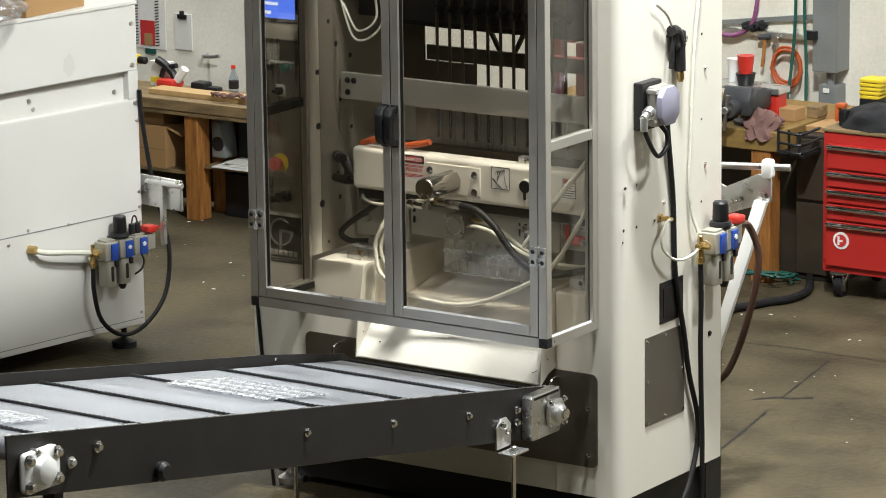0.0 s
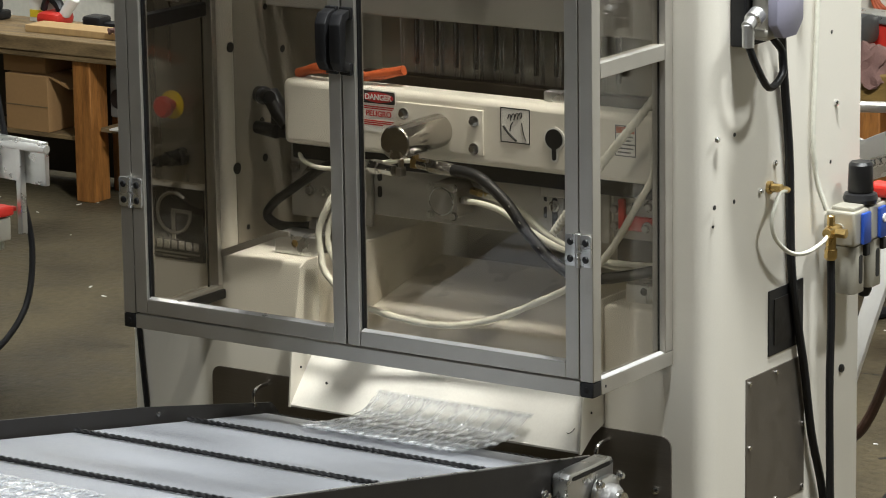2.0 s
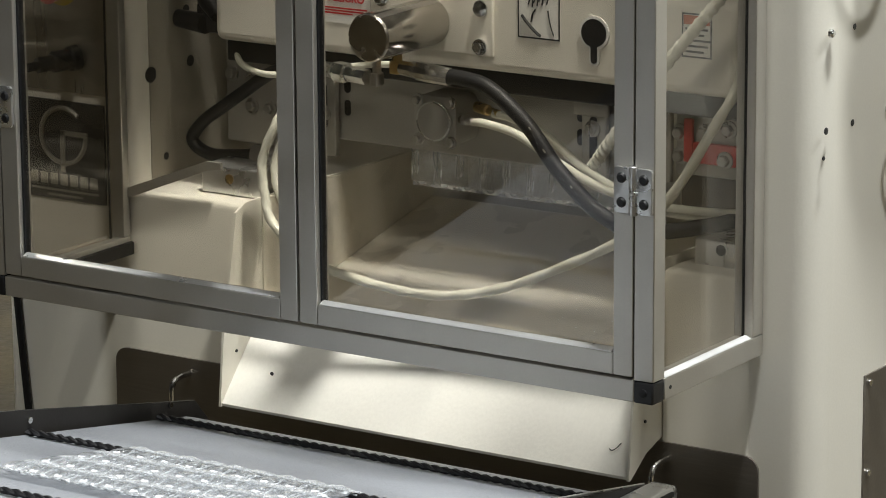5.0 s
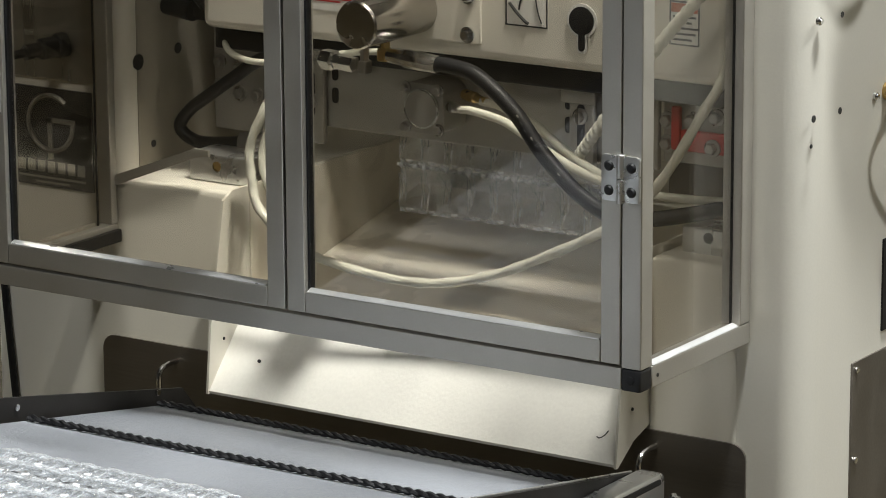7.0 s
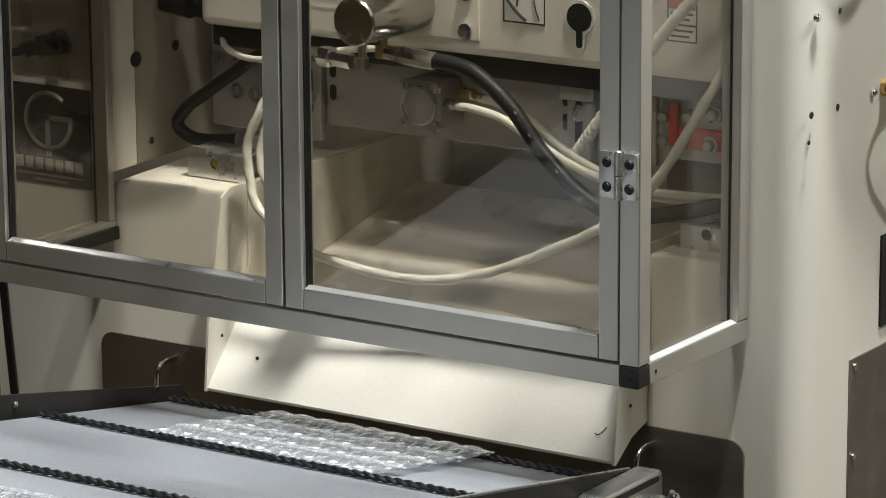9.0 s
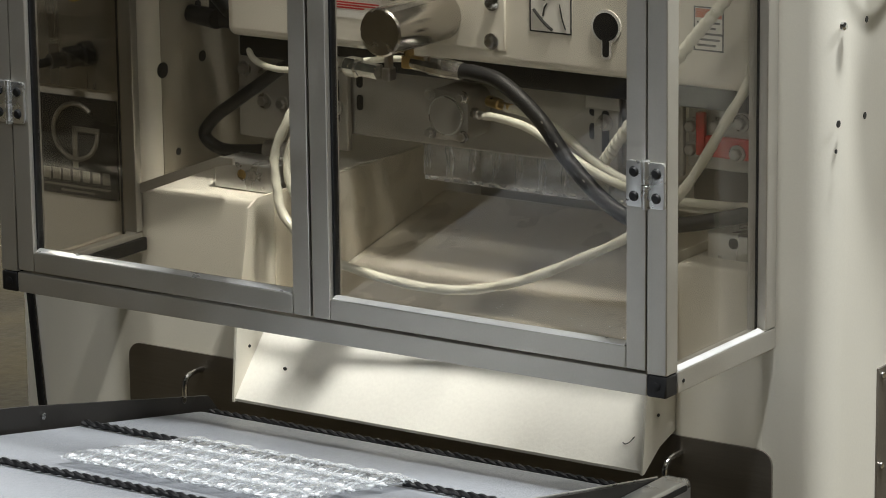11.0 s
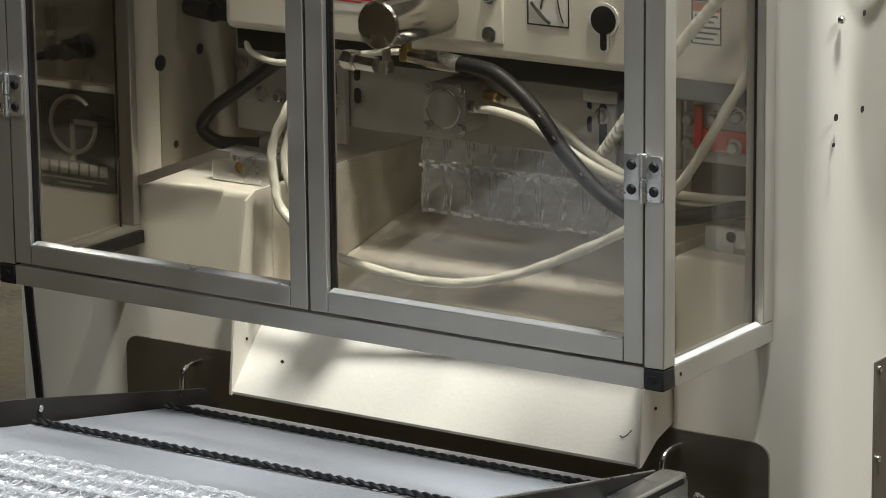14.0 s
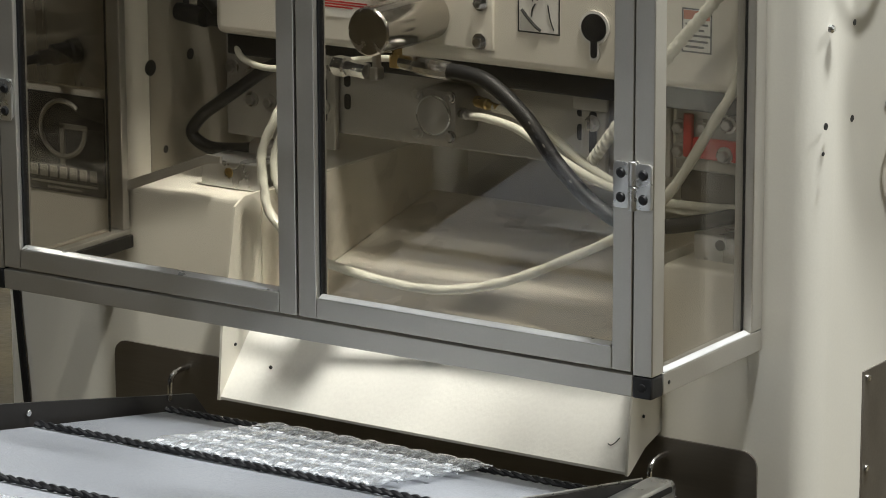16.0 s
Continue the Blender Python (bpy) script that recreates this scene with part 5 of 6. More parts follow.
prism(bm, [(0.416, 1.37), (0.468, 1.37), (0.496, 1.398), (0.496, 1.462), (0.468, 1.49), (0.416, 1.49), (0.388, 1.462), (0.388, 1.398)], "x", WX + 0.0765, WX + 0.098, 0.003)
part("motor_cap", bm, LILAC, motor)
bm = B()
ring(bm, [(0.018, 0), (0.018, 0.5), (0.013, 0.55), (0.013, 1)], (WX + 0.058, 0.383, 1.42), (WX + 0.058, 0.34, 1.40), 12)
rod(bm, (WX + 0.058, 0.345, 1.405), (WX + 0.058, 0.345, 1.36), 0.012, 12)
part("cable_gland", bm, BRIGHT, motor)
bm = B()
hose(bm, [(WX + 0.058, 0.345, 1.365), (WX + 0.068, 0.37, 1.31), (WX + 0.065, 0.42, 1.27), (WX + 0.065, 0.47, 1.29), (WX + 0.06, 0.48, 1.33), (WX + 0.05, 0.46, 1.36)], 0.0075)
part("motor_cable", bm, RUBBER, motor)
bm = B()
hose(bm, [(WX + 0.03, 0.53, 1.40), (WX + 0.015, 0.565, 1.30), (WX + 0.012, 0.60, 1.1), (WX + 0.012, 0.615, 0.852), (WX + 0.014, 0.665, 0.65), (WX + 0.014, 0.70, 0.50), (WX + 0.014, 0.76, 0.311), (WX + 0.02, 0.70, 0.15), (WX + 0.03, 0.55, 0.012), (WX + 0.05, 0.4, 0.012)], 0.009)
part("power_cable", bm, RUBBER, machine, "black power cable running down the side wall")
# air gun on its hook
bm = B()
hose(bm, [(WX + 0.02, 0.484, 1.735), (WX + 0.02, 0.54, 1.70), (WX + 0.02, 0.575, 1.66), (WX + 0.02, 0.59, 1.63)], 0.004)
gun = part("air_gun", bm, STEEL, machine, "black air blow gun with a bent steel nozzle")
bm = B()
hose(bm, [(WX + 0.02, 0.575, 1.64), (WX + 0.02, 0.605, 1.635), (WX + 0.02, 0.625, 1.60), (WX + 0.02, 0.63, 1.55), (WX + 0.02, 0.632, 1.505)], 0.018, 10)
hose(bm, [(WX + 0.022, 0.59, 1.62), (WX + 0.022, 0.578, 1.58), (WX + 0.022, 0.57, 1.52)], 0.008, 8)
box(bm, WX + 0.008, WX + 0.032, 0.585, 0.655, 1.575, 1.635, 0.01)
part("gun_body", bm, BLACK, gun)
bm = B()
hose(bm, [(WX, 0.625, 1.61), (WX + 0.04, 0.625, 1.60), (WX + 0.05, 0.62, 1.62)], 0.004)
part("hook", bm, CHROME, gun)
bm = B()
ring(bm, [(0.010, 0), (0.012, 0.3), (0.012, 0.7), (0.008, 1)], (WX + 0.02, 0.632, 1.505), (WX + 0.02, 0.634, 1.47), 10)
part("hose_end", bm, BRASS, gun)
bm = B()
hose(bm, [(WX + 0.012, 0.775, 1.78), (WX + 0.010, 0.745, 1.62), (WX + 0.010, 0.728, 1.48), (WX + 0.010, 0.712, 1.25), (WX + 0.010, 0.705, 1.12), (WX + 0.014, 0.715, 1.03), (WX + 0.030, 0.728, 0.965)], 0.0055, 10)
part("air_tube", bm, HOSEWHITE, machine, "milky air tube running down the side wall")
bm = B()
ring(bm, [(0.013, 0), (0.013, 0.25), (0.009, 0.3), (0.009, 1)], (WX, 0.536, 1.045), (WX + 0.03, 0.536, 1.045), 10)
ring(bm, [(0.007, 0), (0.007, 1)], (WX + 0.022, 0.536, 1.045), (WX + 0.022, 0.575, 1.034), 10)
part("elbow_fitting", bm, BRASS, machine)
bm = B()
hose(bm, [(WX + 0.022, 0.575, 1.034), (WX + 0.03, 0.530, 1.036), (WX + 0.032, 0.503, 1.012), (WX + 0.03, 0.496, 0.982), (WX + 0.03, 0.514, 0.945), (WX + 0.035, 0.564, 0.909), (WX + 0.042, 0.618, 0.899), (WX + 0.05, 0.672, 0.910), (WX + 0.05, 0.70, 0.922)], 0.0046, 10)
part("air_tube", bm, HOSEWHITE, machine, "thin milky tube in a small loop")


def air_unit(parent, m, modules, knob_x):
    """Filter, regulator and lubricator: die-cast bodies, blue side caps, guarded bowls, a black knob. Local x: along the wall; y: out from it."""
    bm = B()
    rod(bm, (-0.02, 0.05, 0.0), (0.075 * modules + 0.01, 0.05, 0.0), 0.012, 12)
    box(bm, 0.03, 0.12, 0.0, 0.02, -0.02, 0.02, 0.002)
    u = part("air_service_unit", bm, DIECAST, parent, "die-cast air filter regulator with blue caps and black knob")
    u.matrix_basis = m
    for k in range(modules):
        x = 0.075 * k
        bm = B()
        box(bm, x, x + 0.068, 0.018, 0.085, -0.036, 0.036, 0.005)
        box(bm, x + 0.010, x + 0.058, 0.026, 0.078, 0.034, 0.044, 0.003)
        part("valve_body", bm, DIECAST, u)
        bm = B()
        prism(bm, rounded(x + 0.026, x + 0.062, -0.035, 0.030, 0.004), "y", 0.0855, 0.0925, 0.0015)
        part("blue_cap", bm, BLUE, u)
        if k:
            bm = B()
            ring(bm, [(0.009, 0), (0.008, 1)], (x + 0.044, 0.0925, 0.006), (x + 0.044, 0.096, 0.006), 14)
            part("dial", bm, PAPER, u)
        if k == 2:
            for kx in (0.018, 0.048):
                bm = B()
                ring(bm, [(0.013, 0), (0.014, 0.2), (0.012, 0.9), (0.009, 1)], (x + kx, 0.05, 0.044), (x + kx, 0.05, 0.084), 14)
                part("plug", bm, BLACK, u)
            bm = B()
            hose(bm, [(x + 0.018, 0.05, 0.082), (x + 0.026, 0.05, 0.108), (x + 0.040, 0.05, 0.108), (x + 0.048, 0.05, 0.082)], 0.0035, 8, 5)
            part("signal_lead", bm, RUBBER, u)
            bm = B()
            hose(bm, [(x + 0.06, 0.05, -0.036), (x + 0.072, 0.055, -0.07), (x + 0.055, 0.06, -0.10), (x + 0.02, 0.06, -0.115)], 0.004, 8, 5)
            part("signal_lead", bm, RUBBER, u)
            continue
        bm = B()
        prism(bm, rounded(x + 0.006, x + 0.062, 0.024, 0.082, 0.016), "z", -0.138, -0.037, 0.003)
        part("bowl_guard", bm, DIECAST, u)
        bm = B()
        prism(bm, rounded(x + 0.028, x + 0.042, -0.118, -0.058, 0.006), "y", 0.0815, 0.0832)
        part("sight_glass", bm, BLACK, u)
        bm = B()
        box(bm, x + 0.045, x + 0.062, 0.078, 0.091, -0.062, -0.038, 0.003)
        part("release_tab", bm, BLACK, u)
        if k:
            bm = B()
            ring(bm, [(0.015, 0), (0.016, 0.5), (0.010, 1)], (x + 0.034, 0.053, -0.137), (x + 0.034, 0.053, -0.162), 12)
            part("drain", bm, BLACK, u)
    bm = B()
    ring(bm, [(0.034, 0), (0.037, 0.1), (0.034, 0.22), (0.0255, 0.25), (0.027, 0.3), (0.0255, 0.93), (0.021, 1)], (knob_x, 0.052, 0.040), (knob_x, 0.052, 0.125), 20)
    part("knob", bm, BLACK, u)
    e = 0.075 * modules
    bm = B()
    box(bm, e + 0.002, e + 0.045, 0.03, 0.075, -0.03, 0.035, 0.006)
    ring(bm, [(0.010, 0), (0.012, 0.4), (0.010, 1)], (e + 0.024, 0.05, -0.029), (e + 0.024, 0.05, -0.055), 10)
    part("shutoff_valve", bm, DIECAST, u)
    bm = B()
    box(bm, e - 0.002, e + 0.05, 0.032, 0.085, 0.038, 0.066, 0.008)
    box(bm, e + 0.045, e + 0.075, 0.048, 0.066, 0.044, 0.058, 0.004)
    part("valve_handle", bm, REDPLASTIC, u)
    bm = B()
    ring(bm, [(0.012, 0), (0.016, 0.3), (0.016, 0.6), (0.010, 1)], (-0.004, 0.05, 0), (-0.055, 0.05, 0), 10)
    ring(bm, [(0.011, 0), (0.011, 0.6), (0.014, 0.62), (0.014, 0.9), (0.010, 1)], (-0.035, 0.05, 0.0), (-0.035, 0.05, -0.058), 8)
    rod(bm, (-0.035, 0.05, 0.0), (-0.035, 0.085, 0.0), 0.010, 6)
    rod(bm, (-0.035, 0.05, 0.0), (-0.035, 0.05, 0.035), 0.008, 6)
    part("brass_tee", bm, BRASS, u)
    return u


air_unit(machine, Matrix.Translation((WX, 0.745, 0.925)) @ Matrix.Rotation(radians(90), 4, "Z") @ Matrix.Scale(-1, 4, (0, 1, 0)), 2, 0.09)
bm = B()
hose(bm, [(WX + 0.05, 0.71, 0.885), (WX + 0.05, 0.715, 0.75), (WX + 0.045, 0.72, 0.60), (WX + 0.04, 0.735, 0.40), (WX + 0.035, 0.75, 0.25), (WX + 0.03, 0.755, 0.012)], 0.0085)
part("air_hose", bm, RUBBER, machine, "black air hose")
# rear arm: shaft, plate and strut
bm = B()
rod(bm, (-0.05, 1.02, 1.12), (0.235, 1.12, 1.12), 0.012, 14)
arm = part("rear_arm", bm, STEEL, machine, "aluminium swing arm with a shaft and a strut")
bm = B()
prism(bm, [(-0.10, 0.90), (-0.10, 1.07), (0.0, 1.035), (0.12, 1.09), (0.17, 1.085), (0.17, 1.0), (0.05, 0.96)], "y", 1.105, 1.117, 0.002)
part("arm_plate", bm, BRIGHT, arm)
bm = B()
prism(bm, rounded(0.150, 0.190, 1.085, 1.148, 0.010), "y", 1.075, 1.10, 0.003)
part("collar", bm, WHITEPLASTIC, arm)
bm = B()
prism(bm, [(0.118, 1.005), (0.165, 1.005), (-0.052, 0.36), (-0.09, 0.36)], "y", 1.085, 1.104, 0.002)
part("strut", bm, WHITEPLASTIC, arm)
bm = B()
box(bm, -0.115, -0.045, 1.07, 1.11, 0.30, 0.40, 0.004)
box(bm, -0.11, -0.06, YB, 1.07, 0.32, 0.38, 0.003)
box(bm, -0.11, -0.05, YB, 1.06, 1.06, 1.18, 0.003)
part("pivot_bracket", bm, BRIGHT, arm)
for bx, bz in ((-0.05, 0.985), (-0.03, 1.01), (0.03, 0.99), (0.045, 0.995), (0.06, 1.0), (0.15, 1.02), (-0.07, 0.335)):
    bolt_on(arm, (bx, 1.104 if bz > 0.5 else 1.069, bz), (0, -1, 0), 0.008, 0.014, CHROME)
bm = B()
hose(bm, [(WX + 0.05, 0.95, 0.95), (0.13, 1.03, 0.93), (0.15, 1.06, 0.84), (0.14, 1.06, 0.72), (0.09, 1.07, 0.55), (0.03, 1.08, 0.42), (-0.03, 1.09, 0.36)], 0.012)
part("brown_hose", bm, material("brown_rubber", (0.06, 0.025, 0.015), 0.45, 0, 20, 0.1, 0.03), machine, "dark brown rubber hose")
# hose over the floor behind the machine
bm = B()
hose(bm, [(-0.25, 0.99, 0.30), (-0.32, 1.3, 0.06), (-0.62, 2.1, 0.018), (-0.997, 2.8, 0.018), (-1.12, 3.06, 0.018), (-1.20, 3.26, 0.018), (-1.178, 3.344, 0.018), (-1.138, 3.459, 0.018), (-1.088, 3.558, 0.018), (-1.105, 3.733, 0.018), (-1.24, 4.0, 0.018)], 0.017)
solid("floor_hose", bm, RUBBER, "black hose lying over the concrete floor", "hose")

# ---- the neighbouring machine ----
near = thing("neighbour_machine", "white sheet-metal machine cabinet on levelling feet", "machine")
bm = B()
MX, MY0, MY1 = -2.9, -0.5, 1.63
box(bm, MX - 0.9, MX, MY0, MY1, 0.09, 0.985, 0.006)
part("lower_body", bm, WHITE, near)
bm = B()
box(bm, MX - 0.9, MX, MY0, MY1, 1.095, 1.36, 0.006)
part("upper_body", bm, WHITE, near)
bm = B()
box(bm, MX - 0.9, MX - 0.03, MY0 + 0.001, MY1 - 0.001, 0.984, 1.096)
box(bm, MX - 0.05, MX, MY1 - 0.05, MY1, 0.984, 1.096, 0.003)
part("recess", bm, WHITE, near)
bm = B()
box(bm, MX - 0.895, MX + 0.004, MY0 + 0.004, MY1 + 0.004, 1.352, 1.366, 0.002)
part("lid_edge", bm, WHITE, near)
for sy, sz, mx in ((1.53, 1.02, -0.03), (1.10, 1.045, -0.03), (1.12, 1.01, -0.03), (0.95, 1.03, -0.03), (1.60, 1.28, 0), (1.60, 1.12, 0), (1.61, 0.97, 0), (1.615, 0.90, 0), (1.615, 0.62, 0), (1.615, 0.56, 0), (1.615, 0.50, 0), (1.25, 0.55, 0), (0.95, 0.52, 0), (1.45, 0.47, 0), (1.61, 0.14, 0), (0.83, 0.14, 0), (1.05, 0.56, 0)):
    bm = B()
    rod(bm, (MX + mx, sy, sz), (MX + mx + 0.006, sy, sz), 0.009 if sz > 0.96 else 0.006, 10)
    part("screw", bm, STEEL, near)
bm = B()
box(bm, MX - 0.001, MX + 0.0012, MY0 + 0.01, MY1 - 0.03, 0.545, 0.549)
box(bm, MX - 0.001, MX + 0.0012, MY0 + 0.01, MY1 - 0.01, 0.115, 0.118)
part("panel_joint", bm, GREYPLASTIC, near)
for fx in (MX - 0.82, MX - 0.06):
    for fy in (MY0 + 0.08, MY1 - 0.06):
        bm = B()
        ring(bm, [(0.05, 0), (0.05, 0.25), (0.012, 0.4), (0.012, 1)], (fx, fy, 0), (fx, fy, 0.092), 18)
        part("levelling_foot", bm, BLACK, near)
air_unit(near, Matrix.Translation((MX, 1.36, 0.43)) @ Matrix.Rotation(radians(90), 4, "Z") @ Matrix.Scale(-1, 4, (0, 1, 0)), 3, 0.105)
bm = B()
hose(bm, [(MX + 0.01, 1.06, 0.485), (MX + 0.04, 1.10, 0.47), (MX + 0.05, 1.20, 0.455), (MX + 0.05, 1.31, 0.435)], 0.010)
part("air_tube", bm, HOSEWHITE, near)
bm = B()
ring(bm, [(0.016, 0), (0.016, 1)], (MX, 1.05, 0.487), (MX + 0.03, 1.06, 0.485), 12)
part("elbow", bm, BRASS, near)
bm = B()
hose(bm, [(MX + 0.05, 1.325, 0.385), (MX + 0.05, 1.325, 0.28), (MX + 0.05, 1.36, 0.16), (MX + 0.05, 1.46, 0.085), (MX + 0.05, 1.58, 0.10), (MX + 0.05, 1.69, 0.20), (MX + 0.04, 1.73, 0.35), (MX + 0.03, 1.71, 0.50), (MX + 0.02, 1.67, 0.66), (MX + 0.01, 1.635, 0.90), (MX + 0.01, 1.625, 1.02)], 0.009)
part("air_hose", bm, RUBBER, near, "black air hose hanging in a loop")
bm = B()
box(bm, MX - 0.06, MX + 0.20, MY1 + 0.02, MY1 + 0.035, 0.56, 0.68, 0.003)
box(bm, MX + 0.10, MX + 0.12, MY1 + 0.0, MY1 + 0.02, 0.42, 0.66, 0.003)
rod(bm, (MX + 0.02, MY1 + 0.01, 0.66), (MX + 0.22, MY1 + 0.01, 0.665), 0.012, 12)
box(bm, MX - 0.08, MX - 0.02, MY1, MY1 + 0.03, 0.56, 0.68)
part("rear_arm", bm, BRIGHT, near, "aluminium swing arm plate")
near.matrix_world = pose(MX, MY1, 0, 0, 0, -9) @ pose(-MX, -MY1, 0)
# cartons and a plastic bag on its top
bm = B()
box(bm, -3.45, -2.98, 1.08, 1.42, 1.366, 1.60, 0.004)
solid("cardboard_carton", bm, CARD, "brown cardboard carton on the white machine", "carton")
bm = B()
t = bmesh.new()
bmesh.ops.create_icosphere(t, subdivisions=4, radius=1)
for v in t.verts:
    k = 1 + 0.25 * noise.noise(v.co * 2.2) + 0.10 * noise.noise(v.co * 7)
    v.co = Vector((v.co.x * 0.22 * k, v.co.y * 0.16 * k, max(-0.05, v.co.z * 0.06 * k)))
merge(bm, t, Matrix.Translation((-3.10, 0.90, 1.4165)))
solid("plastic_bag", bm, FILM, "crumpled clear plastic bag of parts", "bag")

# ---- left workbench against the wall ----
bench = thing("workbench", "long worn wooden workbench on thick posts", "workbench", "workbenches")
bm = B()
box(bm, -5.6, -2.0, 3.55, 3.88, 0.50, 0.55, 0.004)
part("benchtop", bm, WOOD, bench)
bm = B()
box(bm, -5.6, -2.0, 3.555, 3.565, 0.48, 0.499, 0.003)
part("apron", bm, WOOD, bench)
for lx in (-5.5, -4.21, -2.9):
    for ly in (3.57, 3.77):
        bm = B()
        box(bm, lx, lx + 0.075, ly, ly + 0.09, 0.0, 0.4995, 0.004)
        part("post", bm, LEGWOOD, bench)
bm = B()
box(bm, -4.12, -2.91, 3.60, 3.765, 0.24, 0.255, 0.002)
box(bm, -5.39, -4.22, 3.60, 3.765, 0.20, 0.215, 0.002)
part("shelf", bm, WOOD, bench)
# added dark board: shade under the bench, hides the lit wall behind
bm = B()
box(bm, -5.6, -2.0, 3.861, 3.875, 0.02, 0.499, 0.002)
part("shade_board", bm, BRONZE, bench, "dark board standing for the shade under the bench")
bm = B()
box(bm, -4.53, -4.345, 3.60, 3.76, 0.2155, 0.408, 0.003)
cart1 = solid("cardboard_box", bm, CARD, "brown cardboard box with a lifted flap under the bench", "carton")
bm = B()
prism(bm, [(-4.345, 0.408), (-4.255, 0.372), (-4.255, 0.368), (-4.345, 0.402)], "y", 3.61, 3.72)
part("flap", bm, CARD, cart1)
bm = B()
box(bm, -4.53, -4.345, 3.5985, 3.5998, 0.300, 0.304)
part("tape_seam", bm, WOOD, cart1)
bm = B()
box(bm, -4.56, -4.375, 3.63, 3.78, 0.4085, 0.478, 0.003)
solid("cardboard_box", bm, CARD, "flat brown cardboard box lying on another box", "carton")
bm = B()
hose(bm, [(-4.07, 3.60, 0.585), (-4.03, 3.59, 0.590), (-3.99, 3.60, 0.584), (-3.93, 3.61, 0.590), (-3.88, 3.60, 0.583)], 0.009, 8, 6, 0.5)
solid("rag", bm, CLOTH, "small twisted dusty pink rag on the plank", "rag")
for k, (x0, x1, z) in enumerate(((-4.06, -3.62, 0.2555), (-3.98, -3.5, 0.264), (-4.02, -3.7, 0.272))):
    bm = B()
    box(bm, x0, x1, 3.57 + 0.02 * k, 3.74, z, z + 0.006, 0.001)
    solid("flat_sheet", bm, PAPER, "flat white board on the bench shelf", "board")
bm = B()
prism(bm, [(-4.125, 0.2805), (-4.05, 0.2805), (-4.075, 0.44), (-4.10, 0.45), (-4.125, 0.44)], "y", 3.66, 3.76, 0.006)
ht = solid("fan_heater", bm, GREYPLASTIC, "dull grey heater housing with a round black grille", "heater")
bm = B()
ring(bm, [(0.034, 0), (0.03, 1)], (-4.09, 3.6595, 0.345), (-4.09, 3.655, 0.345), 22)
part("grille", bm, BLACK, ht)
bm = B()
box(bm, -4.04, -2.95, 3.75, 3.86, 0.256, 0.45, 0.004)
solid("dark_crate", bm, BLACK, "dark crate pushed back on the bench shelf", "crate")
bm = B()
box(bm, -4.10, -2.95, 3.72, 3.86, 0.0, 0.2, 0.004)
solid("dark_crate", bm, BLACK, "dark crate on the floor under the bench", "crate")
# plank, grinder, bag, bottle and drill on the bench
bm = B()
box(bm, -4.45, -3.2, 3.62, 3.72, 0.5505, 0.575, 0.003)
solid("wooden_plank", bm, material("fresh_pine", (0.50, 0.33, 0.15), 0.6, 0, 6, 0.15, 0.1, 60, (8, 1, 1)), "pale pine plank lying on the bench", "plank")
g = thing("planer", "red and black hand planer on the bench", "power tool")
g.matrix_world = pose(-0.165, -0.075, 0)
bm = B()
box(bm, -4.33, -4.23, 3.80, 3.90, 0.5505, 0.60, 0.02)
part("housing", bm, REDPLASTIC, g)
bm = B()
hose(bm, [(-4.35, 3.85, 0.68), (-4.31, 3.85, 0.66), (-4.27, 3.85, 0.63), (-4.25, 3.85, 0.60)], 0.018, 8)
hose(bm, [(-4.33, 3.85, 0.60), (-4.31, 3.85, 0.64), (-4.24, 3.85, 0.66)], 0.012, 8)
part("handle", bm, BLACK, g)
bm = B()
rod(bm, (-4.24, 3.85, 0.59), (-4.19, 3.85, 0.65), 0.02, 12)
part("dust_port", bm, WHITEPLASTIC, g)
bm = B()
box(bm, -4.32, -4.24, 3.76, 3.83, 0.5505, 0.595, 0.012)
box(bm, -4.245, -4.18, 3.78, 3.83, 0.5505, 0.575, 0.010)
solid("tool_case", bm, BLACK, "small black tool case on the bench", "case")
bt = thing("bottle", "clear drinks bottle with a red cap and dark label", "bottle")
bt.matrix_world = pose(-4.075, 3.77, 0.5505) @ Matrix.Scale(0.70, 4) @ pose(3.92, -3.75, -0.5505)
bm = B()
ring(bm, [(0.028, 0), (0.032, 0.03), (0.03, 0.3), (0.032, 0.62), (0.013, 0.9), (0.013, 1)], (-3.92, 3.75, 0.5505), (-3.92, 3.75, 0.73), 18)
part("body", bm, clear("bottle_plastic", (0.75, 0.8, 0.85), 0.05, 1.4), bt)
bm = B()
ring(bm, [(0.015, 0), (0.015, 1)], (-3.92, 3.75, 0.73), (-3.92, 3.75, 0.752), 14)
part("cap", bm, REDPLASTIC, bt)
bm = B()
ring(bm, [(0.0335, 0), (0.0335, 1)], (-3.92, 3.75, 0.60), (-3.92, 3.75, 0.65), 18)
part("label", bm, BLACK, bt)
dr = thing("cordless_drill", "yellow and black cordless drill on the bench", "power tool")
dr.matrix_world = pose(-0.215, -0.10, 0)
bm = B()
box(bm, -4.53, -4.42, 3.86, 3.92, 0.64, 0.69, 0.015)
part("motor_housing", bm, YELLOW, dr)
bm = B()
box(bm, -4.52, -4.485, 3.87, 3.91, 0.58, 0.645, 0.01)
box(bm, -4.54, -4.46, 3.86, 3.92, 0.5505, 0.582, 0.008)
part("grip", bm, BLACK, dr)
bm = B()
rod(bm, (-4.42, 3.89, 0.665), (-4.38, 3.89, 0.665), 0.018, 12)
part("chuck", bm, BLACK, dr)
bm = B()
box(bm, -4.58, -4.47, 3.80, 3.84, 0.5505, 0.665, 0.002)
pb = solid("parts_bin", bm, PAPER, "white card bin with a yellow stripe", "bin")
bm = B()
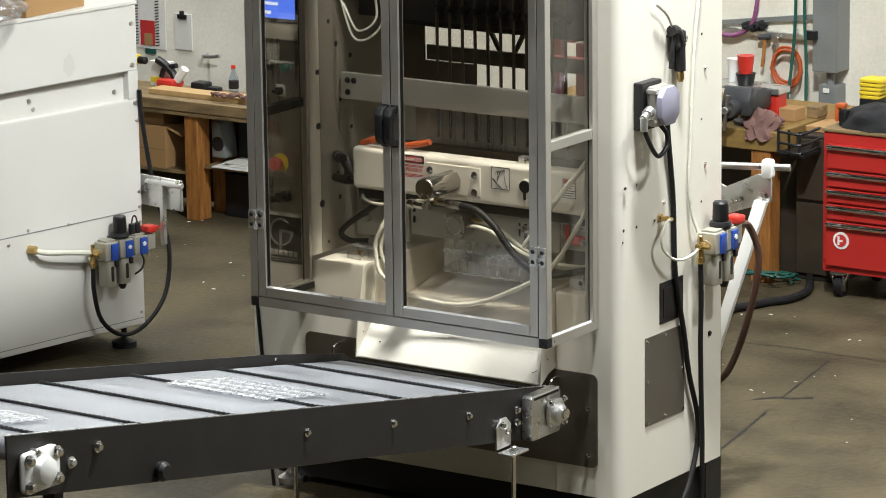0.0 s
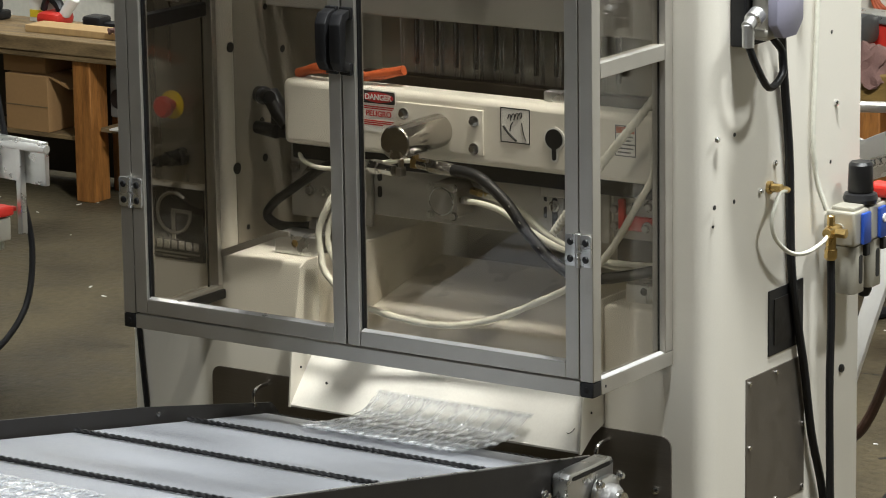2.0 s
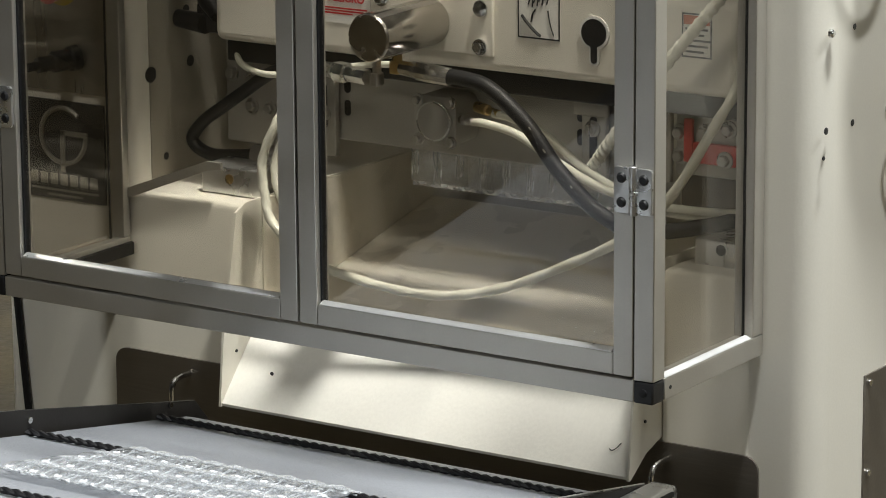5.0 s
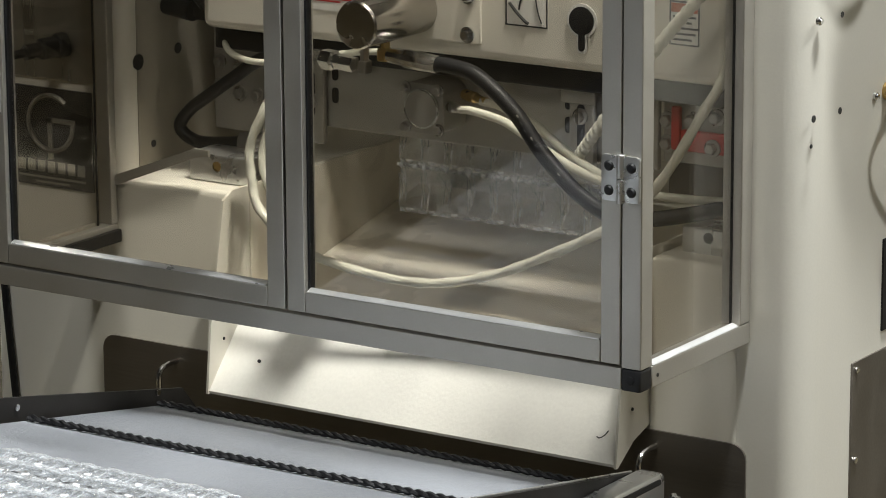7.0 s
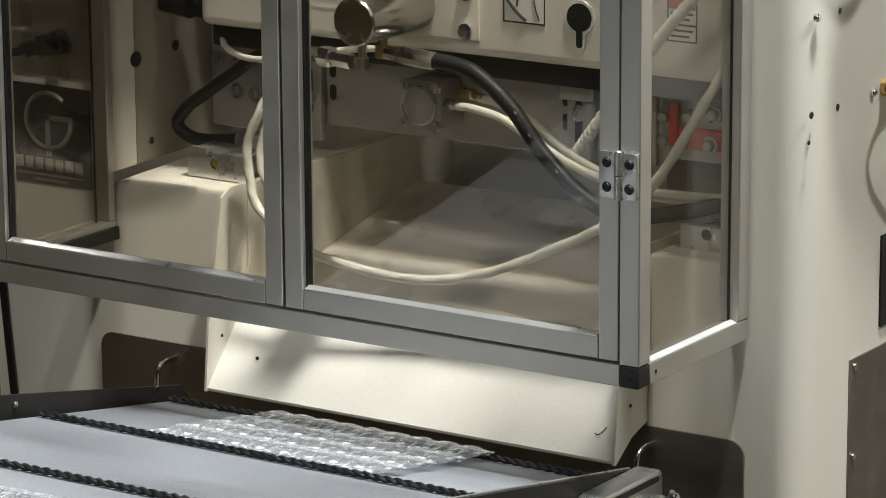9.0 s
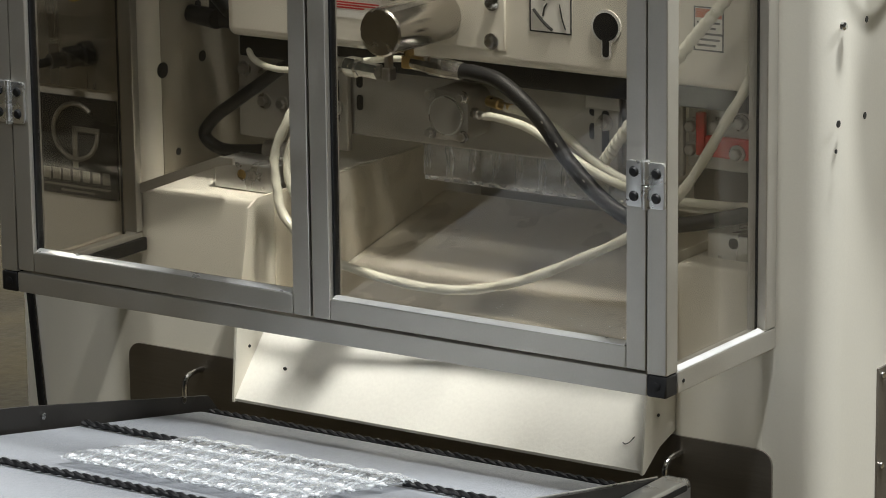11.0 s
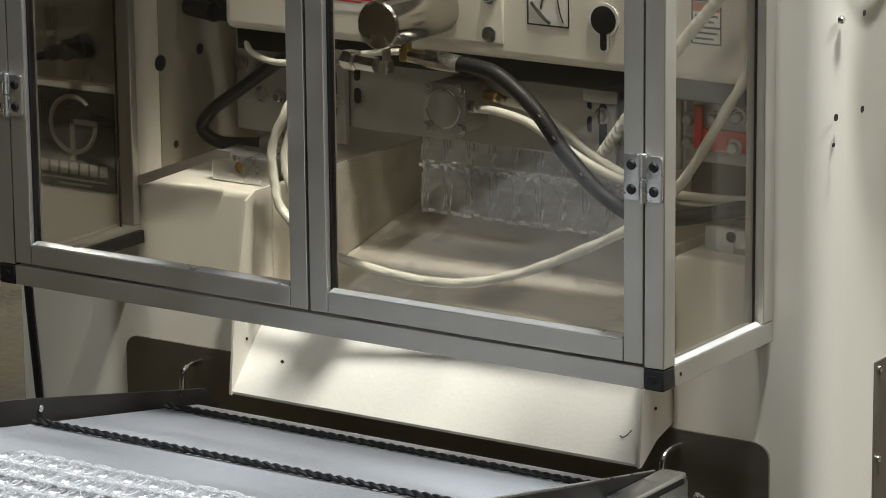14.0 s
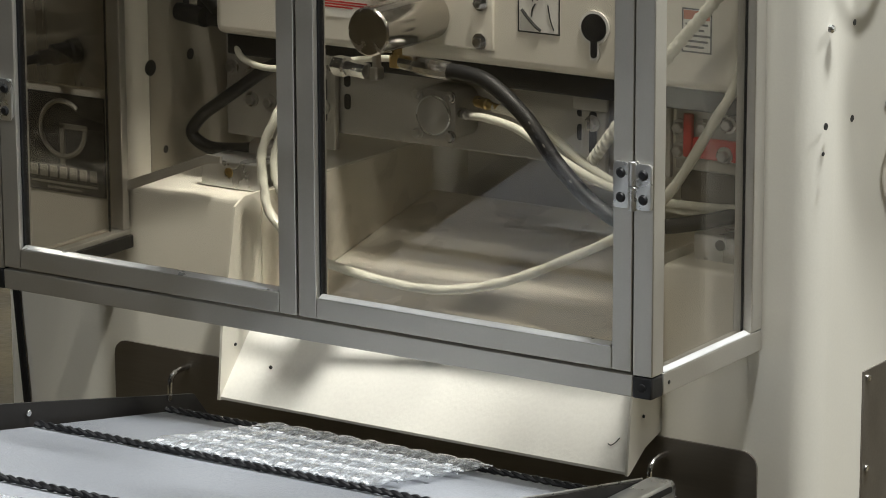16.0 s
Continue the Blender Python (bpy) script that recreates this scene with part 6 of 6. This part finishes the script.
box(bm, -4.575, -4.475, 3.797, 3.7995, 0.567, 0.592)
part("stripe", bm, YELLOW, pb)
# on the wall above: poster, clipboard, hook
pos = thing("poster", "printed poster with a red picture and patterned border", "poster")
WY = HY1
bm = B()
box(bm, -5.43, -5.235, WY - 0.006, WY, 0.52, 0.78)
part("sheet", bm, PAPER, pos)
bm = B()
box(bm, -5.39, -5.30, WY - 0.008, WY - 0.0062, 0.535, 0.66)
part("picture", bm, REDINK, pos)
bm = B()
box(bm, -5.365, -5.315, WY - 0.0095, WY - 0.0082, 0.535, 0.595)
part("figure", bm, CARD, pos)
for k in range(16):
    for x in (-5.285, -5.415):
        bm = B()
        prism(bm, [(x - 0.012, 0.535 + 0.0145 * k), (x + 0.012, 0.54 + 0.0145 * k), (x + 0.012, 0.545 + 0.0145 * k), (x - 0.012, 0.54 + 0.0145 * k)], "y", WY - 0.008, WY - 0.0062)
        part("border_mark", bm, INK, pos)
bm = B()
box(bm, -5.36, -5.30, WY - 0.012, WY - 0.0005, 0.495, 0.52)
solid("blue_label", bm, TEAL, "blue-green label holder on the wall", "label")
cb = thing("clipboard", "clipboard with white paper hung on the wall", "clipboard")
bm = B()
box(bm, -5.175, -5.07, WY - 0.008, WY, 0.53, 0.71, 0.002)
part("paper", bm, PAPER, cb)
bm = B()
box(bm, -5.15, -5.095, WY - 0.02, WY - 0.008, 0.685, 0.708, 0.004)
rod(bm, (-5.122, WY - 0.016, 0.70), (-5.122, WY - 0.016, 0.725), 0.012, 10)
part("clip", bm, BLACK, cb)
bm = B()
hose(bm, [(-4.98, WY, 0.525), (-4.97, WY - 0.05, 0.52), (-4.91, WY - 0.06, 0.522), (-4.86, WY - 0.06, 0.53)], 0.009)
solid("wall_hook", bm, BRIGHT, "small bright hook on the wall", "hook")

# ---- right workbench, with a vice and clutter ----
b2 = thing("workbench", "short heavy workbench with a yellowish worn edge", "workbench", "workbenches")
bm = B()
box(bm, -2.6, -1.29, 3.80, 4.5, 0.56, 0.645, 0.006)
part("benchtop", bm, material("yellowed_bench_wood", (0.25, 0.155, 0.045), 0.6, 0, 5.0, 0.25, 0.15, 60, (1, 8, 8)), b2)
for lx in (-1.42, -2.55):
    for ly in (3.72, 4.3):
        bm = B()
        box(bm, lx, lx + 0.09, ly + 0.09, ly + 0.18, 0.0, 0.5595, 0.004)
        part("post", bm, LEGWOOD, b2)
# same dark sheet in place of shade under the right bench
bm = B()
box(bm, -2.6, -1.292, 4.02, 4.035, 0.0, 0.5595, 0.002)
part("shade_board", bm, BRONZE, b2, "dark board standing for the shade under the bench")
bm = B()
box(bm, -1.75, -1.46, 3.92, 4.015, 0.0, 0.2, 0.004)
solid("wooden_crate", bm, LEGWOOD, "rough brown crate under the bench", "crate")
bm = B()
box(bm, -1.285, -1.08, 3.95, 4.6, 0.0, 0.615, 0.006)
solid("dark_cabinet", bm, material("dark_brown_cabinet", (0.016, 0.011, 0.007), 0.6, 0, 6, 0.2, 0.05), "dark brown cabinet beside the bench", "cabinet")
for k, (z0, z1) in enumerate(((0.03, 0.33), (0.345, 0.60))):
    bm = B()
    box(bm, -1.275, -1.09, 3.938, 3.9495, z0, z1, 0.003)
    dd = part("cabinet_door", bm, BRONZE, bpy.data.objects["dark_cabinet"])
bm = B()
box(bm, -1.28, -1.12, 4.02, 4.4, 0.6155, 0.64, 0.003)
prism(bm, [(-1.28, 0.64), (-1.2, 0.64), (-1.22, 0.69), (-1.275, 0.66)], "y", 4.2, 4.3)
solid("cardboard_tray", bm, CARD, "open cardboard tray of odds and ends", "carton")
v = thing("bench_vice", "heavy grey bench vice", "vice")
bm = B()
ring(bm, [(0.075, 0), (0.075, 0.2), (0.05, 0.35), (0.045, 1)], (-1.48, 3.92, 0.6455), (-1.48, 3.92, 0.72), 22)
prism(bm, [(3.84, 0.705), (3.99, 0.705), (4.01, 0.73), (4.0, 0.785), (3.93, 0.80), (3.88, 0.795), (3.84, 0.765)], "x", -1.53, -1.43, 0.012)
prism(bm, [(3.785, 0.70), (3.835, 0.705), (3.838, 0.815), (3.805, 0.82), (3.78, 0.76)], "x", -1.545, -1.415, 0.010)
ring(bm, [(0.035, 0), (0.032, 1)], (-1.48, 3.72, 0.735), (-1.48, 3.79, 0.735), 18)
part("body", bm, IRON, v)
bm = B()
rod(bm, (-1.48, 3.69, 0.735), (-1.48, 3.84, 0.735), 0.016, 12)
rod(bm, (-1.49, 3.705, 0.65), (-1.47, 3.705, 0.80), 0.008, 8)
part("screw_handle", bm, STEEL, v)
for x, y, z, r, h_, mt, lb in ((-1.61, 4.1, 0.8205, 0.037, 0.075, REDPLASTIC, "red plastic cup standing on a black can"), (-1.61, 4.1, 0.77, 0.042, 0.05, BLACK, "black can on the shelf"), (-1.69, 4.14, 0.77, 0.028, 0.10, WHITEPLASTIC, "small white can on the shelf")):
    bm = B()
    ring(bm, [(r * 0.78, 0), (r, 0.97), (r * 1.05, 1)], (x, y, z), (x, y, z + h_), 18)
    solid("cup", bm, mt, lb, "cup")
bm = B()
box(bm, -1.80, -1.54, 4.03, 4.20, 0.76, 0.7695, 0.002)
for x in (-1.79, -1.56):
    box(bm, x, x + 0.012, 4.04, 4.19, 0.6455, 0.76)
solid("bench_shelf", bm, BRIGHT, "small metal shelf on the bench", "shelf")
tb = thing("toolbox", "red toolbox with a grey lid", "toolbox")
bm = B()
box(bm, -1.50, -1.41, 4.02, 4.10, 0.6455, 0.755, 0.008)
part("body", bm, REDPLASTIC, tb)
bm = B()
box(bm, -1.53, -1.40, 4.01, 4.11, 0.7555, 0.785, 0.006)
part("lid", bm, BRIGHT, tb)
bm = B()
t = bmesh.new()
bmesh.ops.create_icosphere(t, subdivisions=4, radius=1)
for vv in t.verts:
    k = 1 + 0.5 * noise.noise(vv.co * 1.8 + Vector((3, 1, 0))) + 0.15 * noise.noise(vv.co * 6)
    x_, y_, z_ = vv.co.x * 0.088 * k, vv.co.y * 0.055 * k, max(-0.008, (vv.co.z + 0.3) * 0.05 * k)
    drop = max(0.0, -y_ - 0.012)
    fold = 0.007 * math.sin(x_ * 130 + 2.0 * z_ * 60)
    vv.co = Vector((x_, max(y_, -0.05 + fold), z_ + fold * 0.6 - drop * 1.1))
merge(bm, t, Matrix.Translation((-1.39, 3.838, 0.657)))
solid("rag", bm, CLOTH, "crumpled dusty pink rag on the bench edge", "rag")
for x0, x1, y0, y1, z0, z1, mt, nm, lb, ct in (
    (-1.415, -1.335, 4.03, 4.12, 0.6455, 0.70, CARD, "cardboard_scrap", "torn brown cardboard box on the bench", "carton"),
    (-1.345, -1.292, 4.15, 4.24, 0.6455, 0.694, WOOD, "wood_block", "pale wood block on the bench", "wood block"),
    (-1.70, -1.58, 3.90, 3.99, 0.6455, 0.70, BLACK, "black_case", "small black case on the bench", "case")):
    bm = B()
    box(bm, x0, x1, y0, y1, z0, z1, 0.004)
    solid(nm, bm, mt, lb, ct)
for k, (x, a, w) in enumerate(((-1.40, 24, 0.10), (-1.36, -35, 0.085), (-1.43, 62, 0.07))):
    t = bmesh.new()
    bmesh.ops.create_cube(t, size=1)
    bm = B()
    merge(bm, t, Matrix.Translation((x, 3.87 + 0.03 * k, 0.652 + 0.013 * k)) @ Matrix.Rotation(radians(a), 4, "Z") @ Matrix.Rotation(radians(8 * k), 4, "Y") @ Matrix.Diagonal((w, 0.05, 0.006, 1)))
    solid("card_offcut", bm, CARD if k % 2 else BRONZE, "loose offcut lying on the bench edge", "offcut")
fc = thing("wire_crate", "black metal crate hung on the end of the bench", "crate")
for z in (0.575, 0.61, 0.655):
    bm = B()
    hose(bm, [(-1.28, 3.78, z), (-1.17, 3.78, z - 0.004), (-1.165, 3.93, z)], 0.006, 6, 4)
    part("rail", bm, BLACK, fc)
for x in (-1.275, -1.225, -1.175):
    bm = B()
    rod(bm, (x, 3.78, 0.56), (x, 3.78, 0.665), 0.006, 8)
    part("bar", bm, BLACK, fc)
bm = B()
box(bm, -1.285, -1.16, 3.785, 3.94, 0.55, 0.562, 0.002)
part("tray", bm, BLACK, fc)
wr = thing("wrench", "long steel wrench hung from the wall rail", "wrench")
bm = B()
prism(bm, [(-1.808, 0.855), (-1.797, 0.855), (-1.808, 0.74), (-1.820, 0.74)], "y", WY - 0.05, WY - 0.042, 0.001)
part("shank", bm, STEEL, wr)
bm = B()
ring(bm, [(0.016, 0), (0.016, 1)], (-1.803, WY - 0.052, 0.86), (-1.803, WY - 0.04, 0.86), 14)
part("jaw", bm, STEEL, wr)
bm = B()
ring(bm, [(0.013, 0), (0.013, 1)], (-1.815, WY - 0.052, 0.732), (-1.815, WY - 0.04, 0.732), 14)
part("jaw", bm, STEEL, wr)
hm = thing("hammer", "hammer with a dark wooden handle hung from the rail", "hammer")
bm = B()
hose(bm, [(-1.857, WY - 0.045, 0.86), (-1.860, WY - 0.045, 0.80), (-1.868, WY - 0.045, 0.735)], 0.008, 8, 4)
part("handle", bm, LEGWOOD, hm)
bm = B()
rod(bm, (-1.885, WY - 0.045, 0.862), (-1.83, WY - 0.045, 0.868), 0.012, 12)
part("head", bm, IRON, hm)
for k, (x, z, r) in enumerate(((-1.925, 0.905, 0.03), (-1.885, 0.915, 0.026), (-1.955, 0.91, 0.022))):
    bm = B()
    t = bmesh.new()
    bmesh.ops.create_icosphere(t, subdivisions=3, radius=1)
    for vv in t.verts:
        q = 1 + 0.5 * noise.noise(vv.co * 2.0 + Vector((k * 3.0, 2, 0)))
        vv.co = Vector((vv.co.x * r * q, vv.co.y * 0.03 * q, vv.co.z * r * 0.8 * q))
    merge(bm, t, Matrix.Translation((x, WY - 0.03, z)))
    solid("work_glove", bm, DARKCLOTH, "dark work glove stuffed over the wall rail", "glove")
for k, (x, y) in enumerate(((-1.66, 4.05), (-1.74, 4.08))):
    bm = B()
    ring(bm, [(0.022, 0), (0.024, 0.1), (0.024, 0.75), (0.012, 0.9), (0.012, 1)], (x, y, 0.6455), (x, y, 0.742), 14)
    solid("spray_can", bm, IRON if k else GREEN, "spray can standing on the bench", "can")
# wall rail with coiled hose, cords and electrical boxes
bm = B()
box(bm, -2.6, -1.58, WY - 0.03, WY, 0.865, 0.888, 0.002)
solid("wall_rail", bm, BRIGHT, "aluminium rail with hooks along the wall", "rail")
bm = B()
prism(bm, [(-2.2, 0.885), (-1.56, 0.965), (-1.56, 0.99), (-2.2, 0.905)], "y", WY - 0.02, WY - 0.001)
solid("cable_trunking", bm, GREYPLASTIC, "grey slanting trunking on the wall", "trunking")
bm = B()
for k in range(4):
    cxk, czk, rr = -1.757 + 0.006 * k, 0.75 - 0.004 * k, 0.066 + 0.006 * (k % 2)
    hose(bm, [(cxk + rr * math.cos(radians(a)), WY - 0.02 - 0.014 * k, czk + rr * 1.18 * math.sin(radians(a))) for a in range(80, 441, 30)], 0.006, 8, 3)
solid("orange_hose_coil", bm, ORANGE, "coiled orange hose hung on the wall", "hose")
bm = B()
hose(bm, [(-1.90, WY - 0.03, 1.10), (-1.90, WY - 0.04, 1.0), (-1.93, WY - 0.04, 0.91), (-2.02, WY - 0.04, 0.86), (-2.15, WY - 0.03, 0.87)], 0.010)
solid("striped_cord", bm, material("pink_blue_cord", (0.35, 0.06, 0.10), 0.6, 0, 60, 0.1, 0.1, other=(0.05, 0.08, 0.25)), "pink and blue braided cord on the wall", "cord")
for x, w in ((-1.62, -0.03), (-1.575, 0.02)):
    bm = B()
    hose(bm, [(x, WY - 0.20, 1.3), (x, WY - 0.20, 1.0), (x + w * 0.5, WY - 0.2, 0.8), (x + w, WY - 0.22, 0.6), (x + w * 2, WY - 0.25, 0.3), (x + w, WY - 0.3, 0.02)], 0.007)
    solid("green_hose", bm, TEAL, "thin green hose hanging down to the floor", "hose")
bm = B()
hose(bm, [(-1.30 + 0.08 * math.cos(k * 1.7) * (1 + 0.3 * math.sin(k)), 3.98 + 0.10 * math.sin(k * 1.3) - 0.18, 0.02 + 0.012 * (k % 5)) for k in range(16)], 0.006, 6, 5)
solid("green_hose_tangle", bm, TEAL, "tangle of thin green hose on the floor", "hose")
eb = thing("electrical_box", "grey painted electrical cabinet on the wall", "electrical box", "wall electrics")
bm = B()
box(bm, -1.58, -1.46, WY - 0.12, WY, 0.75, 1.40, 0.004)
part("box", bm, GREYPLASTIC, eb)
bm = B()
rod(bm, (-1.52, WY - 0.06, 0.68), (-1.52, WY - 0.06, 0.75), 0.02, 12)
part("conduit", bm, GREYPLASTIC, eb)
bm = B()
box(bm, -1.60, -1.55, WY - 0.15, WY - 0.121, 0.89, 0.93, 0.003)
part("meter", bm, BLACK, eb)
eb2 = thing("electrical_box", "small grey isolator switch box on the wall", "electrical box", "wall electrics")
bm = B()
box(bm, -1.565, -1.475, WY - 0.09, WY, 0.58, 0.69, 0.006)
part("box", bm, GREYPLASTIC, eb2)
bm = B()
box(bm, -1.54, -1.51, WY - 0.095, WY - 0.0895, 0.655, 0.675, 0.002)
part("label", bm, PAPER, eb2)

# ---- red tool cart ----
tc = thing("tool_cart", "red steel drawer cart with chrome drawer pulls on casters", "tool cart")
TX0, TX1, TY0, TY1 = -1.03, -0.33, 3.70, 4.15
bm = B()
box(bm, TX0, TX1, TY0 + 0.012, TY1, 0.11, 0.692, 0.006)
part("body", bm, RED, tc)
bm = B()
box(bm, TX0 - 0.004, TX1 + 0.004, TY0 + 0.004, TY1 + 0.004, 0.6925, 0.706, 0.003)
part("top", bm, WOOD, tc)
for z0, z1 in ((0.545, 0.645), (0.47, 0.535), (0.405, 0.46), (0.335, 0.395), (0.14, 0.325)):
    bm = B()
    box(bm, TX0 + 0.025, TX1 - 0.02, TY0 - 0.004, TY0 + 0.011, z0, z1, 0.003)
    dw = part("drawer", bm, RED, tc)
    bm = B()
    rod(bm, (TX0 + 0.03, TY0 - 0.012, z1 - 0.013), (TX1 - 0.03, TY0 - 0.012, z1 - 0.013), 0.011, 12)
    part("drawer_pull", bm, CHROME, dw)
bm = B()
prism(bm, disc(-0.935, 0.25, 0.036, 26), "y", TY0 - 0.007, TY0 - 0.0045)
bd = part("badge", bm, PAPER, tc, "round white badge")
bm = B()
prism(bm, disc(-0.935, 0.25, 0.026, 26), "y", TY0 - 0.009, TY0 - 0.0072)
part("badge_ring", bm, REDINK, bd)
bm = B()
for q in ((-0.949, -0.940, 0.232, 0.268), (-0.940, -0.926, 0.246, 0.254)):
    box(bm, q[0], q[1], TY0 - 0.011, TY0 - 0.0092, q[2], q[3])
part("badge_mark", bm, PAPER, bd)
for cx_ in (TX0 + 0.06, TX1 - 0.06):
    for cy_ in (TY0 + 0.06, TY1 - 0.06):
        bm = B()
        ring(bm, [(0.038, 0), (0.045, 0.2), (0.045, 0.8), (0.038, 1)], (cx_ - 0.016, cy_, 0.045), (cx_ + 0.016, cy_, 0.045), 20)
        cs = part("caster", bm, RUBBER, tc)
        bm = B()
        ring(bm, [(0.030, 0), (0.030, 1)], (cx_ - 0.0175, cy_, 0.045), (cx_ + 0.0175, cy_, 0.045), 16)
        part("rim", bm, CHROME, cs)
        bm = B()
        box(bm, cx_ - 0.03, cx_ + 0.03, cy_ - 0.035, cy_ + 0.035, 0.096, 0.11)
        for sgn in (-1, 1):
            prism(bm, [(cy_ - 0.03, 0.096), (cy_ + 0.03, 0.096), (cy_ + 0.012, 0.035), (cy_ - 0.012, 0.035)], "x", cx_ + sgn * 0.024 - 0.002, cx_ + sgn * 0.024 + 0.002)
        part("fork", bm, CHROME, cs)
bm = B()
t = bmesh.new()
bmesh.ops.create_icosphere(t, subdivisions=4, radius=1)
for vv in t.verts:
    k = 1 + 0.18 * noise.noise(vv.co * 2 + Vector((7, 0, 0)))
    vv.co = Vector((vv.co.x * 0.16 * k, vv.co.y * 0.12 * k, max(0, vv.co.z * 0.095 * k)))
merge(bm, t, Matrix.Translation((-0.835, 3.83, 0.7065)))
solid("knit_cap", bm, DARKCLOTH, "soft black cloth cap on the cart", "cap")
for k in range(5):
    bm = B()
    prism(bm, rounded(-1.025 - 0.004 * (k % 2), -0.935 + 0.005 * k, 4.0, 4.10, 0.02), "z", 0.7815 + 0.017 * k, 0.7955 + 0.017 * k, 0.003)
    solid("yellow_tray", bm, YELLOW, "yellow plastic tray in a stack on the cart", "tray", "yellow tray stack")
bm = B()
box(bm, -1.02, -0.85, 4.0, 4.12, 0.7065, 0.7812, 0.004)
solid("dark_case", bm, BLACK, "dark case under the yellow trays", "case")
gg = thing("heat_gun", "orange and black hand tool on the cart", "power tool")
bm = B()
box(bm, -1.005, -0.965, 3.76, 3.80, 0.78, 0.80, 0.006)
box(bm, -1.005, -0.99, 3.76, 3.80, 0.725, 0.782, 0.005)
part("orange_shell", bm, ORANGE, gg)
bm = B()
box(bm, -0.988, -0.955, 3.76, 3.81, 0.7065, 0.775, 0.008)
part("black_grip", bm, BLACK, gg)

# ---- red steel frame and shelf behind the machine ----
rf = thing("red_steel_frame", "dark red welded steel frame behind the machine", "frame")
for x0, x1, z0, z1 in ((-0.795, -0.75, 0.0, 1.40), (-0.90, -0.3, 1.325, 1.355), (-0.90, -0.3, 1.43, 1.455), (-0.90, -0.3, 1.49, 1.515), (-0.90, -0.3, 1.545, 1.57), (-0.845, -0.80, 1.40, 1.62), (-0.90, -0.86, 0.0, 1.62), (-0.36, -0.31, 0.0, 1.62)):
    bm = B()
    box(bm, x0, x1, 1.40 if z1 - z0 < 0.1 else 1.445, 1.44 if z1 - z0 < 0.1 else 1.49, z0, z1, 0.003)
    part("beam" if z1 - z0 < 0.1 else "upright", bm, material("red_brown_steel", (0.20, 0.025, 0.018), 0.45, 0, 8, 0.12, 0.03), rf)


def motions():
    for c, s0 in cleats:
        walk(c, [(t / 10, cleat_pose(s0 + SPEED * t / 10)) for t in range(0, 161, 2)])
    for row, cut, r_ in sheets:
        walk(row, [(t / 10, row_pose(max(0.11, reach(t / 10 - cut, cut > 0) - PH * (r_ + 0.5)))) for t in range(0, 161)])


motions()
